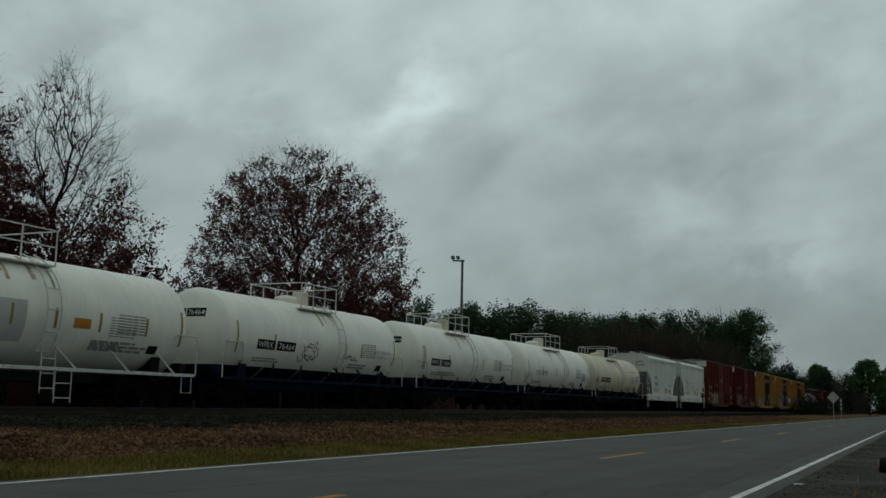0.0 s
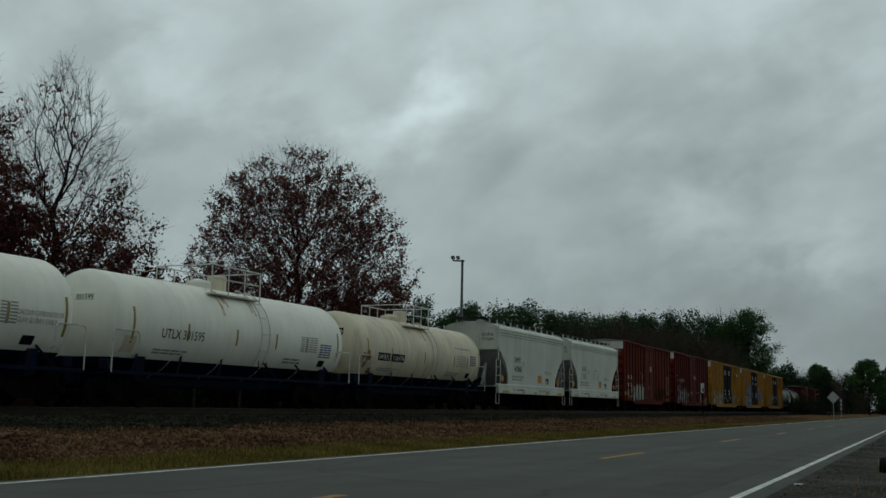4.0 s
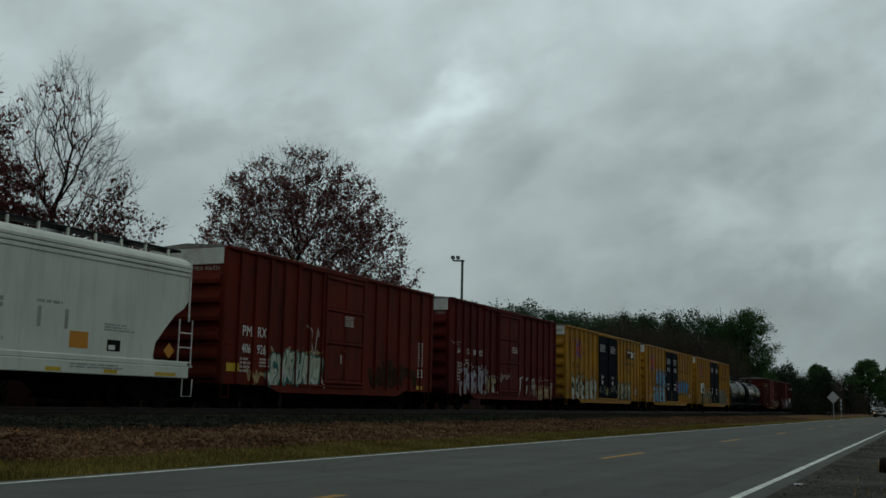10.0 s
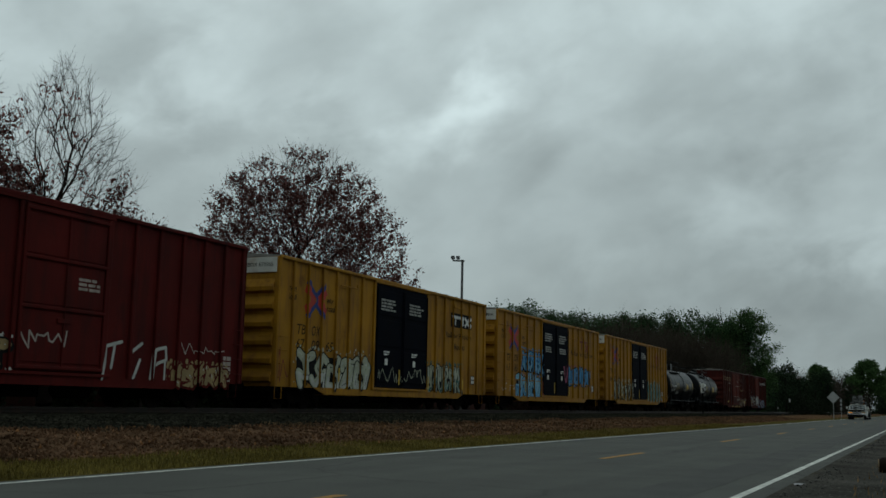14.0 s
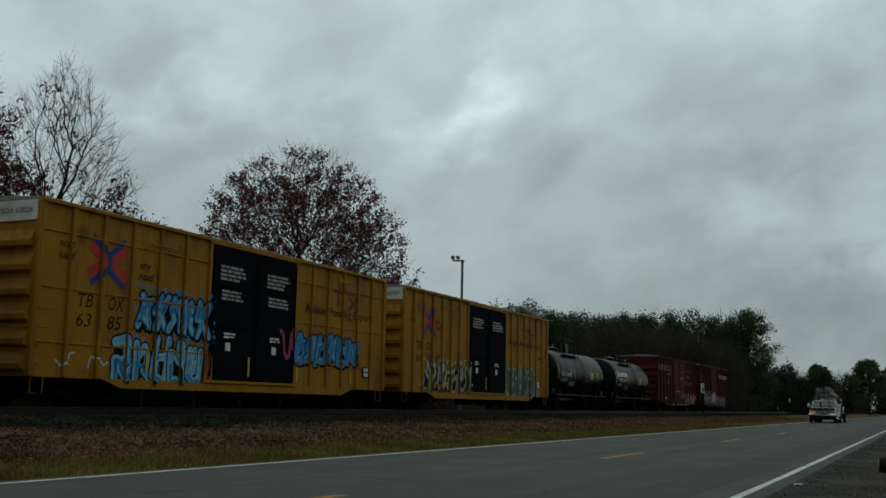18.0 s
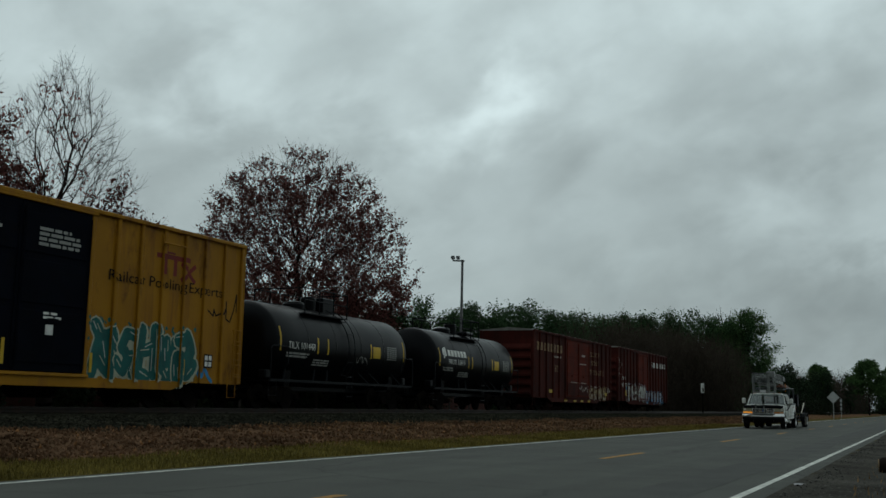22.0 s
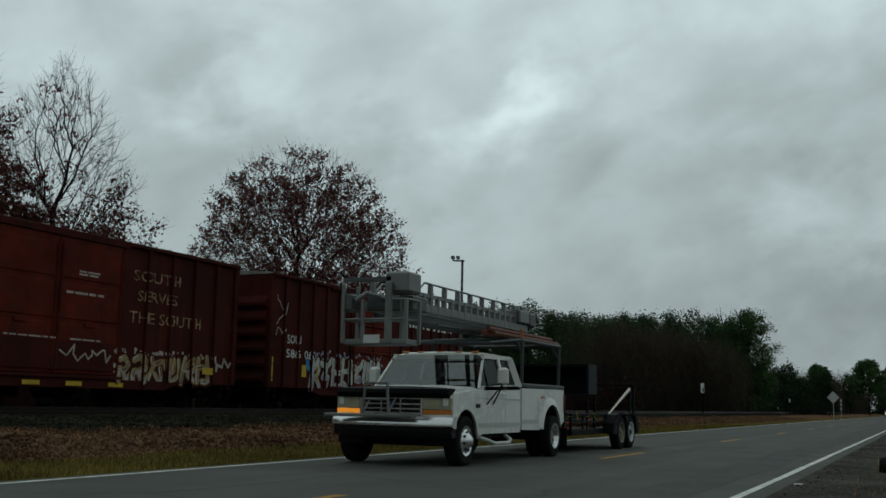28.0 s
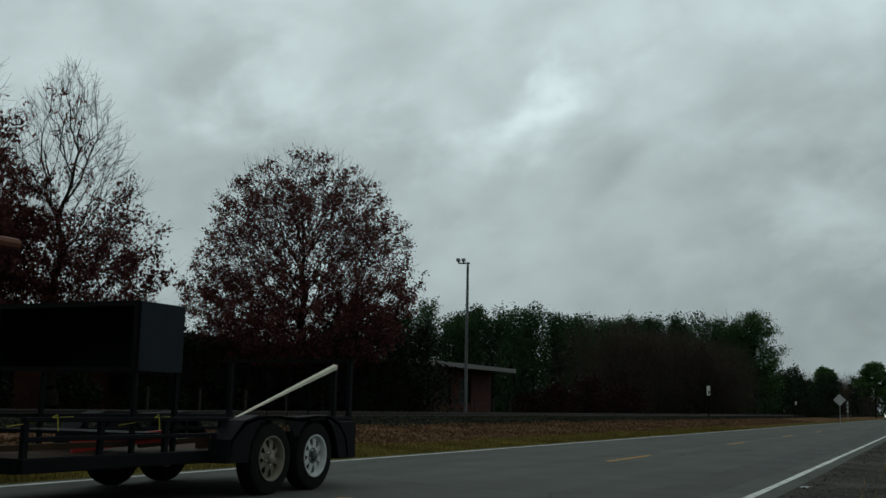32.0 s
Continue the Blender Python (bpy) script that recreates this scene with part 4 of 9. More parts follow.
def tank_car(y0, L, R, zc, shell, under, split, tube, label, seed, plat=(0.5, 3.3), low_dome=False):
    rnd = random.Random(seed)
    car = car_thing("tank_car", y0, label, "tank car", "freight cars of the train")
    prof = dome(R) + [(R, L * k / 8) for k in range(1, 8)] + [(r, L - h) for r, h in dome(R)[::-1]]
    n = 56
    whole = Shape().lathe(prof, n, "y", (0, 0, zc))
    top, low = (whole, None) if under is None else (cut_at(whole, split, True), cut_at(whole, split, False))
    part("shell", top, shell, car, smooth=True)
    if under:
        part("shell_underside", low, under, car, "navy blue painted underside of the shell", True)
    # weld seams of the shell courses
    for k in range(1, 5):
        y = L * k / 5
        part("weld_seam", Shape().lathe([(R + 0.001, y - 0.02), (R + 0.008, y), (R + 0.001, y + 0.02)], n, "y", (0, 0, zc)), shell if not under else M["tank_white"] if shell is M["tank_white"] else shell, car, smooth=True)
    dark = under or M["tank_black"]
    sill = Shape().box(-0.32, 0.32, -0.9, L + 0.9, 0.62, 0.92, 0.03)
    for y in (0.9, L - 0.9):
        sill.prism([(-1.2, 0.78), (1.2, 0.78), (1.25, zc - R * 0.62), (0.9, zc - R * 0.82), (0, zc - R - 0.02), (-0.9, zc - R * 0.82), (-1.25, zc - R * 0.62)], y - 0.18, y + 0.18, "y")
    part("centre_sill", sill, dark, car)
    running_gear(car, 0.7, L - 0.7, -0.95, L + 0.95)
    bar = Shape()
    for x in (-1.46, 1.46):
        bar.beam((x, -0.55, 0.95), (x, L + 0.55, 0.95), 0.07, 0.09)
        for y in (0.3, 2.2, L / 2 - 1.6, L / 2 + 1.6, L - 2.2, L - 0.3):
            bar.beam((x, y, 0.95), (x * 0.82, y + (0.5 if y < L / 2 else -0.5), zc - R * 0.55), 0.05, 0.05)
    part("running_bar", bar, tube if under is None or tube is M["pale"] and seed == 1 else dark, car)
    for ye, d in ((-0.55, 1), (L + 0.55, -1)):
        part("end_platform", Shape().box(-1.45, 1.45, ye - 0.02 if d > 0 else ye - 0.4, ye + 0.4 if d > 0 else ye + 0.02, 0.9, 0.95), dark, car)
        rail = Shape()
        for x in (-1.42, 1.42):
            rail.path([(x * 1.07, ye, 0.95), (x * 1.07, ye, 1.98), (x * 1.07, ye + d * 0.08, 2.08), (x * 1.07, ye + d * 0.95, 2.08), (x * 1.07, ye + d * 1.03, 1.98), (x * 1.07, ye + d * 1.03, 1.5), (x * 0.98, ye + d * 1.03, 1.45)], 0.02, 6)
            part("corner_step", Shape().path([(x, ye + d * 0.05, 0.92), (x, ye + d * 0.05, 0.45), (x, ye + d * 0.5, 0.45), (x, ye + d * 0.5, 0.92)], 0.018, 5), tube if seed == 1 else dark, car)
        rail.path([(-0.78, ye + d * 0.25, 2.12), (0.78, ye + d * 0.25, 2.12)], 0.02, 6)
        part("end_handrail", rail, tube, car)
        part("brake_rigging", Shape().box(0.95, 1.25, ye + d * 0.25 - 0.15, ye + d * 0.25 + 0.15, 1.0, 1.3, 0.04), dark, car)
    yc, pl = L * plat[0], plat[1]
    def hoop(deg, y):
        f = radians(deg)
        return ((R + 0.1) * math.cos(f), y, zc + (R + 0.1) * math.sin(f))

    ya, yb = yc + pl * 0.32, yc + pl * 0.32 + 0.45
    lad = part("side_ladder", Shape().path([hoop(-38 + a * 10, ya) for a in range(12)], 0.018, 5), tube, car)
    part("ladder_stringer", Shape().path([hoop(-38 + a * 10, yb) for a in range(12)], 0.018, 5), tube, lad)
    for a in range(6):
        part("rung", Shape().path([hoop(-38 + a * 20, ya), hoop(-38 + a * 20, yb)], 0.016, 5), tube, lad)
    low = Shape()
    ladder(low, 1.47, yc + pl * 0.32, yc + pl * 0.32 + 0.45, 0.35, zc - R * 0.55)
    part("lower_ladder", low, tube if seed == 1 else dark, car)
    zt = zc + R
    if not low_dome:
        for x in (-0.95, 0.95):
            deck = Shape().box(x - 0.16, x + 0.16, yc - pl / 2, yc + pl / 2, zt - 0.3, zt - 0.26)
            for y in (yc - pl / 2 + 0.1, yc, yc + pl / 2 - 0.1):
                deck.beam((x, y, zt - 0.28), (x * 0.72, y, zt - 0.5 * 0.72), 0.04, 0.04)
            part("top_walkway", deck, tube, car)
        hr = Shape()
        h = zt + 0.62
        for x in (-1.08, 1.08):
            for z in (h, h - 0.42):
                hr.path([(x, yc - pl / 2, z), (x, yc + pl / 2, z)], 0.02, 5)
            for k in range(4):
                y = yc - pl / 2 + pl * k / 3
                hr.path([(x, y, zt - 0.28), (x, y, h)], 0.022, 5)
        for y in (yc - pl / 2, yc + pl / 2):
            hr.path([(-1.08, y, h), (1.08, y, h)], 0.02, 5)
        part("top_handrail", hr, tube, car)
    man = Shape().lathe([(0.42, zt - 0.1), (0.42, zt + 0.12), (0.36, zt + 0.2), (0.1, zt + 0.26)], 20, "z", (0, yc - 0.55, 0))
    part("manway", man, shell, car, smooth=True)
    if under or seed == 1:
        # rust that has run down from the fittings
        for k in range(5):
            y = yc + rnd.uniform(-pl * 0.45, pl * 0.45)
            z1 = zc + R * rnd.uniform(0.9, 0.97)
            on_side("rust_run", strip(y, z1 - rnd.uniform(0.3, 0.9), z1, rnd.uniform(0.04, 0.14)), M["rust_run"], car, ("tank", R, zc), 0.003 + 0.001 * k)
    hs = Shape().lathe([(0.3, zt - 0.05), (0.3, zt + (0.2 if low_dome else 0.42)), (0.27, zt + (0.24 if low_dome else 0.46))], 16, "z", (0.05, yc + 0.35, 0))
    part("valve_housing", hs, M["tank_cream"] if under else shell, car, "rust-stained valve housing" if under else "", True)
    return car, ("tank", R, zc), rnd


def strip(y, z0, z1, w=0.09):
    k = 6
    return [[(y, z0 + (z1 - z0) * i / k), (y + w, z0 + (z1 - z0) * i / k), (y + w, z0 + (z1 - z0) * (i + 1) / k), (y, z0 + (z1 - z0) * (i + 1) / k)] for i in range(k)]


def patch(y0, y1, z0, z1, k=4):
    return [[(y0, z0 + (z1 - z0) * i / k), (y1, z0 + (z1 - z0) * i / k), (y1, z0 + (z1 - z0) * (i + 1) / k), (y0, z0 + (z1 - z0) * (i + 1) / k)] for i in range(k)]


def table(y0, y1, z0, z1, cols, rows):
    """A ruled data panel: cells as small bars."""
    out, dy, dz = [], (y1 - y0) / cols, (z1 - z0) / rows
    for i in range(cols):
        for j in range(rows):
            out.append([(y0 + i * dy + 0.02, z0 + j * dz + 0.02), (y0 + (i + 1) * dy - 0.02, z0 + j * dz + 0.02), (y0 + (i + 1) * dy - 0.02, z0 + (j + 1) * dz - 0.02), (y0 + i * dy + 0.02, z0 + (j + 1) * dz - 0.02)])
    return out


def end_number(car, text, mat, plate, R, zc, z, x0=-0.55):
    """The number on the domed end that faces the road's near end."""
    def back(x, zz):
        q = min(1, math.hypot(x, zz - zc) / R)
        return -0.55 * math.sqrt(1 - q * q)

    for word, x, wide in zip(text.split(), (x0, x0 + 0.62), (0.48, 0.58)):
        if plate:
            s, k = Shape(), 6
            xs = [x - 0.05 + (wide + 0.1) * i / k for i in range(k + 1)]
            s.add([(a, back(a, c) - 0.004, c) for c in (z - 0.05, z + 0.22) for a in xs], [(i, i + 1, i + k + 2, i + k + 1) for i in range(k)])
            part("end_number_panel", s, plate, car)
        s = Shape()
        for q in words(word, 0, 0, 0.17, wide):
            s.add([(x + a, back(x + a, z + c) - 0.009, z + c) for a, c in q], [tuple(range(len(q)))])
        tagged(part("end_number", s, mat, car), kind="stuff")


TW, ZT = 1.47, 2.33


def white_tank(y0, L, seed, label, shell, mark, mark_y, strips_y, plat):
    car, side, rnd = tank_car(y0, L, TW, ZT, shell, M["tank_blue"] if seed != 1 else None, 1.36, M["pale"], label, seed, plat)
    if mark:
        end_number(car, mark[0], M["white"] if mark[1] else M["black"], M["black"] if mark[1] else None, TW, ZT, ZT + 0.55)
    for y in strips_y:
        long_one = y < 0.5 or y > L - 0.5
        on_side("reflective_strip", strip(y, 1.95 if not long_one else 1.75, 2.45 if not long_one else 2.75), M["gold_dull"], car, side)
    on_side("stencil_block", bars(rnd, 1.3, 3.2, 1.5, 1.66, 2), M["grey_ink"], car, side)
    on_side("stencil_block", bars(rnd, L - 3.6, L - 2.2, 1.5, 1.7, 2), M["grey_ink"], car, side)
    on_side("data_panel", table(L - 2.75, L - 1.65, 1.95, 2.5, 4, 7), M["grey_ink"], car, side)
    on_side("dark_placard", patch(L - 1.35, L - 0.95, 1.5, 1.72), M["black"], car, side)
    if mark:
        text, boxed, wide = mark
        if boxed:
            a, b = text.split(" ")
            on_side("number_board", patch(mark_y - 0.06, mark_y + wide * 0.44, 1.93, 2.24) + patch(mark_y + wide * 0.5, mark_y + wide + 0.06, 1.93, 2.24), M["black"], car, side, 0.006)
            on_side("reporting_mark", words(a, mark_y, 1.98, 0.2, wide * 0.38) + words(b, mark_y + wide * 0.54, 1.98, 0.2, wide * 0.44), M["white"], car, side, 0.014)
        else:
            on_side("reporting_mark", words(text, mark_y, 1.98, 0.27, wide), M["black"], car, side, 0.006)
    return car, side, rnd


def build_tanks():
    car, side, rnd = white_tank(13.0, 11.5, 1, "white tank car with rust-streaked top fittings and white side railings", M["tank_white"], None, 0, (0.1, 5.1, 6.5, 8.05, 9.85, 11.35), (0.44, 3.4))
    on_side("orange_placard", patch(7.15, 7.75, 2.0, 2.26), M["orange"], car, side)
    on_side("grey_paint_patch", patch(3.6, 5.6, 1.55, 2.55, 16), M["grey_patch"], car, side, 0.002)
    on_side("data_panel", table(8.45, 9.5, 1.85, 2.4, 5, 8), M["grey_ink"], car, side, 0.008)
    on_side("stencil_block", bars(rnd, 7.9, 10.2, 1.45, 1.75, 3), M["grey_ink"], car, side, 0.008)
    on_side("rust_streak", strip(5.9, 3.1, 3.7, 0.12) + strip(6.5, 2.9, 3.7, 0.08) + strip(4.9, 3.2, 3.75, 0.1), M["rust_run"], car, side, 0.004)
    part("side_step", (lambda s: (ladder(s, 1.5, 6.6, 7.15, 0.12, 0.95), s)[1])(Shape()), M["pale"], car)
    car, side, rnd = white_tank(26.9, 11.05, 2, "white tank car with navy underside and black scrawled tags", M["tank_white"], ("WFRX 76464", True, 2.15), 1.4, (0.2, 2.3, 7.0, 8.2, 10.9), (0.51, 2.4))
    on_side("scrawled_tag", scrawl(rnd, 3.9, 5.2, 1.75, 2.2, 0.03) + scrawl(rnd, 4.1, 5.1, 2.05, 2.4, 0.03) + scrawl(rnd, 3.8, 5.2, 1.6, 1.9, 0.03) + scrawl(rnd, 4.2, 5.0, 1.7, 2.4, 0.025), M["black"], car, side)
    on_side("scrawled_tag", scrawl(rnd, 6.9, 8.0, 1.75, 2.05, 0.03) + scrawl(rnd, 7.0, 7.9, 1.8, 2.1, 0.025), M["black"], car, side)
    on_side("contents_stencil", words("CALCIUM CARBONATE OR", 9.1, 2.15, 0.13, 1.6) + words("CLAY SLURRY ONLY", 9.1, 1.97, 0.13, 1.4), M["grey_ink"], car, side)
    car, side, rnd = white_tank(40.4, 11.1, 3, "white tank car with navy underside and boxed number boards", M["tank_white"], ("WFRX 116441", True, 1.95), 1.1, (0.2, 0.35, 2.9, 6.9, 9.1, 10.95), (0.43, 2.4))
    on_side("contents_stencil", words("CALCIUM CARBONATE OR", 9.4, 2.2, 0.13, 1.5) + words("CLAY SLURRY ONLY", 9.4, 2.02, 0.13, 1.3), M["grey_ink"], car, side)
    on_side("stencil_block", bars(rnd, 2.0, 4.0, 1.5, 1.7, 2), M["grey_ink"], car, side)
    car, side, rnd = white_tank(53.6, 11.5, 4, "white tank car with navy underside and a rusty near end", M["tank_white"], ("UTLX 301595", False, 1.95), 1.45, (0.25, 2.6, 5.0, 7.2, 9.1, 11.2), (0.47, 2.6))
    on_side("rust_stain", patch(0.0, 0.5, 1.5, 1.95), M["tank_cream"], car, side, 0.002)
    on_side("blue_panel", table(10.0, 10.8, 1.8, 2.3, 3, 6), M["blue_ink"], car, side)
    car, side, rnd = white_tank(66.95, 11.45, 5, "cream-white stained tank car with navy underside", M["tank_cream"], ("WFRX 116478", True, 2.2), 1.15, (0.2, 2.2, 5.3, 8.4, 9.9, 11.3), (0.46, 2.2))
    on_side("blue_panel", table(10.25, 10.95, 2.05, 2.55, 3, 5), M["blue_ink"], car, side)
    on_side("contents_stencil", bars(rnd, 8.6, 10.9, 2.72, 2.84, 1), M["grey_ink"], car, side)
    on_side("rust_stain", scrawl(rnd, 0.0, 0.6, 1.5, 2.2, 0.25), material("brown_rust_stain", (0.22, 0.11, 0.05), 0.7, vary=0.4, scale=4), car, side, 0.002)
    for k, (y0, L, lab) in enumerate(((198.75, 9.4, "black tank car with yellow reflective strips and a top walkway"), (211.5, 9.2, "black tank car with white lettering and a low manway"))):
        car, side, rnd = tank_car(y0, L, 1.45, 2.2, M["tank_black"], None, 0, M["dark_tube"], lab, 20 + k, (0.38 if k == 0 else 0.42, 3.0), False)
        for y in ((0.05, 2.45, 3.15, 6.4, L - 0.2) if k == 0 else (0.05, 3.3, 3.75, 6.3, L - 0.2)):
            on_side("reflective_strip", strip(y, 1.95, 2.5 if 0.2 < y < L - 0.4 else 2.75), M["gold"], car, side)
        on_side("yellow_placard", patch(6.6, 7.2, 1.98, 2.42), M["gold"], car, side)
        on_side("data_panel", table(7.75, 8.6, 1.95, 2.5, 4, 7), M["grey_ink"], car, side)
        on_side("stencil_block", bars(rnd, 0.5, 2.0, 1.72, 1.92, 2) + bars(rnd, 2.3, 3.6, 1.5, 1.75, 3), M["grey_ink"], car, side)
        if k == 0:
            part("valve_cabinet", Shape().box(-0.45, 0.45, L * 0.38 + 0.75, L * 0.38 + 1.6, 3.5, 4.15, 0.04), M["tank_black"], car, "black valve cabinet on top")
            on_side("reporting_mark", words("TILX 101448", 0.55, 2.05, 0.24, 1.75), M["white"], car, side, 0.006)
            on_side("scrawled_tag", scrawl(rnd, 5.4, 6.3, 1.7, 2.1, 0.03), M["grey_ink"], car, side)
        else:
            # the owner's emblem and name, as plain shapes
            on_side("owner_emblem", patch(0.5, 0.62, 2.3, 2.75) + patch(0.66, 0.82, 2.4, 2.8) + patch(0.42, 0.48, 2.45, 2.7), M["white"], car, side, 0.006)
            on_side("owner_name_bars", [q for i in range(6) for q in patch(1.0 + i * 0.36, 1.28 + i * 0.36, 2.42, 2.7)], M["white"], car, side, 0.006)
            on_side("reporting_mark", words("PROX 16619", 1.0, 2.06, 0.24, 1.9), M["white"], car, side, 0.006)
            part("sealing_cap", Shape().box(0.2, 0.75, L * 0.5, L * 0.5 + 0.9, 3.62, 3.78, 0.05), M["tank_black"], car)


# ---- covered hoppers ----
def hopper_car(y0, L, mark, number, seed):
    rnd = random.Random(seed)
    car = car_thing("covered_hopper_car", y0, "light grey two-bay covered hopper car with dark roof walk", "hopper car", "freight cars of the train")
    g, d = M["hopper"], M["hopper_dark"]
    outline = [(0.0, 3.78), (0.0, 3.2), (0.25, 2.95), (0.45, 2.9), (0.62, 2.72), (0.95, 2.5), (1.25, 2.15), (1.45, 1.75), (1.45, 1.3),
               (L - 1.5, 1.3), (L - 1.4, 1.8), (L - 1.0, 2.25), (L - 0.6, 2.65), (L - 0.25, 2.85), (L, 3.15), (L, 3.78)]
    for x, nm in ((1.44, "side_sheet"), (-1.5, "side_sheet")):
        part(nm, Shape().prism(outline, x, x + 0.06), g, car)
    for x in (-1, 1):
        for z0, z1, o in ((3.78, 3.9, 1.53), (3.915, 4.02, 1.55), (4.035, 4.14, 1.54)):
            part("top_chord", Shape().box(min(x * o, x * 1.35), max(x * o, x * 1.35), 0, L, z0, z1, 0.02), g, car)
    roof = Shape()
    arc = [(1.5 * math.cos(a), 4.13 + 0.36 * math.sin(a)) for a in [math.pi * k / 12 for k in range(13)]]
    roof.prism(arc, 0.0, L, "y")
    part("roof", roof, g, car, smooth=True)
    for a, s in ((0, 1), (L, -1)):
        # the upright end sheet, and the slope sheet below it that runs inwards and down
        part("end_sheet", Shape().box(-1.44, 1.44, min(a, a + s * 0.05), max(a, a + s * 0.05), 3.05, 4.12), g, car)
        ends = Shape()
        for x in (-0.45, 0.45):
            ends.box(x - 0.04, x + 0.04, min(a - s * 0.1, a), max(a - s * 0.1, a), 2.6, 4.15)
        part("end_stiffener", ends, g, car)
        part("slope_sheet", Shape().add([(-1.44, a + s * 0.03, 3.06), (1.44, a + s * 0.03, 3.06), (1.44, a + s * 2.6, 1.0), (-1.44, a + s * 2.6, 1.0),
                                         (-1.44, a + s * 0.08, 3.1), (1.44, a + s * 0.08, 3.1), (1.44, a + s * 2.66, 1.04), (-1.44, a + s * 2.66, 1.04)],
                                        [(0, 1, 2, 3), (7, 6, 5, 4), (0, 4, 5, 1), (1, 5, 6, 2), (2, 6, 7, 3), (3, 7, 4, 0)]), d, car, "sloping end sheet, its shade put into a darker grey")
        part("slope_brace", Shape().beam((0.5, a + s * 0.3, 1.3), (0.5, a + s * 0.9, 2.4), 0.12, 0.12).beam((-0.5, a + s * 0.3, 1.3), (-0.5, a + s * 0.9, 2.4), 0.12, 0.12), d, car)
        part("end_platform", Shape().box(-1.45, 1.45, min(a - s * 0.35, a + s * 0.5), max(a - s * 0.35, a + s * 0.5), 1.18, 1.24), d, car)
        part("air_reservoir", Shape().lathe([(0.05, -0.5), (0.2, -0.45), (0.2, 0.45), (0.05, 0.5)], 14, "x", (0, a + s * 0.45, 1.46)), M["under"], car, smooth=True)
        for x in (-1.52, 1.52):
            rails = Shape()
            ya, yb = a - s * 0.28, a + s * 0.42
            ladder(rails, x, min(ya, yb) + 0.0, max(ya, yb) - 0.12, 1.2, 2.55, 0.42, 0.022)
            rails.path([(x, a + s * 0.02, 2.5), (x, a + s * 0.02, 4.3)], 0.03, 6)
            rails.path([(x, ya, 0.85), (x, ya + s * 0.02, 0.35), (x, ya + s * 0.45, 0.35), (x, ya + s * 0.45, 0.85)], 0.02, 5)
            part("corner_ladder", rails, M["pale"], car)
        part("defect_card", Shape().add([(1.46, a + s * 0.75, 1.4), (1.46, a + s * 0.98, 1.62), (1.46, a + s * 0.75, 1.84), (1.46, a + s * 0.52, 1.62), (1.45, a + s * 0.75, 1.4), (1.45, a + s * 0.98, 1.62), (1.45, a + s * 0.75, 1.84), (1.45, a + s * 0.52, 1.62)],
                                        [(0, 1, 2, 3), (7, 6, 5, 4), (0, 4, 5, 1), (1, 5, 6, 2), (2, 6, 7, 3), (3, 7, 4, 0)]), M["orange"], car, "orange diamond placard")
    sill = Shape()
    for x in (-1, 1):
        sill.box(min(x * 1.42, x * 1.58), max(x * 1.42, x * 1.58), -0.05, L + 0.02, 0.86, 1.18, 0.015)
        sill.box(min(x * 1.38, x * 1.55), max(x * 1.38, x * 1.55), -0.05, L + 0.02, 1.18, 1.34, 0.03)
    part("side_sill", sill, g, car)
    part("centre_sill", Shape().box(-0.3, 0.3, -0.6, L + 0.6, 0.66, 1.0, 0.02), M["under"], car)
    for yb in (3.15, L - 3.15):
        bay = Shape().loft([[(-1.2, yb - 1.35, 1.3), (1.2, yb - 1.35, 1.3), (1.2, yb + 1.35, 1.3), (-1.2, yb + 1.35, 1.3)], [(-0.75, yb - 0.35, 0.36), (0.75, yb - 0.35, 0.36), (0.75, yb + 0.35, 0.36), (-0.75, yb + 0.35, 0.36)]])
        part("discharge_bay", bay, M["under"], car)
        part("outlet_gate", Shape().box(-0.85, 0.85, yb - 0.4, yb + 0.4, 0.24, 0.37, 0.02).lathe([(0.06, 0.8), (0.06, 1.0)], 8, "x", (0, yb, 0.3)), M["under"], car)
    running_gear(car, 1.1, L - 1.1, -0.7, L + 0.7)
    for x in (-0.62, 0.62):
        part("roof_walk", Shape().box(x - 0.28, x + 0.28, -0.25, L + 0.25, 4.6, 4.66, 0.01), M["dark_tube"], car, "dark steel roof walkway")
    k = 0.3
    while k < L:
        for x in (-0.9, 0.9):
            part("walkway_support", Shape().box(x - 0.03, x + 0.03, k - 0.03, k + 0.03, 4.38, 4.62), g, car)
        k += 1.0
    for k in range(4):
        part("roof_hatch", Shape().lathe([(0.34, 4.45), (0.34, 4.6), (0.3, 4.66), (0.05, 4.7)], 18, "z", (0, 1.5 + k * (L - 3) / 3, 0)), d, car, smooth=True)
    side = [(-1, L + 1, 1.5)]
    on_side("reporting_mark", words(mark, 2.35, 2.5, 0.29, 0.95) + words(number, 2.35, 2.02, 0.29, 1.15 if len(number) > 4 else 0.85), M["black"], car, side)
    on_side("stencil_block", bars(rnd, 2.0, 4.1, 1.5, 1.8, 2), M["grey_ink"], car, side)
    on_side("orange_placard", patch(6.0, 6.65, 1.5, 1.92, 1), M["orange"], car, side)
    on_side("black_placard", patch(7.35, 7.85, 1.48, 1.78, 1), M["black"], car, side)
    on_side("placard_mark", patch(7.4, 7.65, 1.52, 1.64, 1), M["white"], car, side, 0.008)
    on_side("stencil_block", bars(rnd, 7.2, 8.4, 1.98, 2.2, 3) + table(3.6, 3.85, 2.3, 2.6, 1, 2), M["grey_ink"], car, side)
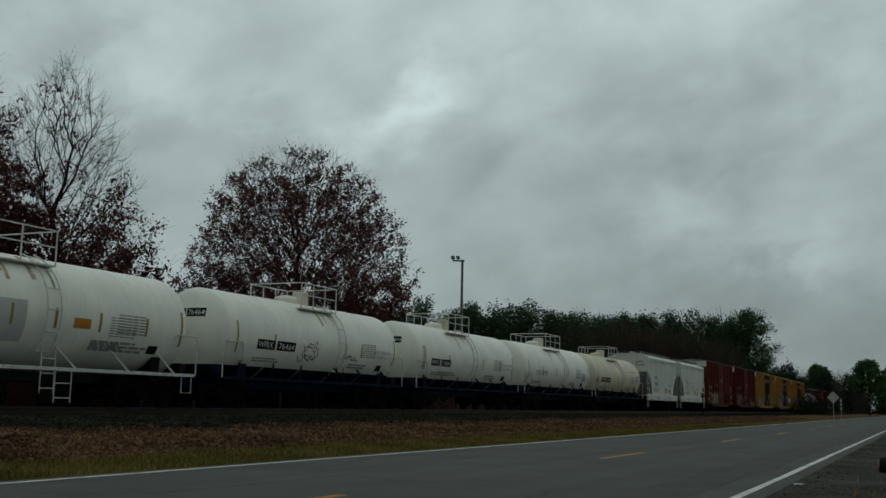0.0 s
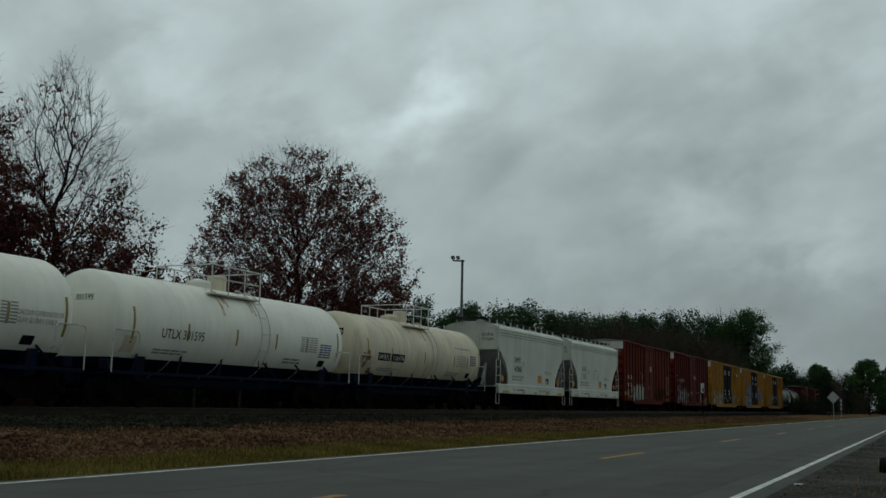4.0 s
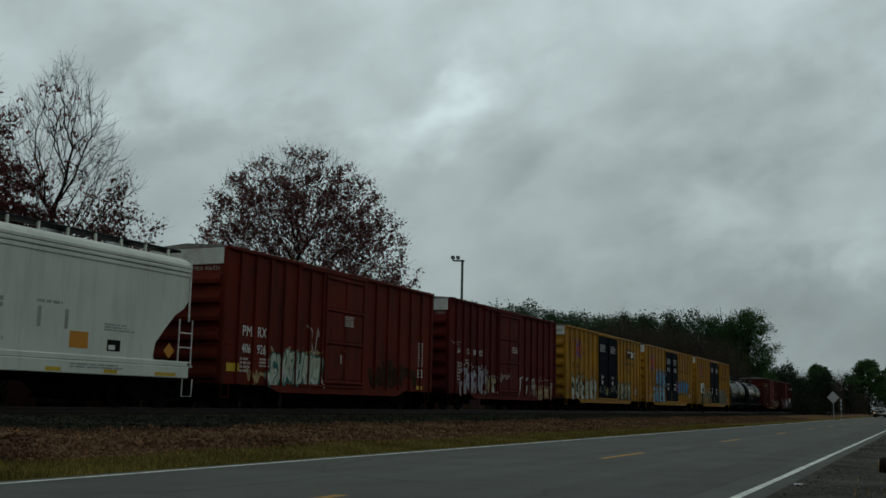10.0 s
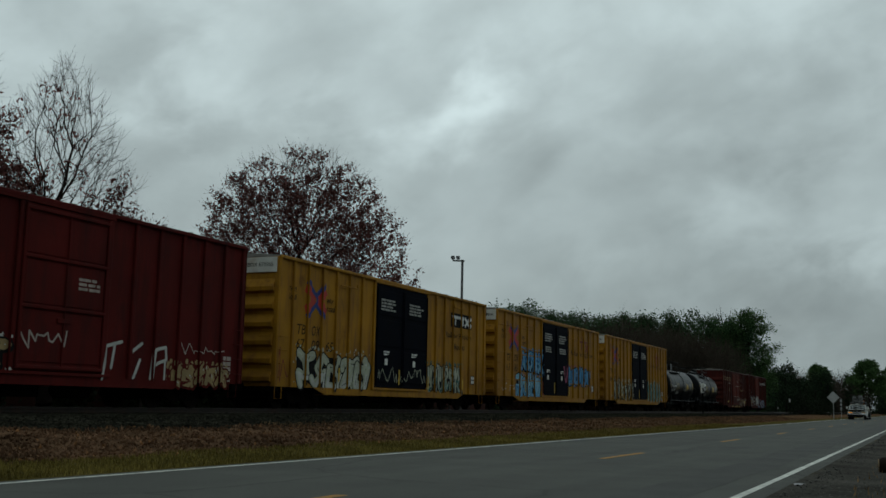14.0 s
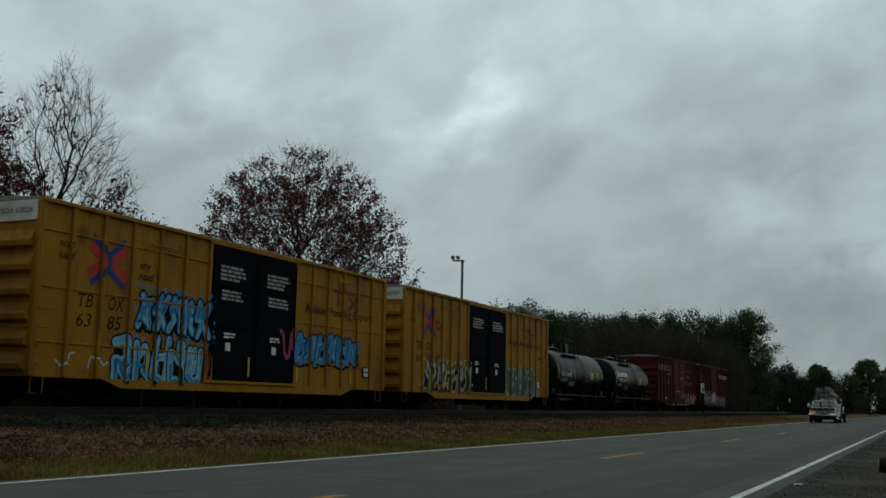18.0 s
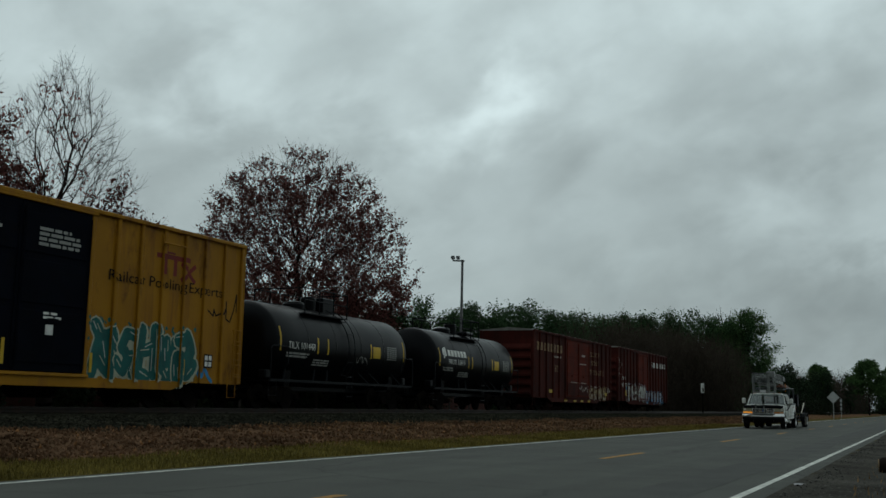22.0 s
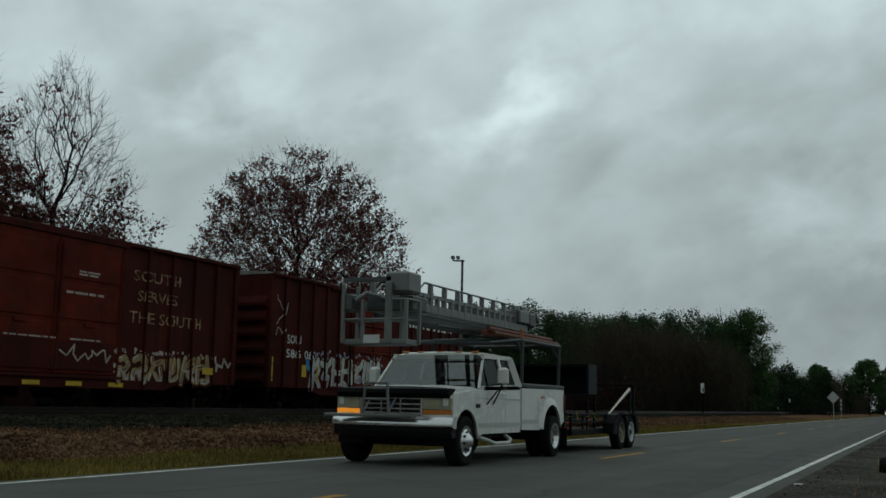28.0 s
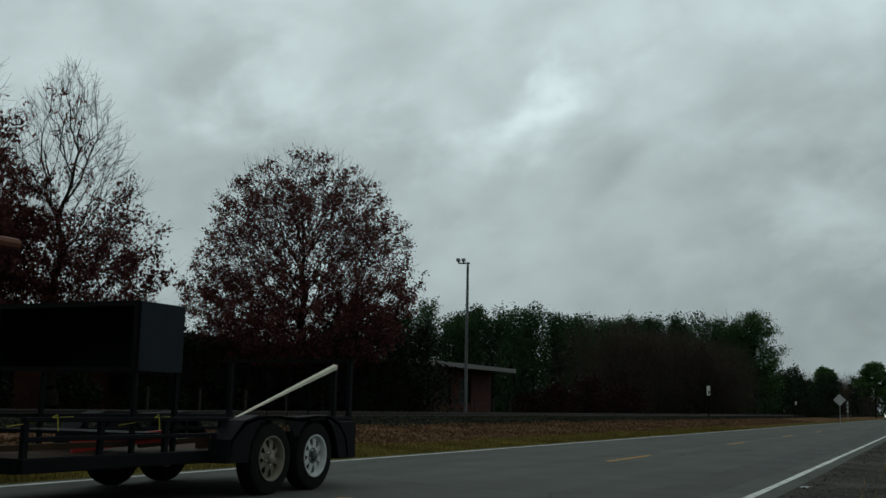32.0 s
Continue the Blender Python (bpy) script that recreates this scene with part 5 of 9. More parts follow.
    if number == "1262":
        on_side("faded_patch", patch(4.9, 5.02, 1.95, 2.45, 1) + patch(5.8, 5.92, 1.95, 2.45, 1) + bars(rnd, 4.85, 6.0, 2.5, 2.62, 1), M["grey_ink"], car, side)
    sside = [(-1, L + 1, 1.58)]
    on_side("reflective_strip", [q for y in (0.5, 3.3, 5.2, 7.2, 9.2) for q in patch(y, y + (0.9 if y in (0.5, 9.2) else 0.5), 0.9, 1.0, 1)], M["gold"], car, sside)
    on_side("sill_stencil", bars(rnd, 2.0, 2.4, 0.98, 1.14, 1) + bars(rnd, 6.0, 8.4, 0.98, 1.12, 2), M["grey_ink"], car, sside)
    on_side("sill_lettering", bars(rnd, 2.6, 4.0, 0.99, 1.1, 1), M["blue_ink"], car, sside)
    s = Shape()
    for q in words(mark, 0.62, 3.72, 0.17, 0.62) + words(number, 0.6, 3.5, 0.15, 0.66):
        s.add([(a, -0.006, b) for a, b in q], [tuple(range(len(q)))])
    part("end_mark", s, M["black"], car)
    return car


# ---- boxcars ----
def boxcar(y0, L, zb, zt, paint, label, door, door_paint, ribs, seed, end_top, fish=True, rows=(), end_text="", text_low=False):
    """door: (y0, y1, leaves). ribs: how many posts each side of the door."""
    rnd = random.Random(seed)
    car = car_thing("boxcar", y0, label, "boxcar", "freight cars of the train")
    b, xr = 1.52, 1.6
    for x, nm in ((b - 0.05, "side_wall"), (-b, "side_wall")):
        part(nm, Shape().prism([(0.04, zb), (L - 0.04, zb), (L - 0.04, zt), (0.04, zt)], x, x + 0.05), paint, car)
    d0, d1, leaves = door
    posts = []
    for a, c, n in ((0.0, d0, ribs[0]), (d1, L, ribs[1])):
        for k in range(n + 1):
            w = 0.3 if (a == 0.0 and k == 0) or (c == L and k == n) else 0.14
            y = a + (c - a) * k / n
            posts.append((max(0.0, y - w / 2) if y > 0.05 else 0.0, min(L, y + w / 2) if y < L - 0.05 else L, xr))
    for a, c, x in posts:
        s = Shape()
        s.prism([(b - 0.01, a), (x - 0.02, a), (x, a + 0.025), (x, c - 0.025), (x - 0.02, c), (b - 0.01, c)], zb + 0.02, zt - 0.06, "z")
        part("side_post", s, paint, car)
    far = Shape()
    for a, c, x in posts:
        far.box(-xr, -b + 0.01, a, c, zb + 0.02, zt - 0.06)
    part("far_side_posts", far, paint, car)
    strips, y = [], 0.0
    edges = sorted(posts + [(d0 + 0.075, d1 - 0.075, xr + 0.012)])
    for a, c, x in edges:
        if a > y + 0.005:
            strips.append((y, a, b))
        strips.append((max(a, y), c, x))
        y = c
    if rows:
        for z in rows:
            for a, c, x in strips:
                if x == b:
                    part("horizontal_stiffener", Shape().box(b - 0.01, b + 0.035, a, c, z - 0.03, z + 0.03, 0.012), paint, car)
    # doors, each leaf with its pressed panels
    w = (d1 - d0 - 0.15) / leaves
    for k in range(leaves):
        a = d0 + 0.075 + k * w
        leaf = part("door", Shape().box(b - 0.02, xr - 0.015, a + 0.01, a + w - 0.01, zb + 0.12, zt - 0.16, 0.015), door_paint, car, "sliding door" if leaves == 1 else "plug door leaf")
        for z0, z1 in ((0.05, 0.36), (0.4, 0.66), (0.7, 0.94)):
            h = zt - zb - 0.28
            pan = Shape().box(xr - 0.02, xr + 0.012, a + 0.12, a + w - 0.12, zb + 0.12 + h * z0, zb + 0.12 + h * z1, 0.02)
            part("door_panel", pan, door_paint, leaf)
        if leaves == 1:
            for f in (0.02, 0.38, 0.68, 0.97):
                z = zb + 0.12 + (zt - zb - 0.28) * f
                part("door_rib", Shape().box(xr - 0.02, xr + 0.06, a + 0.02, a + w - 0.02, z - 0.045, z + 0.045, 0.015), door_paint, leaf)
            for y in (a + 0.05, a + w - 0.05):
                part("door_stile", Shape().box(xr - 0.02, xr + 0.05, y - 0.05, y + 0.05, zb + 0.14, zt - 0.18, 0.015), door_paint, leaf)
        rod = Shape()
        for y in ((a + w * 0.5,) if leaves == 1 else (a + 0.07, a + w - 0.07)):
            rod.path([(xr + 0.03, y, zb + 0.2), (xr + 0.03, y, zt - 0.3)], 0.022, 6)
        rod.box(xr, xr + 0.05, a + w * 0.42, a + w * 0.58, zb + 1.3, zb + 1.42, 0.01)
        part("lock_rod", rod, door_paint, leaf)
    part("door_track", Shape().box(b, xr + 0.03, d0 - 1.6 if leaves == 1 else d0 - 0.1, d1 + (0.2 if leaves == 1 else 0.1), zb + 0.02, zb + 0.1, 0.01), paint, car)
    part("door_track", Shape().box(b, xr + 0.03, d0 - 1.6 if leaves == 1 else d0 - 0.1, d1 + 0.1, zt - 0.15, zt - 0.06, 0.01), paint, car)
    # roof: low gable of ribbed sheets, with an eave strip
    roof = Shape().prism([(-1.62, zt - 0.03), (1.62, zt - 0.03), (1.62, zt + 0.02), (0, zt + 0.14), (-1.62, zt + 0.02)], -0.03, L + 0.03, "y")
    part("roof", roof, M["roof"], car, "weathered sheet roof")
    rr = Shape()
    k = 0.6
    while k < L - 0.3:
        rr.prism([(-1.6, zt + 0.015), (1.6, zt + 0.015), (1.6, zt + 0.06), (0, zt + 0.19), (-1.6, zt + 0.06)], k - 0.04, k + 0.04, "y")
        k += 1.17
    part("roof_rib", rr, M["roof"], car)
    part("eave_strip", Shape().box(xr - 0.02, 1.635, -0.03, L + 0.03, zt - 0.08, zt + 0.03, 0.015).box(-1.635, -xr + 0.02, -0.03, L + 0.03, zt - 0.08, zt + 0.03, 0.015), paint, car)
    # ends: pressed horizontal corrugations
    for a, s in ((0.0, -1), (L, 1)):
        n = 6
        out = [(a - s * 0.02, zb), (a + s * 0.0, zb)]
        h = (zt - zb - 0.75) / n
        for k in range(n):
            z = zb + 0.1 + k * h
            out += [(a + s * 0.005, z), (a + s * 0.15, z + h * 0.12), (a + s * 0.16, z + h * 0.34), (a + s * 0.02, z + h * 0.8)]
        out += [(a + s * 0.005, zt), (a - s * 0.02, zt)]
        part("end_wall", Shape().prism(out, -b + 0.08, b - 0.08), paint, car)
        for x in (-1, 1):
            part("corner_post", Shape().box(min(x * (b - 0.09), x * xr), max(x * (b - 0.09), x * xr), min(a, a + s * 0.05) - 0.001, max(a, a + s * 0.05) + 0.001, zb, zt - 0.02, 0.012), paint, car)
        if end_top:
            part("end_panel", Shape().box(-b + 0.1, b - 0.02, min(a, a + s * 0.075), max(a, a + s * 0.075), zt - 0.56, zt - 0.05, 0.01), end_top, car, "pale end panel with its number")
            if s < 0:
                st = Shape()
                for p in words(end_text, 0.2, zt - (0.74 if text_low else 0.36), 0.14, 1.15):
                    st.add([(u, -0.022 if text_low else -0.08, v) for u, v in p], [tuple(range(len(p)))])
                tagged(part("end_number", st, M["faint_ink"] if text_low else M["black"], car), kind="stuff")
        for z in (zb + 0.3, zb + 0.75, zb + 1.2, zb + 1.65):
            part("grab_iron", Shape().path([(0.95, a, z), (0.95, a + s * 0.13, z), (1.42, a + s * 0.13, z), (1.42, a, z)], 0.014, 5), paint, car)
            yy = a - s * 0.1
            part("grab_iron", Shape().path([(xr, yy, z), (xr + 0.06, yy, z), (xr + 0.06, yy - s * 0.42, z), (xr, yy - s * 0.42, z)], 0.014, 5), paint, car)
        part("grab_iron", Shape().path([(1.5, a - s * 0.1, zb), (1.5, a - s * 0.1, zb - 0.4), (1.5, a - s * 0.5, zb - 0.4), (1.5, a - s * 0.5, zb)], 0.016, 5), paint, car)
        part("end_sill", Shape().box(-1.5, 1.5, min(a - s * 0.3, a), max(a - s * 0.3, a), zb - 0.16, zb, 0.02), M["under"], car)
    if fish:
        for x in (-1, 1):
            part("side_sill", Shape().prism([(2.4, zb + 0.02), (3.2, zb - 0.22), (L - 3.2, zb - 0.22), (L - 2.4, zb + 0.02)], min(x * 1.5, x * 1.56), max(x * 1.5, x * 1.56)), paint, car)
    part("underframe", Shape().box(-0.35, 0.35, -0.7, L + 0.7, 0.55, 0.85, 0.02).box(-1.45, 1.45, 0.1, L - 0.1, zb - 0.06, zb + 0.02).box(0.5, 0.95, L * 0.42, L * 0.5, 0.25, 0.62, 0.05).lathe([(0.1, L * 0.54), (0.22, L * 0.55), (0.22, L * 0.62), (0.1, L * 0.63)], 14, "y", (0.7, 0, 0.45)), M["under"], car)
    running_gear(car, 2.2, L - 2.2, -0.7, L + 0.7)
    return car, strips, rnd


def cross_emblem(car, side, y0, y1, z0, z1):
    """Two bent arms, one pair red and one blue, that meet in an X."""
    w, h = y1 - y0, z1 - z0

    def arm(name, pts, thick, ink, lift):
        on_side(name, stroke([(y0 + a * w, z0 + b * h) for a, b in pts], thick * w)[:len(pts) - 1], ink, car, side, lift)

    for a, mirror in ((1, 0), (-1, 1)):
        arm("emblem_red_arm", ((mirror, 0.8), (mirror + a * 0.46, 0.5), (mirror, 0.2)), 0.21, M["red_ink"], 0.005)
        arm("emblem_blue_arm", ((mirror + a * 0.06, 0.98), (mirror + a * 0.5, 0.62)), 0.115, M["blue_ink"], 0.012)
        arm("emblem_blue_arm", ((mirror + a * 0.06, 0.02), (mirror + a * 0.5, 0.38)), 0.115, M["blue_ink"], 0.013)
    arm("emblem_blue_arm", ((0.5, 0.66), (0.57, 0.5), (0.5, 0.34)), 0.09, M["blue_ink"], 0.014)


def pool_lettering(car, side, yo, old):
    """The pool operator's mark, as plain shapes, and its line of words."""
    ink = M["maroon_ink"]
    if not old:
        mark = patch(yo, yo + 1.5, 4.2, 4.34, 1) + patch(yo + 0.25, yo + 0.4, 3.75, 4.2, 1) + patch(yo + 0.75, yo + 0.9, 3.75, 4.2, 1) + stroke([(yo + 1.1, 4.15), (yo + 1.75, 3.65)], 0.13)[:1] + stroke([(yo + 1.75, 4.15), (yo + 1.1, 3.65)], 0.13)[:1] + patch(yo + 0.35, yo + 0.45, 4.34, 4.6, 1) + patch(yo + 0.45, yo + 0.8, 4.36, 4.42, 1)
        on_side("operator_emblem", mark, ink, car, side)
        on_side("slogan", words("Railcar Pooling Experts", yo - 1.9, 3.35, 0.3, 5.0), M["black"], car, side)
    else:
        on_side("operator_emblem_field", patch(yo, yo + 2.3, 3.75, 4.4, 1), M["black"], car, side)
        em = patch(yo + 0.15, yo + 0.85, 4.15, 4.28, 1) + patch(yo + 0.42, yo + 0.58, 3.85, 4.15, 1) + patch(yo + 0.9, yo + 1.5, 4.15, 4.28, 1) + patch(yo + 1.12, yo + 1.28, 3.85, 4.15, 1) + stroke([(yo + 1.6, 4.26), (yo + 2.15, 3.86)], 0.15)[:1] + stroke([(yo + 2.15, 4.26), (yo + 1.6, 3.86)], 0.15)[:1]
        on_side("operator_emblem", em, M["white"], car, side, 0.012)
        on_side("slogan", words("Railcar Pooling", yo - 0.6, 3.25, 0.25, 3.0) + words("Experts", yo + 0.2, 2.75, 0.25, 1.4), M["black"], car, side)


def build_boxcars():
    white_end = material("white_end_panel_paint", (0.55, 0.55, 0.5), 0.6, vary=0.15, dirt=(0.3, 0.2, 0.12), amount=0.3)
    G = "freight cars"
    car, side, rnd = boxcar(104.95, 14.95, 0.76, 4.98, M["red_a"], "oxide-red ribbed boxcar with a white end panel and graffiti", (5.85, 8.85, 1), M["red_a"], (7, 6), 31, white_end, end_text="PMRX 406926", text_low=True)
    on_side("reporting_mark", words("PM", 1.04, 2.28, 0.34, 0.52) + words("RX", 1.87, 2.28, 0.34, 0.52) + words("406", 1.04, 1.75, 0.3, 0.5) + words("926", 1.87, 1.75, 0.3, 0.5), M["white"], car, side)
    on_side("stencil_block", bars(rnd, 0.95, 1.65, 1.1, 1.6, 4) + bars(rnd, 2.05, 2.75, 1.3, 1.62, 3), M["faint_ink"], car, side)
    graffiti(rnd, car, side, (2.5, 5.7, 0.7, 1.95), 5, M["spray_mint"], M["spray_teal"], M["spray_white"], 0.2, 0.34, M["spray_tan"])
    on_side("graffiti_splash", scrawl(rnd, 1.4, 2.4, 0.75, 1.3, 0.1), M["spray_tan"], car, side, 0.004)
    on_side("graffiti_splash", scrawl(rnd, 5.2, 6.0, 0.75, 1.5, 0.12), M["faint_ink"], car, side, 0.004)
    on_side("scrawled_tag", scrawl(rnd, 4.9, 5.7, 1.7, 2.9, 0.06), M["faint_ink"], car, side)
    on_side("door_stencil", bars(rnd, 7.2, 7.95, 3.0, 3.4, 5) + patch(6.95, 7.05, 1.65, 1.95, 1), M["faint_ink"], car, side, 0.06)
    on_side("reflective_strip", patch(0.3, 0.85, 1.15, 1.4, 1) + patch(9.6, 10.1, 0.9, 1.02, 1) + patch(13.6, 14.1, 0.85, 1.0, 1), M["gold"], car, side)
    grime = material("grey_green_grime", (0.032, 0.022, 0.014), 0.9, vary=0.5, scale=2.5, dirt=(0.07, 0.02, 0.012), amount=0.6, bump=0.0, spec=0.02)
    on_side("grime_patch", scrawl(rnd, 9.5, 13.4, 0.95, 1.6, 0.34) + scrawl(rnd, 10.2, 12.6, 1.2, 1.9, 0.22), grime, car, side, 0.003)
    on_side("data_panel", bars(rnd, 13.7, 14.2, 1.75, 2.8, 9), M["faint_ink"], car, side)
    on_side("inspection_stencil", patch(13.7, 14.15, 1.35, 1.68, 1), M["white"], car, side)
    on_side("inspection_stencil", table(13.72, 14.13, 1.37, 1.66, 2, 2), M["black"], car, side, 0.008)
    car, side, rnd = boxcar(121.73, 15.05, 0.76, 5.05, M["red_b"], "dark red ribbed boxcar with a white end panel and grey graffiti", (5.95, 9.0, 1), M["red_b"], (7, 6), 32, white_end, end_text="GACX 58823", text_low=True)
    on_side("reporting_mark", words("GA", 1.05, 2.6, 0.27, 0.36) + words("CX", 2.1, 2.6, 0.27, 0.36) + words("58", 2.9, 2.6, 0.26, 0.3) + words("823", 3.62, 2.6, 0.26, 0.4), M["white"], car, side)
    on_side("scrawled_tag", scrawl(rnd, 0.25, 1.4, 2.95, 3.15, 0.03), M["faint_ink"], car, side)
    on_side("stencil_block", bars(rnd, 0.9, 1.6, 1.3, 2.2, 6) + bars(rnd, 2.0, 2.5, 2.1, 2.35, 2), M["faint_ink"], car, side)
    graffiti(rnd, car, side, (1.4, 4.5, 0.62, 2.05), 4, M["spray_grey"], M["red_b"], M["grey_ink"], 0.1, 0.3)
    graffiti(rnd, car, side, (4.3, 5.75, 0.64, 1.7), 2, M["spray_tan"], M["black"], M["spray_white"], 0.1, 0.3)
    on_side("sprayed_stroke", stroke([(8.95, 0.75), (9.1, 1.6), (9.7, 1.75)], 0.09) + stroke([(9.45, 1.7), (9.35, 1.05)], 0.09) + stroke([(10.1, 1.5), (10.5, 1.75)], 0.09) + stroke([(10.2, 0.75), (10.45, 1.3), (10.3, 0.95)], 0.09) + stroke([(10.9, 0.75), (11.0, 1.6), (11.5, 1.7), (11.55, 1.35), (11.05, 1.2)], 0.09) + stroke([(11.5, 1.3), (11.5, 0.8)], 0.07), M["spray_white"], car, side)
    graffiti(rnd, car, side, (11.8, 14.4, 0.62, 1.3), 4, M["spray_tan"], M["red_b"], None, 0.1, 0.3)
    on_side("scrawled_tag", scrawl(rnd, 12.2, 14.2, 1.55, 1.9, 0.03), M["faint_ink"], car, side)
    on_side("door_stencil", bars(rnd, 7.9, 8.7, 2.9, 3.25, 3) + table(14.1, 14.6, 0.8, 1.6, 2, 5), M["faint_ink"], car, side)
    on_side("scrawled_tag", scrawl(rnd, 6.1, 7.6, 1.4, 1.9, 0.05), M["faint_ink"], car, side)
    for k, (y0, L) in enumerate(((138.72, 18.1), (158.45, 18.05), (178.2, 18.2))):
        paint = M["yellow"] if k != 0 else M["yellow_old"]
        lab = ("weathered yellow ribbed boxcar with navy double doors and white graffiti", "yellow boxcar with navy double doors and bright blue graffiti", "yellow ribbed boxcar with navy double doors and pale graffiti")[k]
        num = (("67", "09", "65"), ("63", "85", "26"), ("66", "30", "69"))[k]
        car, side, rnd = boxcar(y0, L, 0.74, 5.08, paint, lab, (6.75, 11.55, 2), M["navy"], (7, 7) if k != 1 else (6, 6), 40 + k, white_end, True, () if k != 1 else (1.6, 2.95, 4.35), "TBOX " + "".join(num))
        gap = 6.75 / (6 if k == 1 else 7)        # from post to post
        at0 = 0.26
        cross_emblem(car, side, 1.75, 3.15, 3.15, 4.45)
        on_side("slogan", words("next", 0.42 + at0, 3.98, 0.24, 0.5, 0.25) + words("load", 0.42 + at0, 3.68, 0.24, 0.5, 0.25) + words("any", at0 + 3 * gap, 3.78, 0.24, 0.5, 0.25) + words("road", at0 + 3 * gap, 3.48, 0.24, 0.62, 0.25), M["black"], car, side)
        on_side("reporting_mark", words("TB", at0 + gap, 2.55, 0.36, 0.6, 0.2) + words("OX", at0 + 2 * gap, 2.55, 0.36, 0.62, 0.2), M["black"], car, side)
        on_side("reporting_mark", [q for i, nn in enumerate(num) for q in words(nn, at0 + (i + 1) * gap, 2.05, 0.36, 0.58, 0.2)], M["black"], car, side)
        pool_lettering(car, side, 14.1, k == 0)
        dd = [(7.2, 8.6), (9.7, 11.1)]
        on_side("door_notice", [q for a, b in dd for q in bars(rnd, a, b, 3.85, 4.35, 4)] + [q for a, b in dd for q in (bars(rnd, a + 0.1, b, 3.25, 3.6, 3) if k == 1 else [])], M["grey_ink"], car, side)
        on_side("door_stencil", [q for a, b in dd for q in patch(a + 0.4, a + 0.65, 1.75, 2.0, 1) + bars(rnd, a + 0.3, a + 0.9, 2.1, 2.3, 2)], M["white"], car, side)
        on_side("handle_strip", patch(8.75, 8.85, 1.0, 1.6, 1) + patch(11.7, 11.8, 0.9, 1.4, 1) + patch(4.1, 4.2, 1.0, 1.5, 1) + patch(15.4, 15.5, 0.95, 1.4, 1), M["gold"], car, side, 0.05)
        on_side("placard", patch(16.4, 16.8, 1.2, 1.6, 1), M["black"], car, side, 0.05)
        on_side("placard_mark", table(16.42, 16.78, 1.22, 1.58, 2, 2), M["white"], car, side, 0.054)
        part("defect_bracket", Shape().path([(1.62, 14.2, 4.85), (1.66, 14.2, 4.62), (1.66, 15.2, 4.62)], 0.025, 5).path([(1.62, 4.0, 4.5), (1.66, 4.3, 4.5), (1.66, 5.2, 4.5), (1.62, 5.2, 4.65)], 0.025, 5), paint, car)
        lad = Shape()
        ladder(lad, 1.66, L - 0.5, L - 0.08, 0.85, 2.4, 0.36, 0.018)
        part("side_ladder", lad, paint, car)
        if k == 0:
            graffiti(rnd, car, side, (1.3, 6.4, 0.66, 2.1), 4, M["spray_mint"], M["black"], M["spray_white"], 0.3, 0.3, M["spray_mint"])
            graffiti(rnd, car, side, (11.6, 15.2, 0.66, 2.05), 5, M["spray_mint"], M["black"], M["spray_teal"], 0.05, 0.3)
            on_side("scrawled_tag", scrawl(rnd, 7.0, 11.3, 1.0, 1.7, 0.03), M["spray_mint"], car, side)
            on_side("scrawled_tag", scrawl(rnd, 0.1, 0.8, 0.9, 2.4, 0.04), M["maroon_ink"], car, side)
        elif k == 1:
            graffiti(rnd, car, side, (3.75, 6.8, 2.0, 3.3), 4, M["spray_blue"], M["navy"], M["spray_sky"], 0.1, 0.42, M["spray_blue"])
            graffiti(rnd, car, side, (2.85, 6.6, 0.56, 1.98), 4, M["spray_sky"], M["black"], M["spray_blue"], 0.1, 0.34, M["spray_orange"])
            graffiti(rnd, car, side, (11.6, 15.9, 1.55, 2.65), 5, M["spray_blue"], M["navy"], M["spray_blue"], 0.1, 0.42, M["spray_pink"])
            on_side("sprayed_haze", scrawl(rnd, 10.6, 12.0, 1.6, 2.8, 0.14), M["spray_pink"], car, side, 0.003)
            on_side("scrawled_tag", scrawl(rnd, 0.9, 1.5, 1.0, 1.4, 0.05) + scrawl(rnd, 1.9, 2.6, 1.0, 1.35, 0.05), M["spray_white"], car, side)
            on_side("sprayed_haze", scrawl(rnd, 6.2, 7.0, 0.7, 1.8, 0.14), M["spray_orange"], car, side, 0.003)
        else:
            graffiti(rnd, car, side, (2.0, 7.0, 0.7, 2.15), 6, M["spray_mint"], M["black"], M["yellow_old"], 0.25, 0.2, M["spray_mint"])
            graffiti(rnd, car, side, (11.8, 16.0, 0.64, 2.25), 4, M["spray_teal"], M["spray_mint"], M["spray_teal"], 0.1, 0.42)
            on_side("scrawled_tag", scrawl(rnd, 16.6, 18.0, 2.6, 3.6, 0.05), M["black"], car, side)
            on_side("scrawled_tag", scrawl(rnd, 16.0, 16.8, 0.8, 1.3, 0.12), M["spray_blue"], car, side)
    dark_end = M["red_c"]
    car, side, rnd = boxcar(223.5, 15.6, 0.72, 4.4, M["red_c"], "faded brown-red ribbed boxcar with cream lettering", (5.75, 10.5, 2), M["red_d"], (5, 5), 51, None)
    # the railway's name, as plain blocks, and its motto
    on_side("railway_name_blocks", [q for i in range(8) for q in patch(0.75 + i * 0.58, 1.1 + i * 0.58, 3.35, 3.8, 1)], M["cream_ink"], car, side)
    on_side("motto", words("SOUTH", 10.9, 3.45, 0.3, 2.0) + words("SERVES", 11.1, 2.9, 0.3, 1.7) + words("THE SOUTH", 10.8, 2.3, 0.32, 3.1), M["cream_ink"], car, side)
    on_side("number", words("33", 3.75, 2.25, 0.4, 0.7), M["cream_ink"], car, side)
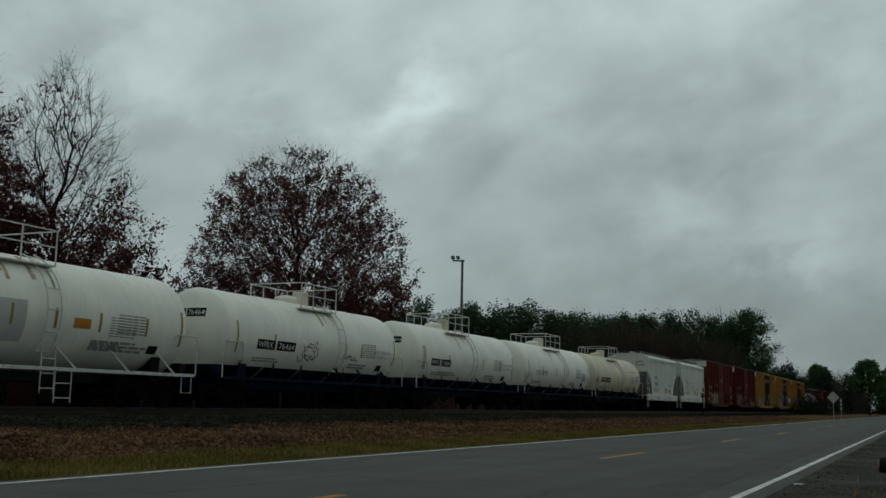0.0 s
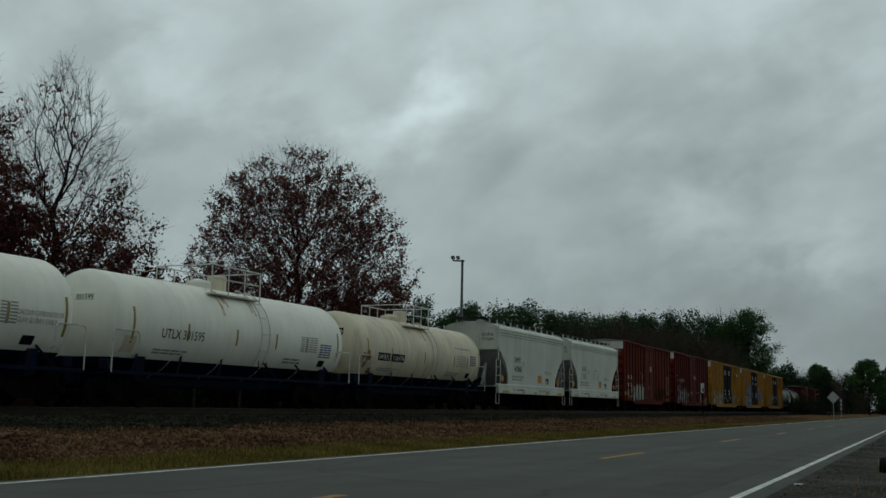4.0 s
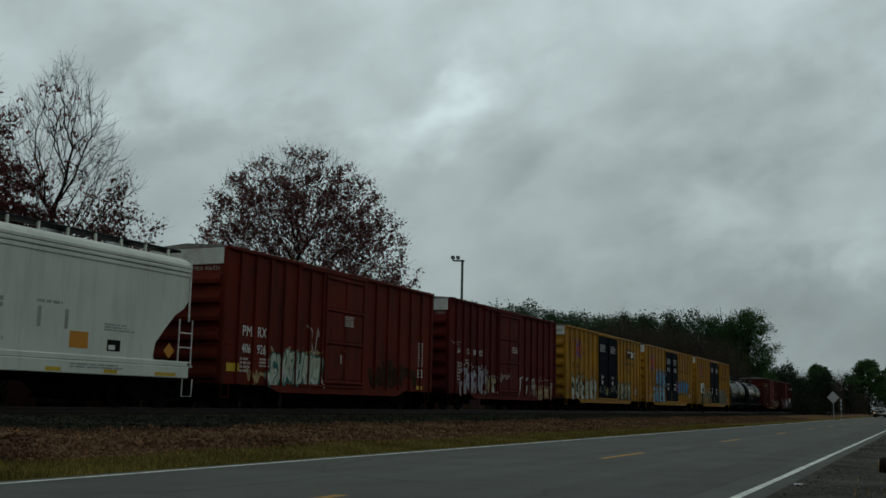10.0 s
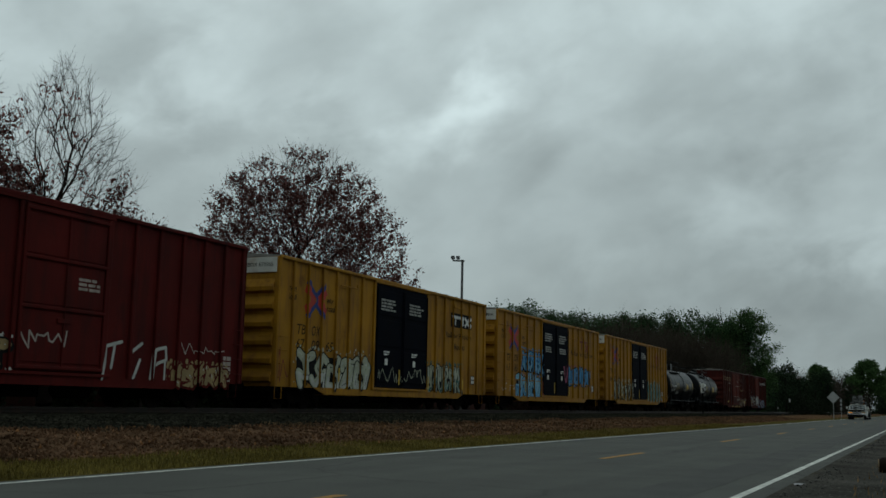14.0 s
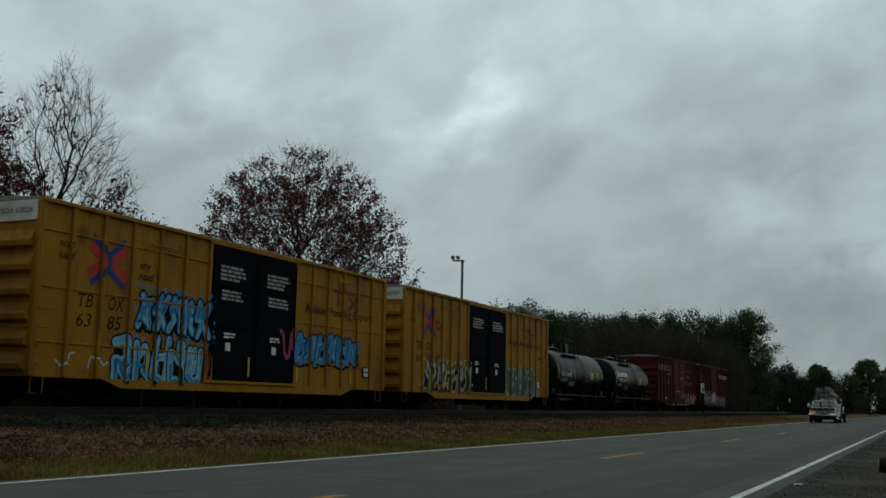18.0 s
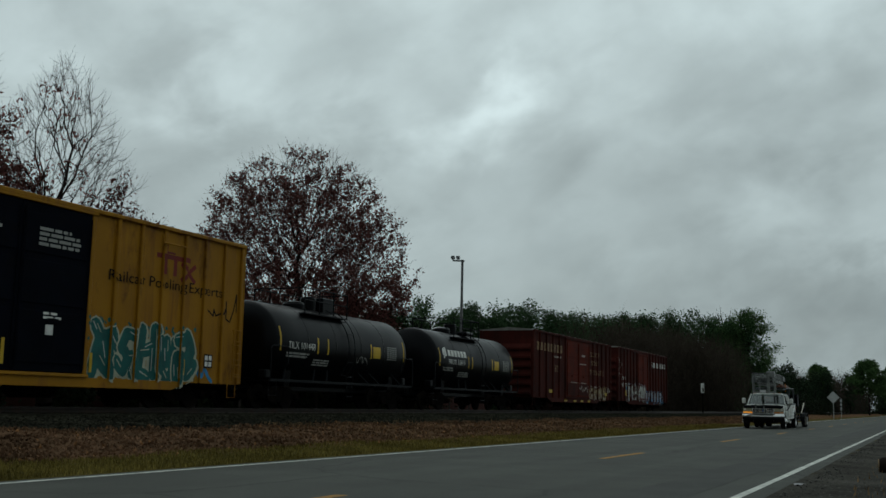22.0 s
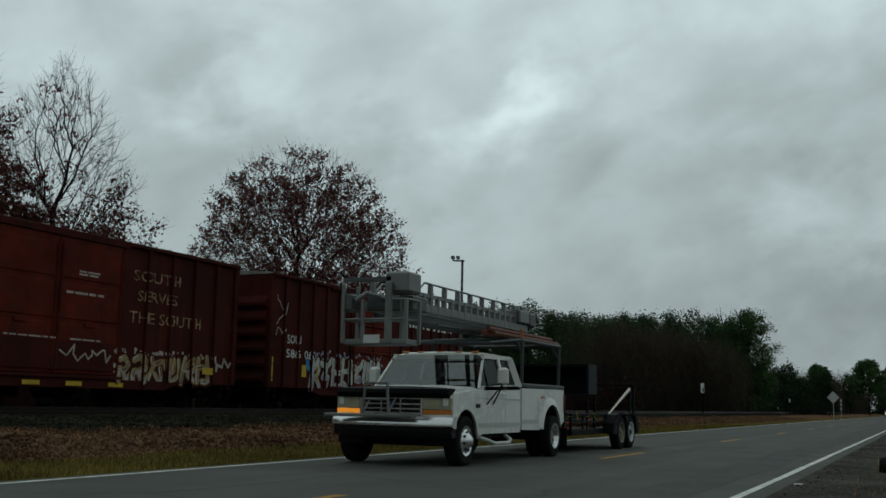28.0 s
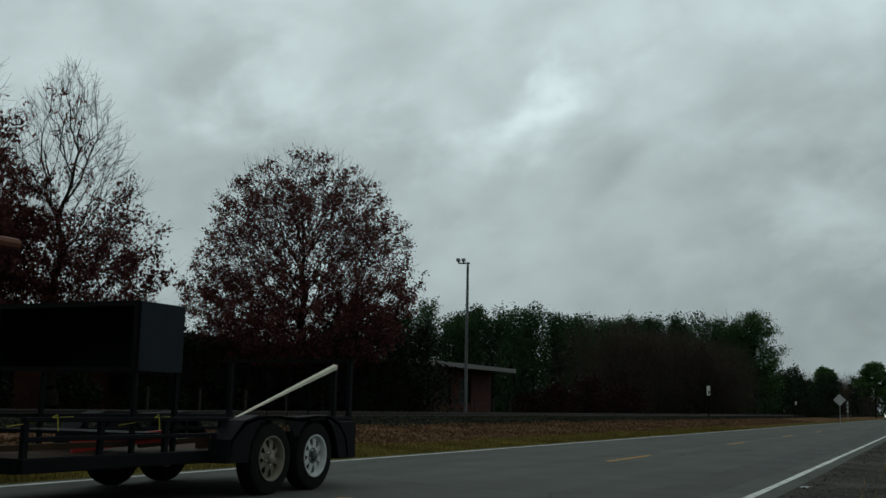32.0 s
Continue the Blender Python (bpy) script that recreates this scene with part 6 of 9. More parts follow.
    on_side("stencil_block", bars(rnd, 3.6, 5.4, 3.0, 3.15, 1) + bars(rnd, 8.8, 9.6, 3.3, 3.45, 2) + bars(rnd, 8.4, 9.9, 2.8, 2.9, 1), M["faint_ink"], car, side)
    on_side("door_patch", patch(6.0, 10.2, 0.95, 1.65, 1), M["red_c"], car, side, 0.03)
    on_side("door_patch_edge", bars(rnd, 6.5, 8.2, 1.66, 1.72, 1) + bars(rnd, 8.6, 9.9, 1.66, 1.72, 1), M["faint_ink"], car, side, 0.035)
    graffiti(rnd, car, side, (10.4, 14.4, 0.62, 1.5), 5, M["spray_tan"], M["red_c"], M["faint_ink"], 0.1, 0.26)
    on_side("scrawled_tag", scrawl(rnd, 8.3, 10.1, 1.1, 1.6, 0.05) + scrawl(rnd, 14.6, 15.4, 0.9, 1.6, 0.08), M["faint_ink"], car, side, 0.04)
    on_side("reflective_strip", [q for y in (2.6, 5.4, 7.2, 8.6, 10.1) for q in patch(y, y + 0.55, 0.55 if y > 3 else 1.02, 0.66 if y > 3 else 1.2, 1)] + patch(14.0, 14.5, 1.0, 1.2, 1), M["gold"], car, [(-1, 20, 1.605)])
    car, side, rnd = boxcar(241.0, 15.3, 0.72, 4.45, M["red_c"], "brown-red ribbed boxcar, last of the train, with white graffiti", (5.4, 8.6, 1), M["red_d"], (6, 7), 52, None)
    on_side("reporting_mark", words("SOU", 1.1, 2.2, 0.29, 0.75) + words("586", 1.05, 1.72, 0.29, 0.8) + words("06", 2.2, 1.72, 0.29, 0.5), M["white"], car, side)
    on_side("railway_name_blocks", [q for i in range(8) for q in patch(10.3 + i * 0.56, 10.62 + i * 0.56, 3.4, 3.8, 1)], M["white"], car, side)
    on_side("scrawled_tag", scrawl(rnd, 0.35, 0.95, 2.4, 3.0, 0.04) + scrawl(rnd, 0.4, 0.9, 2.8, 3.6, 0.04) + scrawl(rnd, 0.35, 0.85, 3.2, 3.8, 0.035), M["faint_ink"], car, side)
    graffiti(rnd, car, side, (2.6, 7.6, 0.66, 1.95), 6, M["spray_white"], M["red_c"], M["spray_grey"], 0.15, 0.28)
    graffiti(rnd, car, side, (7.8, 13.5, 0.55, 1.5), 6, M["spray_grey"], M["black"], M["spray_blue"], 0.15, 0.32)
    on_side("reflective_strip", strip(0.15, 0.9, 1.7, 0.09) + strip(3.0, 0.9, 1.5, 0.09) + patch(2.0, 2.3, 1.1, 1.5, 1), M["gold"], car, side, 0.05)
    on_side("sprayed_haze", scrawl(rnd, 2.4, 3.2, 0.8, 1.7, 0.2), M["spray_blue"], car, side, 0.003)
    part("end_of_train_device", Shape().box(-0.15, 0.2, 15.5, 15.75, 1.0, 1.5, 0.03).path([(0.0, 15.6, 1.5), (0.0, 15.6, 1.9)], 0.015, 5), M["gold"], car, "yellow end-of-train marker box")


build_tanks()
hopper_car(80.7, 10.5, "SHPX", "433060", 11)
hopper_car(92.7, 10.65, "SHQX", "1262", 12)
build_boxcars()

# ---- trees ----
BARK = material("dark_oak_bark", (0.016, 0.012, 0.01), 0.9, vary=0.3, scale=6, bump=0.5, grain=30, spec=0.05)
BARK_PALE = material("grey_twig_bark", (0.035, 0.028, 0.024), 0.9, vary=0.3, scale=6, bump=0.3, grain=30)
OAK_LEAF = material("withered_oak_leaf", (0.11, 0.043, 0.037), 0.8, vary=0.3, scale=0.8, island=0.5, bump=0.0, spec=0.08)
PINE = material("pine_needles", (0.058, 0.108, 0.038), 0.8, vary=0.3, scale=0.5, island=0.45, bump=0.0, spec=0.06)
PINE_FAR = material("distant_pine_needles", (0.038, 0.072, 0.031), 0.85, vary=0.3, scale=0.2, island=0.45, bump=0.0, spec=0.06)
BRUSH = material("bare_winter_brush", (0.05, 0.04, 0.03), 0.9, vary=0.3, scale=0.3, island=0.5, bump=0.0, spec=0.06)
# darker copy of the far pine colour, with shade put into it
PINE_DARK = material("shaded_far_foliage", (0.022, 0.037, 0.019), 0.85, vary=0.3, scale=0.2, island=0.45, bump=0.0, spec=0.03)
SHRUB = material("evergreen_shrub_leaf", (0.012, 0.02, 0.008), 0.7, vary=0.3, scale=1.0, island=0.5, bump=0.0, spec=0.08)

for leaf in (OAK_LEAF, PINE, PINE_FAR, BRUSH):
    leafy(leaf, 0.4)


class Wood:
    """Limbs of a tree as tapered tubes, gathered in one mesh, and the tips from which leaves hang."""

    def __init__(self, seed):
        self.r = random.Random(seed)
        self.v, self.f, self.tips = [], [], []
        self.room = None        # (centre's height, half width, half height) of the crown

    def tube(self, pts, radii, n=5):
        base = len(self.v)
        for i, p in enumerate(pts):
            d = (pts[min(i + 1, len(pts) - 1)] - pts[max(i - 1, 0)])
            d = d.normalized() if d.length > 1e-6 else Vector((0, 0, 1))
            s = d.cross(Vector((0.31, 0.95, 0.05))).normalized()
            u = d.cross(s)
            for k in range(n):
                a = 2 * math.pi * k / n
                self.v.append(tuple(p + (s * math.cos(a) + u * math.sin(a)) * radii[i]))
        for i in range(len(pts) - 1):
            for k in range(n):
                l = (k + 1) % n
                self.f.append((base + i * n + k, base + i * n + l, base + (i + 1) * n + l, base + (i + 1) * n + k))

    def grow(self, p, d, length, radius, level, levels, spread, lift, kids):
        r = self.r
        steps = 4 if level < 2 else 3
        pts, q, dd = [p.copy()], p.copy(), d.normalized()
        for i in range(steps):
            dd = (dd + Vector((r.uniform(-1, 1), r.uniform(-1, 1), r.uniform(-0.6, 0.8) + lift)) * 0.13).normalized()
            if self.room:
                c, a, b = self.room
                n = q + dd * (length / steps)
                k = (n.x / a) ** 2 + (n.y / a) ** 2 + ((n.z - c) / b) ** 2
                u = Vector((n.x / a, n.y / a, (n.z - c) / b)).normalized()
                if k > 0.95 + 0.5 * noise.noise(u * 2.3 + Vector((a, b, c))):
                    # near the crown's edge a limb turns up and stops short
                    dd = (dd * 0.5 + Vector((-q.x / a * 0.3, -q.y / a * 0.3, 0.6 if q.z > c else 0.25))).normalized()
                    length *= 0.45 * r.uniform(0.5, 1.3)
            q = q + dd * (length / steps)
            pts.append(q.copy())
        end = 0.45 if level < levels else 0.25
        self.tube(pts, [radius * (1 - (1 - end) * i / steps) for i in range(steps + 1)], 7 if level == 0 else 5 if level < 3 else 3)
        if level >= levels - 1:
            self.tips.append((pts[-1], level))
            self.tips.append((pts[-2], level))
        if level >= levels:
            return
        for k in range(kids[level]):
            t = r.uniform(0.3, 1.0) if k else 1.0
            i = min(int(t * steps), steps - 1)
            at = pts[i].lerp(pts[i + 1], t * steps - i)
            out = Vector((r.uniform(-1, 1), r.uniform(-1, 1), r.uniform(-0.25, 0.75)))
            nd = (dd * (1 - spread) + out.normalized() * spread * (1.0 if k else 0.4)).normalized()
            self.grow(at, nd, length * r.uniform(0.55, 0.8), radius * (0.42 + 0.2 * (k == 0)), level + 1, levels, spread, lift, kids)


def leaf_quads(points, per, size, reach, seed, droop=0.3):
    """Small folded leaves in loose handfuls round given points."""
    r = np.random.default_rng(seed)
    P = np.repeat(np.asarray(points), per, axis=0)
    n = len(P)
    P = P + r.normal(0, reach, (n, 3))
    a = r.normal(0, 1, (n, 3))
    a /= np.linalg.norm(a, axis=1)[:, None]
    b = np.cross(a, r.normal(0, 1, (n, 3)))
    b /= np.linalg.norm(b, axis=1)[:, None]
    S = r.uniform(size[0], size[1], n)[:, None]
    c = np.cross(a, b) * S * 0.25
    V = np.stack([P - a * S, P + b * S * 0.5 + c, P + a * S, P - b * S * 0.5 + c], 1).reshape(-1, 3)
    F = (np.arange(n)[:, None, None] * 4 + np.array([(0, 1, 2), (0, 2, 3)])[None]).reshape(-1, 3)
    return V, F


def oak(x, y, h, crown, seed, label, thin=0.8, count=2300, leaf_per=11, leaf_size=(0.055, 0.12), wide_at=0.42, low=0.2, shape=2.0, fork=0.2, edge=0.3):
    """A broad oak that has kept part of its dead leaves. Its twigs fill a domed crown, widest at wide_at of its height,
    and each one joins the nearest limb by the shortest way to the trunk. thin: the share of the height over which leaves thin out."""
    r = np.random.default_rng(seed)
    root = thing("oak_tree", pose(x, y, bank(x) - 0.1), label, "tree", "roadside oaks")
    zc, zl = h * wide_at, h * low
    trunk = [Vector((0.12 * math.sin(k * 1.3 + seed), 0.1 * math.cos(k * 1.7), h * 0.6 * k / 14)) for k in range(15)]
    P = [tuple(q) for q in trunk]
    while len(P) < count:
        a, u = r.uniform(0, 2 * math.pi), r.random()
        z = zl + (h - zl) * u
        if z > zc:
            k = (z - zc) / (h - zc)
            R = crown * max(0.0, 1 - k ** shape) ** (1 / shape)
        else:
            R = crown * (1 - 0.35 * ((zc - z) / (zc - zl)) ** 2)
        d = Vector((math.cos(a), math.sin(a), (z - zc) / h * 2))
        R *= 1 + edge * noise.noise(d * 1.9 + Vector((seed, 0, 0))) + 0.5 * edge * noise.noise(d * 5 + Vector((0, seed, 0)))
        q = R * r.random() ** 0.42
        if r.random() < (R / crown) + 0.1:
            P.append((q * math.cos(a), q * math.sin(a), z + r.normal(0, 0.12)))
    P = np.array(P)
    n, n0 = len(P), len(trunk)
    up, path = np.full(n, -1), np.zeros(n)
    best, via = np.full(n, 1e9), np.full(n, 0)
    done = np.zeros(n, bool)

    def join(i):
        done[i] = True
        d = np.linalg.norm(P - P[i], axis=1)
        # a limb rises from its fork rather than falls
        cost = d + 0.75 * path[i] + 0.8 * np.maximum(0, P[i, 2] - P[:, 2])
        m = cost < best
        best[m], via[m] = cost[m], i

    for k in range(n0):
        up[k], path[k] = k - 1, P[k, 2] * 0.8
        if P[k, 2] > h * fork * 0.8 or k == n0 - 1:
            join(k)
        done[k] = True
    order = list(range(n0))
    for _ in range(n - n0):
        i = int(np.argmin(np.where(done, 1e9, best)))
        up[i] = via[i]
        path[i] = path[via[i]] + np.linalg.norm(P[i] - P[via[i]])
        order.append(i)
        join(i)
    # limbs thicken towards the root by what they carry
    load = np.zeros(n)
    for i in reversed(order):
        load[i] = max(load[i], 0.0075 ** 2.1)
        if up[i] >= 0:
            load[up[i]] += load[i]
    rad = load ** (1 / 2.1)
    rad[:n0] = np.maximum(rad[:n0], [h * (0.024 - 0.0235 * k / n0) for k in range(n0)])
    w = Wood(seed)
    for i in range(n):
        j = up[i]
        if j >= 0:
            a, b = Vector(P[j]), Vector(P[i])
            mid = a.lerp(b, 0.5) + Vector(r.normal(0, 0.05, 3)) * (b - a).length
            ra = rad[i] if i >= n0 else rad[j]
            w.tube([a, mid, b], [min(ra * 1.15, rad[j]), ra * 1.05, rad[i]], 8 if rad[i] > 0.08 else 5 if rad[i] > 0.02 else 3)
    # fine twigs
    for i in range(n0, n):
        out = Vector(P[i] - P[up[i]]).normalized()
        for k in range(2 if rad[i] < 0.02 else 1):
            d = (out * 0.7 + Vector((P[i, 0] / crown * 0.3, P[i, 1] / crown * 0.3, 0.35)) + Vector(r.normal(0, 0.4, 3))).normalized()
            q = Vector(P[i])
            l = r.uniform(0.25, 0.75)
            w.tube([q, q + d * l * 0.5, q + d * l + Vector((0, 0, 0.06))], [0.007, 0.005, 0.002], 3)
    part("trunk", raw_mesh("trunk", w.v, w.f, BARK, True), None, root, "bare dark trunk, limbs and fine twigs")
    tips = []
    for i in range(n0, n):
        if rad[i] > 0.05:
            continue
        p = Vector(P[i])
        gap = 0.8 * noise.noise(p * 0.6 + Vector((seed, 0, 0))) + 0.9 * noise.noise(p * 1.6)
        k = p.z / h
        hold = 1 - smooth_step(thin - 0.35, thin + 0.12, k)
        if gap > 0.3 - 1.15 * hold + 0.25 * (k - 0.4) and r.random() < 0.3 + hold:
            tips.append(tuple(P[i]))
            if k < 0.52:
                tips.append(tuple(P[i]))
    V, F = leaf_quads(tips, leaf_per, leaf_size, 0.15, seed)
    part("crown", raw_mesh("crown", V, F, OAK_LEAF), None, root, "withered red-brown leaves, thin at the top")
    return root


def bare_tree(x, y, h, seed, label, spread=0.4, mat=None, stems=5, levels=4):
    w = Wood(seed)
    root = thing("bare_tree", pose(x, y, bank(x) - 0.1), label, "tree", "bare trees by the track")
    w.tube([Vector((0, 0, 0)), Vector((0, 0.1, h * 0.4)), Vector((0.1, 0, h * 0.8))], [h * 0.013, h * 0.009, h * 0.003], 6)
    for k in range(stems * 3):
        a, u = 2.4 * k, k / (stems * 3)
        w.grow(Vector((0.05, 0.05, h * (0.3 + 0.48 * u))), Vector((math.cos(a) * (1 - 0.6 * u), math.sin(a) * (1 - 0.6 * u), 0.9)), h * (0.2 - 0.08 * u), h * 0.0045, 2, levels, spread, 0.2, (0, 0, 4, 3, 0))
    part("trunk", raw_mesh("trunk", w.v, w.f, mat or BARK_PALE, True), None, root)
    return root


def pine(x, y, h, wide, seed, label, low=0.35, mat=None, clumps=70, needle=(0.11, 0.27)):
    """A tall pine: bare lower trunk, layered uneven boughs of needle clumps with gaps."""
    r = random.Random(seed)
    root = thing("pine_tree", pose(x, y, bank(x) - 0.1), label, "tree", "pines beyond the track")
    w = Wood(seed)
    top = Vector((r.uniform(-0.3, 0.3), r.uniform(-0.3, 0.3), h))
    w.tube([Vector((0, 0, 0)), top * 0.5, top], [h * 0.014, h * 0.01, h * 0.002], 7)
    pts = []
    for k in range(clumps):
        t = low + (1 - low) * (k + r.random()) / clumps
        a = r.uniform(0, 2 * math.pi)
        prof = math.sin(min(1, (1 - t) / (1 - low) * 1.15 + 0.12) * math.pi * 0.62) ** 0.8
        R = wide * prof * r.uniform(0.45, 1.05)
        p, q = top * t, Vector((math.cos(a) * R, math.sin(a) * R, h * t + R * r.uniform(-0.05, 0.25)))
        w.tube([p, p.lerp(q, 0.6), q], [h * 0.003, h * 0.002, h * 0.001], 3)
        for i in range(3):
            pts.append(tuple(p.lerp(q, 0.55 + 0.23 * i) + Vector((r.gauss(0, 0.15), r.gauss(0, 0.15), r.gauss(0.05, 0.1)))))
    part("trunk", raw_mesh("trunk", w.v, w.f, BARK, True), None, root)
    V, F = leaf_quads(pts, 64, needle, wide * 0.085, seed)
    part("crown", raw_mesh("crown", V, F, mat or PINE), None, root, "dark green needles")
    return root


def far_wood(name, seed, line, count, heights, kind, mat, label, per=90):
    """A stand of far trees as one mass. line: the two ends (x, y) of its middle, and its depth."""
    r = random.Random(seed)
    (xa, ya), (xb, yb), deep = line
    pts, w = [], Wood(seed)
    for i in range(count):
        t = (i + r.random()) / count
        x, y = xa + (xb - xa) * t + r.uniform(-deep, deep), ya + (yb - ya) * t + r.uniform(-deep, deep)
        h = r.uniform(*heights)
        w.tube([Vector((x, y, 0)), Vector((x, y, h * 0.7))], [0.17, 0.06], 4)
        if kind == "pine":
            for k in range(per):
                z = h * r.uniform(0.03, 1.0)
                R = h * 0.17 * (0.35 + 0.65 * math.sin(min(1, (1 - z / h) * 1.3 + 0.12) * math.pi * 0.6)) * math.sqrt(r.random())
                a = r.uniform(0, 6.283)
                pts.append((x + R * math.cos(a), y + R * math.sin(a), z))
        elif kind == "brush":
            for k in range(per):
                a, u = r.uniform(0, 6.283), r.random()
                R = h * 0.42 * math.sqrt(r.random()) * (0.35 + 0.65 * math.sin(u * 2.6 + 0.4))
                pts.append((x + R * math.cos(a), y + R * math.sin(a), h * u))
        else:
            for k in range(9):
                a = r.uniform(0, 6.283)
                w.grow(Vector((x, y, h * r.uniform(0.4, 0.75))), Vector((0.6 * math.cos(a), 0.4 * math.sin(a), 1)), h * 0.2, 0.035, 2, 4, 0.4, 0.2, (0, 0, 4, 4, 0))
    ob = new(name, raw_mesh(name, w.v, w.f, BARK_PALE if kind != "pine" else BARK, True))
    tagged(ob, label, kind="stuff")
    if pts:
        V, F = leaf_quads(pts, 20 if name == "pine_woods" else 9, (0.1, 0.27) if name == "pine_woods" else (0.18, 0.4), 0.42, seed)
        if kind == "brush":
            # thin upright twigs in place of leaves
            n = len(pts)
            rr = np.random.default_rng(seed)
            P = np.repeat(np.asarray(pts), 8, axis=0) + rr.normal(0, 0.7, (n * 8, 3))
            d = rr.normal(0, 0.6, (n * 8, 3)) + np.array([0, 0, 0.7])
            S = rr.uniform(0.6, 1.6, (n * 8, 1))
            q = rr.normal(0, 1, (n * 8, 3))
            q /= np.linalg.norm(q, axis=1)[:, None]
            V = np.stack([P - q * 0.03, P + q * 0.03, P + d * S], 1).reshape(-1, 3)
            F = np.arange(n * 24).reshape(-1, 3)
        tagged(new(name + "_foliage", raw_mesh(name + "_foliage", V, F, mat)), label, kind="stuff")


def at_angle(deg, dist):
    """A place on the ground, by its angle to the left of the road's direction and its distance from the eye."""
    return -dist * math.sin(radians(deg)), dist * math.cos(radians(deg))


def build_trees():
    x, y = at_angle(32.6, 57)
    oak(x, y, 14.5, 6.15, 7, "broad oak holding withered red-brown leaves behind the track", 1.02, 3200, 15, (0.052, 0.112), edge=0.2)
    x, y = at_angle(45.3, 42)
    oak(x, y, 13.6, 3.7, 19, "tall oak with bare upper limbs and withered leaves below", 0.67, 1600, 13, (0.05, 0.11), 0.4, 0.2, 1.45, edge=0.34)
    x, y = at_angle(52.0, 40)
    oak(x, y, 15.2, 4.2, 23, "oak with dense withered red-brown leaves", 0.72, 1900, 17, (0.06, 0.13), 0.42, 0.2, 1.5)
    x, y = at_angle(8.35, 182)
    pine(x, y, 16.6, 5.6, 5, "tall dark green pine beside the track", 0.2, None, 90, (0.09, 0.22))
    x, y = at_angle(9.3, 184)
    pine(x, y, 14.5, 4.2, 6, "dark green pine beside the track", 0.15, None, 80)
    x, y = at_angle(9.5, 192)
    bare_tree(x, y, 19.0, 8, "tall leafless tree beside the pines", 0.3, None, 5)
    x, y = at_angle(4.95, 300)
    pine(x, y, 12.6, 3.6, 10, "distant dark round-topped pine tree", 0.5, None, 55, (0.14, 0.32))
    x, y = at_angle(2.55, 262)
    pine(x, y, 12.0, 4.2, 11, "pine beside the far road", 0.42, None, 60, (0.14, 0.32))
    x, y = at_angle(1.2, 290)
    pine(x, y, 12.0, 4.4, 12, "pine beside the far road", 0.3, None, 70, (0.18, 0.4))
    x, y = at_angle(3.5, 330)
    bare_tree(x, y, 13, 14, "distant leafless tree by the road", 0.4)
    a, b = at_angle(27.2, 165), at_angle(9.5, 190)
    far_wood("pine_woods", 31, (a, b, 9), 125, (13.8, 17.0), "pine", PINE_FAR, "dense dark pine woods beyond the track", 120)
    a, b = at_angle(15.5, 178), at_angle(10.5, 196)
    far_wood("bare_treetops", 33, (a, b, 6), 12, (14.0, 16.4), "bare", BRUSH, "bare treetops standing over the pines")
    a, b = at_angle(16.8, 132), at_angle(10.2, 160)
    far_wood("winter_brush", 35, (a, b, 5), 56, (7.5, 11.0), "brush", BRUSH, "grey-brown leafless thicket in front of the pines", 190)
    a, b = at_angle(7.4, 330), at_angle(-6, 420)
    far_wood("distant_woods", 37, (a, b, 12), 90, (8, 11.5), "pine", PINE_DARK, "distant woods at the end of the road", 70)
    a, b = at_angle(12, 260), at_angle(3, 330)
    far_wood("distant_brush", 39, (a, b, 10), 60, (8, 11), "brush", BRUSH, "distant leafless thicket", 150)
    a, b = at_angle(10.5, 230), at_angle(4.5, 300)
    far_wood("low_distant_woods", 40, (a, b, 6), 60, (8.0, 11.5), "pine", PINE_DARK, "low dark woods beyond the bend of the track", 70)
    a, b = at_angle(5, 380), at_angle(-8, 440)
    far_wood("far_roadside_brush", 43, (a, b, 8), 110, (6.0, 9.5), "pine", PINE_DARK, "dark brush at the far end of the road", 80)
    # the sides that the camera never turns to
    a, b = at_angle(80, 140), at_angle(30, 210)
    far_wood("woods_behind_oaks", 41, (a, b, 14), 34, (9, 12), "pine", PINE_FAR, "woods behind the school", 60)


def shrub(x, y, h, wide, seed, label, mat, name="shrub", cat="shrub", z=None):
    r = random.Random(seed)
    root = thing(name, pose(x, y, (bank(x) if z is None else z) - 0.03), label, cat)
    w = Wood(seed)
    pts = []
    for k in range(60):
        a, u = r.uniform(0, 6.283), r.random()
        R = wide * math.sqrt(r.random()) * math.sin(0.5 + 2.3 * u)
        q = Vector((R * math.cos(a), R * math.sin(a), h * u))
        w.tube([Vector((0, 0, 0)), q * 0.5 + Vector((0, 0, 0.05)), q], [0.03, 0.02, 0.006], 3)
        pts.append(tuple(q))
    part("stem_tangle", raw_mesh("stem_tangle", w.v, w.f, BARK), None, root)
    V, F = leaf_quads(pts, 90 if h > 3 else 45, (0.06, 0.14), wide * 0.17, seed)
    part("foliage", raw_mesh("foliage", V, F, mat), None, root)


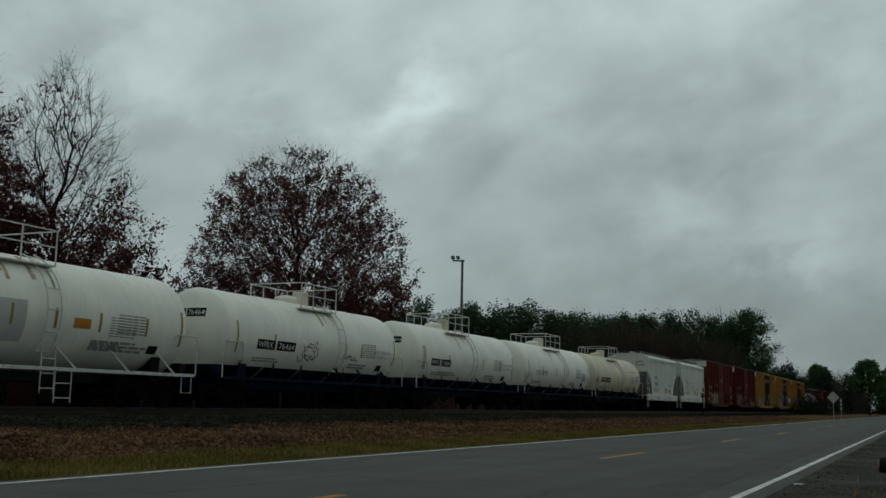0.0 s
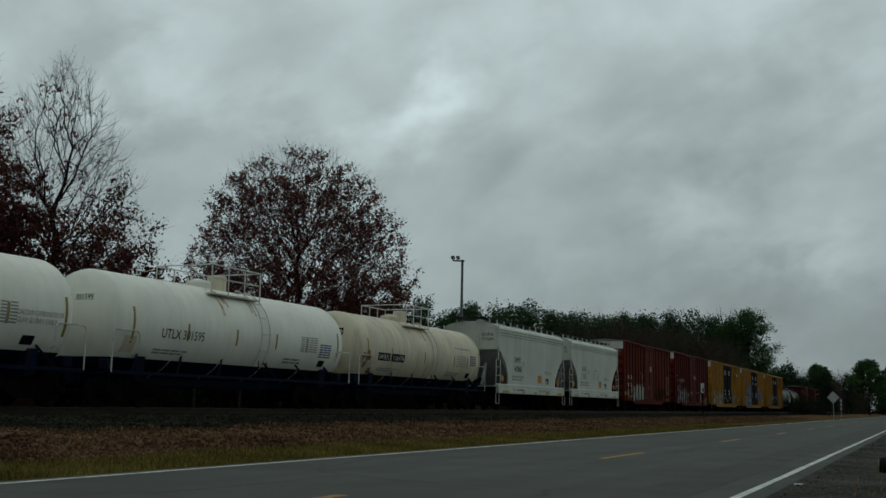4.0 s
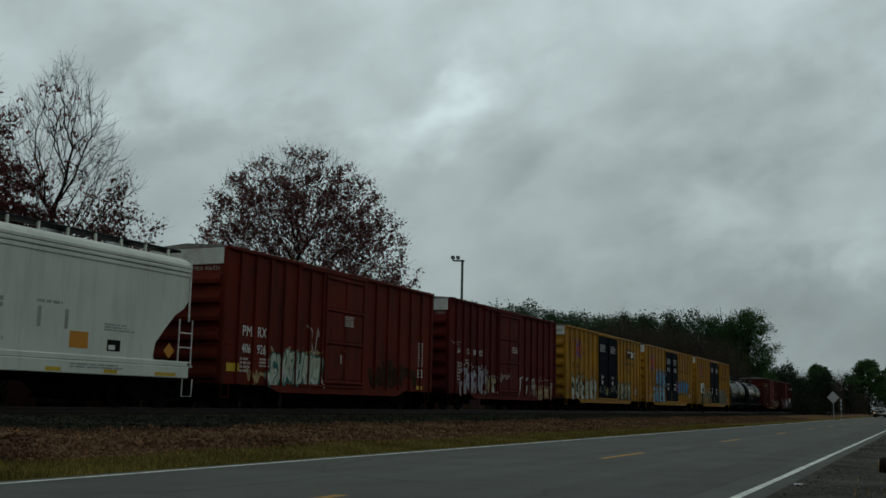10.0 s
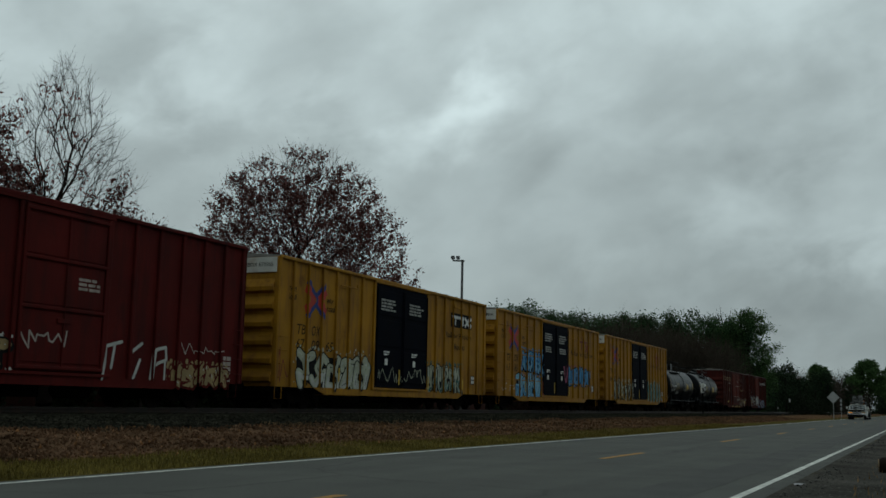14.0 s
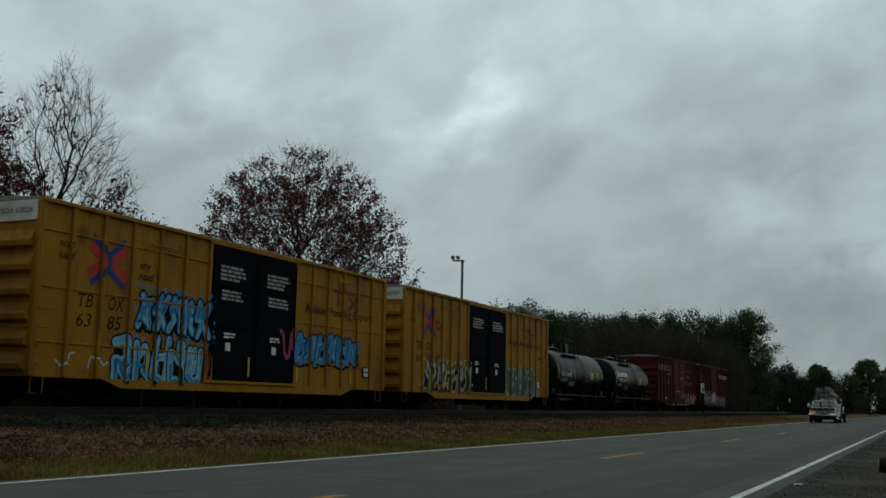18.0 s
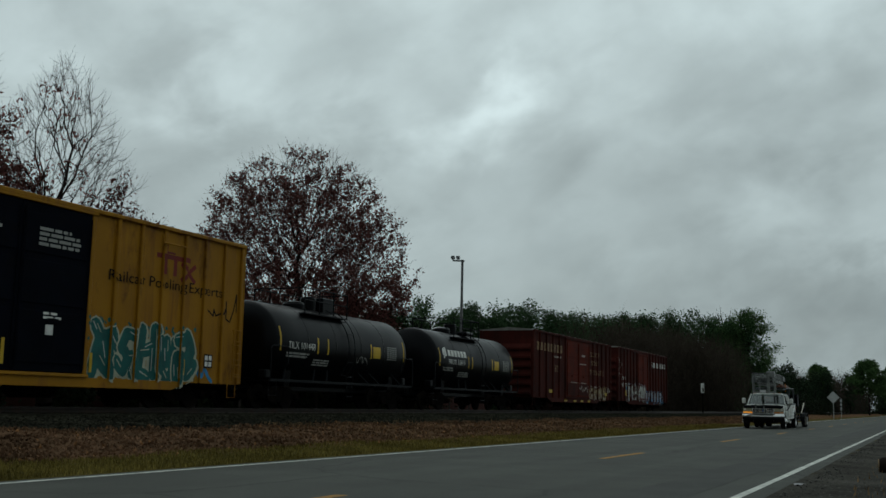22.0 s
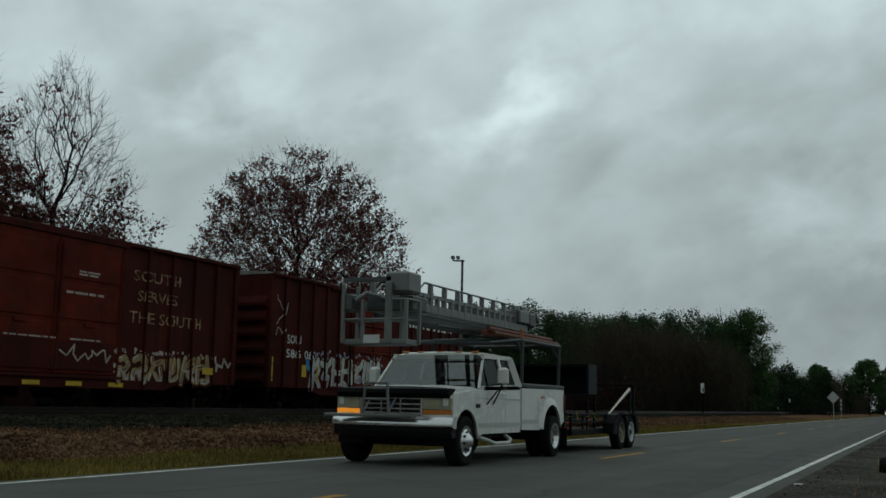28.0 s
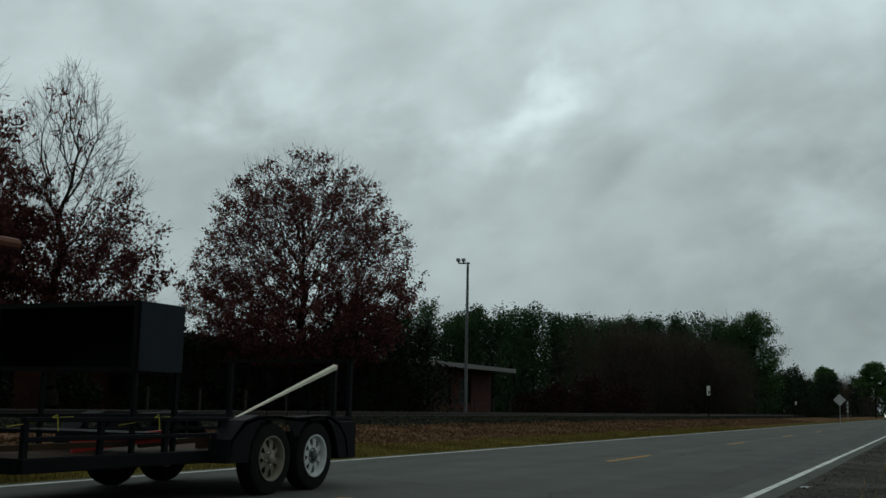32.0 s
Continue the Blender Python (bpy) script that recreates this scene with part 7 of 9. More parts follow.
# ---- buildings, poles and signs ----
def build_school():
    brick = material("red_brick_wall", (0.055, 0.018, 0.013), 0.9, vary=0.25, scale=1.2, dirt=(0.03, 0.01, 0.008), amount=0.4, bump=0.3, grain=25)
    fascia = material("pale_roof_fascia", (0.15, 0.15, 0.14), 0.6, vary=0.15)
    dark_frame = material("bronze_window_frame", (0.02, 0.016, 0.013), 0.5, vary=0.2)
    glass = bpy.data.materials.new("dark_window_glass")
    glass.use_nodes = True
    b = glass.node_tree.nodes["Principled BSDF"]
    b.inputs["Base Color"].default_value, b.inputs["Roughness"].default_value = (0.006, 0.007, 0.008, 1), 0.5
    b.inputs["Specular IOR Level"].default_value = 0.1
    x0, x1, ya, yb, h = -50.0, -38.0, 22.0, 93.0, 4.35
    z0 = bank(-38) - 0.05
    root = thing("school_building", pose(0, 0, z0), "long low red-brick building with a flat pale-edged roof", "building")
    # front wall in bays: brick piers between openings
    opens = []
    y = ya + 2
    while y < yb - 4:
        opens.append((y, y + 2.6))
        y += 4.4
    px = ya
    for a, c in opens + [(yb, yb)]:
        part("brick_pier", Shape().box(x1 - 0.3, x1, px, a, 0, h - 0.3), brick, root)
        if c > a:
            part("window_apron", Shape().box(x1 - 0.28, x1 - 0.04, a, c, 0, 1.0), brick, root)
            part("window_head", Shape().box(x1 - 0.28, x1 - 0.04, a, c, 3.2, h - 0.3), brick, root)
            win = part("window", Shape().box(x1 - 0.2, x1 - 0.17, a + 0.05, c - 0.05, 1.05, 3.15), glass, root, "dark window")
            fr = Shape()
            for yy in (a + 0.03, (a + c) / 2, c - 0.03):
                fr.box(x1 - 0.22, x1 - 0.12, yy - 0.03, yy + 0.03, 1.0, 3.2)
            for zz in (1.03, 2.1, 3.17):
                fr.box(x1 - 0.21, x1 - 0.13, a, c, zz - 0.03, zz + 0.03)
            part("window_frame", fr, dark_frame, win)
        px = c
    part("end_wall", Shape().box(x0, x1 - 0.3, ya, ya + 0.3, 0, h - 0.3), brick, root)
    part("end_wall", Shape().box(x0, x1 - 0.3, yb - 0.3, yb, 0, h - 0.3), brick, root)
    part("back_wall", Shape().box(x0, x0 + 0.3, ya + 0.3, yb - 0.3, 0, h - 0.3), brick, root)
    part("roof", Shape().box(x0 - 0.6, x1 + 2.2, ya - 0.6, yb + 0.6, h - 0.3, h - 0.02), M["roof"], root)
    part("fascia", Shape().box(x1 + 2.2, x1 + 2.26, ya - 0.6, yb + 0.6, h - 0.34, h + 0.04), fascia, root, "pale roof edge")
    part("roof_vent", Shape().box(-44, -43, 72, 75.5, h - 0.02, h + 1.3, 0.05), fascia, root)


def build_pole():
    x, y = at_angle(23.6, 66)
    root = thing("light_pole", pose(x, y, bank(x) - 0.05), "tall grey light pole with a pair of floodlights", "light pole")
    steel = material("weathered_pole_steel", (0.13, 0.13, 0.13), 0.6, metal=0.3, vary=0.2)
    part("pole", Shape().path([(0, 0, 0), (0.0, 0.0, 5), (0, 0, 9.85)], [0.11, 0.09, 0.075], 10), steel, root)
    part("crossarm", Shape().beam((-0.55, -0.25, 9.78), (0.12, 0.05, 9.78), 0.09, 0.09), steel, root)
    lamp_mat = material("floodlight_casing", (0.3, 0.31, 0.32), 0.4, metal=0.4, vary=0.1)
    for a, b in ((-0.55, -0.25), (-0.25, -0.11)):
        f = part("floodlight", Shape().prism([(b - 0.1, 9.92), (b + 0.07, 9.88), (b + 0.11, 9.98), (b + 0.05, 10.1), (b - 0.12, 10.08)], a - 0.1, a + 0.1), lamp_mat, root)
        part("bracket", Shape().box(a - 0.03, a + 0.03, b - 0.03, b + 0.03, 9.8, 9.95), steel, f)


def build_signs():
    alu = material("bare_aluminium_sign_back", (0.4, 0.41, 0.4), 0.45, metal=0.5, vary=0.1, dirt=(0.2, 0.2, 0.19), amount=0.2)
    post = material("galvanised_sign_post", (0.3, 0.3, 0.29), 0.5, metal=0.5, vary=0.15)
    sg = thing("road_sign", pose(-9.65, 130, bank(-9.65)), "diamond road sign seen from its bare grey back", "road sign")
    part("post", Shape().box(-0.035, 0.035, -0.03, 0.03, -0.05, 2.9), post, sg)
    part("plate", Shape().prism([(0, 1.78), (0.7, 2.48), (0, 3.18), (-0.7, 2.48)], -0.045, -0.035, "y"), alu, sg)
    part("sign_brace", Shape().box(-0.4, 0.4, -0.036, -0.03, 2.43, 2.53), post, sg)
    ws = thing("railway_sign", pose(-17.2, 91, bank(-17.2)), "small white trackside sign on a dark post", "railway sign")
    part("post", Shape().box(-0.04, 0.04, -0.04, 0.04, -0.05, 2.4), M["under"], ws)
    part("plate", Shape().box(-0.14, 0.14, -0.06, -0.045, 1.8, 2.6), M["white"], ws)
    part("marking", Shape().box(-0.02, 0.1, -0.066, -0.0605, 1.9, 2.2), M["black"], ws)
    mk = thing("mile_post", pose(-17.6, 158, bank(-17.6)), "small white mile post beside the track", "mile post")
    part("plate", Shape().box(-0.1, 0.1, -0.03, 0.03, 1.6, 2.1), M["white"], mk)
    part("post", Shape().box(-0.04, 0.04, -0.02, 0.02, -0.05, 1.5), M["under"], mk)
    # an object marker with three small plates, behind the road sign
    om = thing("marker_post", pose(-9.9, 146, bank(-9.9)), "slim roadside post with three small white plates", "marker post")
    part("post", Shape().box(-0.03, 0.03, -0.03, 0.03, -0.05, 2.6), post, om)
    for z in (1.1, 1.6, 2.1):
        part("plate", Shape().box(-0.12, 0.12, -0.04, -0.031, z, z + 0.28), alu, om)
    st = thing("tree_stump", pose(-0.3, 18.3, bank(-0.72) - 0.02), "dark sawn log lying at the shoulder's edge", "log")
    part("log", Shape().lathe([(0.1, -0.75), (0.13, -0.7), (0.14, 0.0), (0.13, 0.6), (0.1, 0.66)], 12, "x", (0.35, 0, 0.13)), BARK, st, smooth=True)
    part("sawn_face", Shape().lathe([(0.1, -0.765), (0.1, -0.752)], 12, "x", (0.35, 0, 0.13)), material("sawn_wood", (0.3, 0.2, 0.1), 0.8), st)


build_track()
build_trees()
build_school()
build_pole()
build_signs()
shrub(*at_angle(5.6, 160), 2.4, 2.6, 71, "dark green bush beside the track", SHRUB)
shrub(*at_angle(4.9, 168), 2.0, 2.2, 72, "dark green bush beside the track", SHRUB)
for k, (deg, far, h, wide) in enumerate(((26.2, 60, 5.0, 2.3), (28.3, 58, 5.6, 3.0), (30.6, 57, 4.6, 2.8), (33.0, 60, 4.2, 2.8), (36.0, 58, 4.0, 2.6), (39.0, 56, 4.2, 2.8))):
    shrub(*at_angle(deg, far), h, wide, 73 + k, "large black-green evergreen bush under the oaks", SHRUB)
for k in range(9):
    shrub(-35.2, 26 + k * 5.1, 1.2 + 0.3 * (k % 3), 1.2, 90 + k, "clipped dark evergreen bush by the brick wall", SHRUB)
RED_BRUSH = material("red_brown_bush_leaf", (0.024, 0.011, 0.009), 0.85, vary=0.3, scale=0.8, island=0.5, bump=0.0, spec=0.05)
for k, (deg, far, h, wide) in enumerate(((20.2, 84, 1.6, 1.4), (18.6, 82, 2.2, 1.8), (16.9, 84, 2.6, 2.0), (15.0, 90, 2.0, 2.0))):
    shrub(*at_angle(deg, far), h, wide, 110 + k, "low red-brown bush behind the track", RED_BRUSH)
# a wire fence on thin posts behind the track
fence = thing("wire_fence", pose(0, 0, bank(-30)), "low wire fence on thin dark posts behind the track", "fence")
for k in range(24):
    part("post", Shape().box(-29.04, -28.96, 34 + 3.4 * k - 0.04, 34 + 3.4 * k + 0.04, -0.05, 1.3), BARK_PALE, fence)
for z in (0.4, 0.8, 1.2):
    part("wire", Shape().box(-29.005, -28.995, 34, 34 + 3.4 * 23, z - 0.005, z + 0.005), M["under"], fence)
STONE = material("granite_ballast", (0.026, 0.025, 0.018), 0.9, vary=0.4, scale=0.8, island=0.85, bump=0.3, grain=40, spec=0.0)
LITTER = material("fallen_leaf_litter", (0.145, 0.083, 0.049), 0.9, vary=0.5, scale=0.5, island=0.4, bump=0.0, spec=0.02)
PALE_LITTER = material("pale_fallen_leaf", (0.3, 0.15, 0.065), 0.8, vary=0.3, island=0.5, bump=0.0, spec=0.05)
GRASS = material("winter_grass", (0.155, 0.12, 0.03), 0.85, vary=0.35, scale=0.7, island=0.5, bump=0.0, spec=0.06)
STRAW = material("dry_grass", (0.2, 0.125, 0.06), 0.9, vary=0.3, scale=0.6, island=0.5, bump=0.0, spec=0.06)
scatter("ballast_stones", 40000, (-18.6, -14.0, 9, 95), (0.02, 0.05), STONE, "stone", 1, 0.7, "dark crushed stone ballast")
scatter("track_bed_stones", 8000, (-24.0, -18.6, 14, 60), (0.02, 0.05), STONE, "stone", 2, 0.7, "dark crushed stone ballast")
scatter("leaf_litter", 28000, (-14.4, -10.5, 7, 110), (0.02, 0.05), LITTER, "leaf", 3, label="brown fallen leaves on the bank")
scatter("pale_leaves", 1500, (-14.6, -10.2, 7, 100), (0.02, 0.045), PALE_LITTER, "leaf", 4, label="pale fallen leaves on the bank")
scatter("verge_grass", 38000, (-10.65, -9.08, 7, 60), (0.025, 0.07), GRASS, "grass", 5, label="short winter grass on the verge")
scatter("dry_bank_grass", 9000, (-15.0, -9.6, 22, 170), (0.03, 0.1), STRAW, "grass", 6, label="dry tan grass on the bank")
scatter("shoulder_gravel", 7000, (-1.5, 3.0, 8, 40), (0.008, 0.022), material("shoulder_gravel_stone", (0.075, 0.071, 0.064), 0.9, vary=0.2, island=0.5, bump=0.2), "stone", 7, 0.7, "fine gravel on the shoulder")
scatter("shoulder_weeds", 900, (-0.9, 2.5, 12, 60), (0.03, 0.1), STRAW, "grass", 8, label="sparse weeds on the shoulder")

# ---- the pickup truck, the lift on its rack, and its trailer ----
# local axes: x across (the road's middle is +), y from the front axle towards the tail, z up
road_movers, road_wheels = [], []
TRUCK_ROWS = [(0, 368.0), (4.5, 291.5), (9, 215.0), (11, 181.5), (13, 148.0), (14.5, 124.5), (15.5, 112.0), (16.5, 101.9), (17.5, 91.8), (18.5, 82.7), (19.5, 74.7),
              (20.5, 66.7), (21.5, 58.3), (22.5, 50.4), (23.5, 42.9), (24.5, 35.8), (25.5, 29.2), (26.5, 22.8), (27.5, 17.0), (28, 14.55), (28.5, 12.55), (29, 10.65), (29.5, 8.85),
              (30, 7.1), (30.5, 5.4), (31, 3.75), (31.5, 2.12), (32, 0.52)]


def TRUCK_X(t):
    return -7.24 + 0.1 * smooth_step(27, 31, t)


def glass_material(name, tint, gloss):
    """A thin pane: it lets tinted light through and mirrors a share of its surroundings."""
    m = bpy.data.materials.new(name)
    m.use_nodes = True
    nt = m.node_tree
    nt.nodes.remove(nt.nodes["Principled BSDF"])
    clear, shine, mix = nt.nodes.new("ShaderNodeBsdfTransparent"), nt.nodes.new("ShaderNodeBsdfGlossy"), nt.nodes.new("ShaderNodeMixShader")
    clear.inputs["Color"].default_value = (*tint, 1)
    shine.inputs["Color"].default_value, shine.inputs["Roughness"].default_value = (0.9, 0.95, 0.93, 1), 0.03
    mix.inputs[0].default_value = gloss
    nt.links.new(clear.outputs[0], mix.inputs[1])
    nt.links.new(shine.outputs[0], mix.inputs[2])
    nt.links.new(mix.outputs[0], nt.nodes["Material Output"].inputs["Surface"])
    return m


def lamp_material(name, c, glow):
    m = bpy.data.materials.new(name)
    m.use_nodes = True
    b = m.node_tree.nodes["Principled BSDF"]
    b.inputs["Base Color"].default_value, b.inputs["Roughness"].default_value = (*c, 1), 0.2
    b.inputs["Emission Color"].default_value, b.inputs["Emission Strength"].default_value = (*c, 1), glow
    return m


V_ = dict(
    white=material("truck_white_paint", (0.66, 0.67, 0.63), 0.3, vary=0.06, scale=1.5, dirt=(0.36, 0.35, 0.31), amount=0.2, bump=0.02, spec=0.5),
    stripe=material("grey_lower_stripe", (0.47, 0.48, 0.45), 0.4, vary=0.1, bump=0.02),
    chrome=material("bumper_chrome", (0.72, 0.72, 0.71), 0.22, metal=0.9, vary=0.05, bump=0.02),
    dark=material("black_plastic_trim", (0.005, 0.005, 0.0055), 0.5, vary=0.2, bump=0.1, spec=0.14),
    shield=material("smoked_plastic_shield", (0.003, 0.003, 0.0035), 0.6, vary=0.2, bump=0.02, spec=0.05),
    rubber=material("tyre_rubber", (0.008, 0.008, 0.008), 0.85, vary=0.25, scale=6, dirt=(0.02, 0.018, 0.015), amount=0.2, spec=0.1),
    alu=material("dull_aluminium", (0.165, 0.175, 0.165), 0.45, metal=0.5, vary=0.15, scale=3, dirt=(0.2, 0.2, 0.19), amount=0.25),
    alu_dark=material("weathered_grey_steel", (0.09, 0.095, 0.095), 0.5, metal=0.4, vary=0.2, scale=3, dirt=RUST, amount=0.12),
    rack=material("blue_grey_rack_paint", (0.05, 0.06, 0.063), 0.5, vary=0.2, scale=3, dirt=RUST, amount=0.15),
    copper=material("reddish_pipe", (0.14, 0.05, 0.03), 0.6, vary=0.2, scale=2, dirt=(0.09, 0.05, 0.04), amount=0.3),
    black=material("trailer_black_paint", (0.004, 0.0045, 0.0055), 0.6, vary=0.3, scale=2, dirt=(0.008, 0.0075, 0.007), amount=0.2, spec=0.07),
    slate=material("dark_blue_grey_cabinet_paint", (0.012, 0.017, 0.022), 0.55, vary=0.25, scale=2, dirt=(0.012, 0.012, 0.012), amount=0.3, spec=0.08),
    rim=material("white_steel_rim", (0.55, 0.56, 0.55), 0.4, vary=0.1, dirt=(0.15, 0.13, 0.1), amount=0.2),
    rim_grey=material("dull_rusty_steel_rim", (0.2, 0.18, 0.14), 0.45, metal=0.3, vary=0.2, dirt=RUST, amount=0.3),
    board=material("pale_sawn_board", (0.6, 0.56, 0.45), 0.7, vary=0.15, scale=3),
    seat=material("grey_seat_cloth", (0.02, 0.02, 0.022), 0.9, vary=0.2),
    rope=material("yellow_strap_webbing", (0.3, 0.26, 0.04), 0.7, vary=0.2),
    orange=material("orange_strap_webbing", (0.5, 0.16, 0.02), 0.7, vary=0.2),
    red=material("red_plastic", (0.4, 0.03, 0.02), 0.5, vary=0.2),
    ply=material("raw_plywood", (0.045, 0.026, 0.014), 0.85, vary=0.25, scale=3),
    glass=glass_material("tinted_truck_glass", (0.34, 0.38, 0.36), 0.14),
    # darker, less glossy copy: reflected dark trees are put into its tint
    side_glass=glass_material("side_glass_dark_reflection", (0.1, 0.12, 0.12), 0.055),
    lens=material("clouded_headlamp_lens", (0.3, 0.29, 0.2), 0.15, vary=0.2, scale=9, bump=0.03, spec=0.6),
    gold_pole=material("yellow_painted_pole", (0.5, 0.3, 0.02), 0.5, vary=0.1),
    amber=lamp_material("amber_lens", (0.5, 0.16, 0.02), 0.0),
    amber_lit=lamp_material("lit_amber_lens", (0.85, 0.3, 0.03), 0.45),
    tail=lamp_material("red_tail_lens", (0.25, 0.01, 0.01), 0.0),
)


def arch(yc, zc, r, n=9, a0=200, a1=-20):
    return [(yc + r * math.cos(radians(a0 + (a1 - a0) * k / n)), zc + r * math.sin(radians(a0 + (a1 - a0) * k / n))) for k in range(n + 1)]


def tyre_shape(r, w):
    return Shape().lathe([(r * 0.6, -w * 0.42), (r * 0.86, -w * 0.5), (r * 0.97, -w * 0.42), (r, -w * 0.25), (r, w * 0.25), (r * 0.97, w * 0.42), (r * 0.86, w * 0.5), (r * 0.6, w * 0.42)], 32, "x", ring=True)


def road_wheel(parent, x, y, r, w, rim_mat, dish, label, spokes=0):
    """A wheel that spins: tyre, rim and hub. dish > 0: the rim's middle stands out; < 0: it lies deep. spokes: arms of an open rim."""
    s = 1 if x > 0 else -1
    tyre = part("wheel", tyre_shape(r, w), V_["rubber"], parent, label, True, at=(x, y, r))
    o = s * w * 0.5
    if spokes:
        part("rim", Shape().lathe([(r * 0.55, -o * 0.7), (r * 0.57, o * 0.2), (r * 0.62, o * 0.9), (r * 0.63, o * 1.0), (r * 0.59, o * 1.0), (r * 0.55, o * 0.8), (r * 0.51, o * 0.1), (r * 0.5, -o * 0.7)], 32, "x", ring=True), rim_mat, tyre, "", True)
        # solid black disc, put in for the shade between the spokes
        part("rim_gap_shade", Shape().lathe([(r * 0.52, -o * 0.6), (0.01, -o * 0.6)], 24, "x"), V_["dark"], tyre)
        for k in range(spokes):
            a = 2 * math.pi * k / spokes
            c, n = math.cos(a), math.sin(a)
            g, h = 0.2, 0.33
            pts = []
            for rad, half, dx in ((r * 0.53, h * r * 0.34, 0.5), (r * 0.36, r * 0.075, 0.62), (r * 0.2, r * 0.1, 0.66)):
                for q in (-half, half):
                    pts.append((o * dx, rad * c - q * n, rad * n + q * c))
            front = pts + [(p[0] - s * 0.012, p[1], p[2]) for p in pts]
            fs = [(0, 1, 3, 2), (2, 3, 5, 4), (7, 6, 8, 9), (9, 8, 10, 11), (0, 2, 8, 6), (2, 4, 10, 8), (1, 7, 9, 3), (3, 9, 11, 5), (0, 6, 7, 1), (4, 5, 11, 10)]
            part("spoke", Shape().add(front, fs), rim_mat, tyre)
        part("hub", Shape().lathe([(r * 0.24, o * 0.5), (r * 0.24, o * 0.68), (r * 0.15, o * 0.7), (r * 0.14, o * 0.95), (r * 0.1, o * 1.05), (0.01, o * 1.07)], 18, "x"), rim_mat if rim_mat is not V_["rim"] else V_["alu_dark"], tyre, "", True)
        for k in range(5):
            a = 2 * math.pi * (k + 0.5) / 5
            part("wheel_nut", Shape().lathe([(0.012, o * 0.66), (0.012, o * 0.8), (0.004, o * 0.82)], 6, "x", (0, r * 0.19 * math.cos(a), r * 0.19 * math.sin(a))), V_["chrome"], tyre)
    else:
        if dish < 0:
            part("rim", Shape().lathe([(r * 0.62, o * 0.55), (r * 0.63, o * 0.98), (r * 0.57, o * 0.98), (r * 0.54, o * 0.8), (r * 0.5, o * 0.3), (r * 0.47, o * 0.12), (r * 0.5, -o * 0.1)], 28, "x", ring=True), rim_mat, tyre, "", True)
            part("wheel_disc", Shape().lathe([(r * 0.49, o * 0.1), (r * 0.4, o * 0.26), (r * 0.3, o * 0.12), (r * 0.2, o * 0.15), (r * 0.16, o * 0.6), (0.01, o * 0.66)], 28, "x"), V_["rim_grey"], tyre, "darker wheel disc deep in the rim", True)
        else:
            part("rim", Shape().lathe([(r * 0.62, o * 0.55), (r * 0.6, o * 0.98), (r * 0.54, o * 0.9), (r * 0.46, o * 0.9), (r * 0.3, o + s * dish * 0.5), (r * 0.2, o + s * dish), (r * 0.15, o + s * dish * 1.4), (0.01, o + s * dish * 1.5)], 28, "x"), rim_mat, tyre, "", True)
        # small black discs stand in for the shade inside the rim's holes
        for k in range(8):
            a = k * math.pi / 4
            cy, cz = r * 0.38 * math.cos(a), r * 0.38 * math.sin(a)
            xx = o * (0.27 if dish < 0 else 1.0) + s * max(0, dish) * 0.35
            part("rim_hole_shade", Shape().lathe([(r * 0.055, xx - 0.006), (r * 0.055, xx + 0.012), (0.003, xx + 0.012)], 8, "x", (0, cy, cz)), V_["dark"], tyre)
    road_wheels.append((tyre, r))
    return tyre


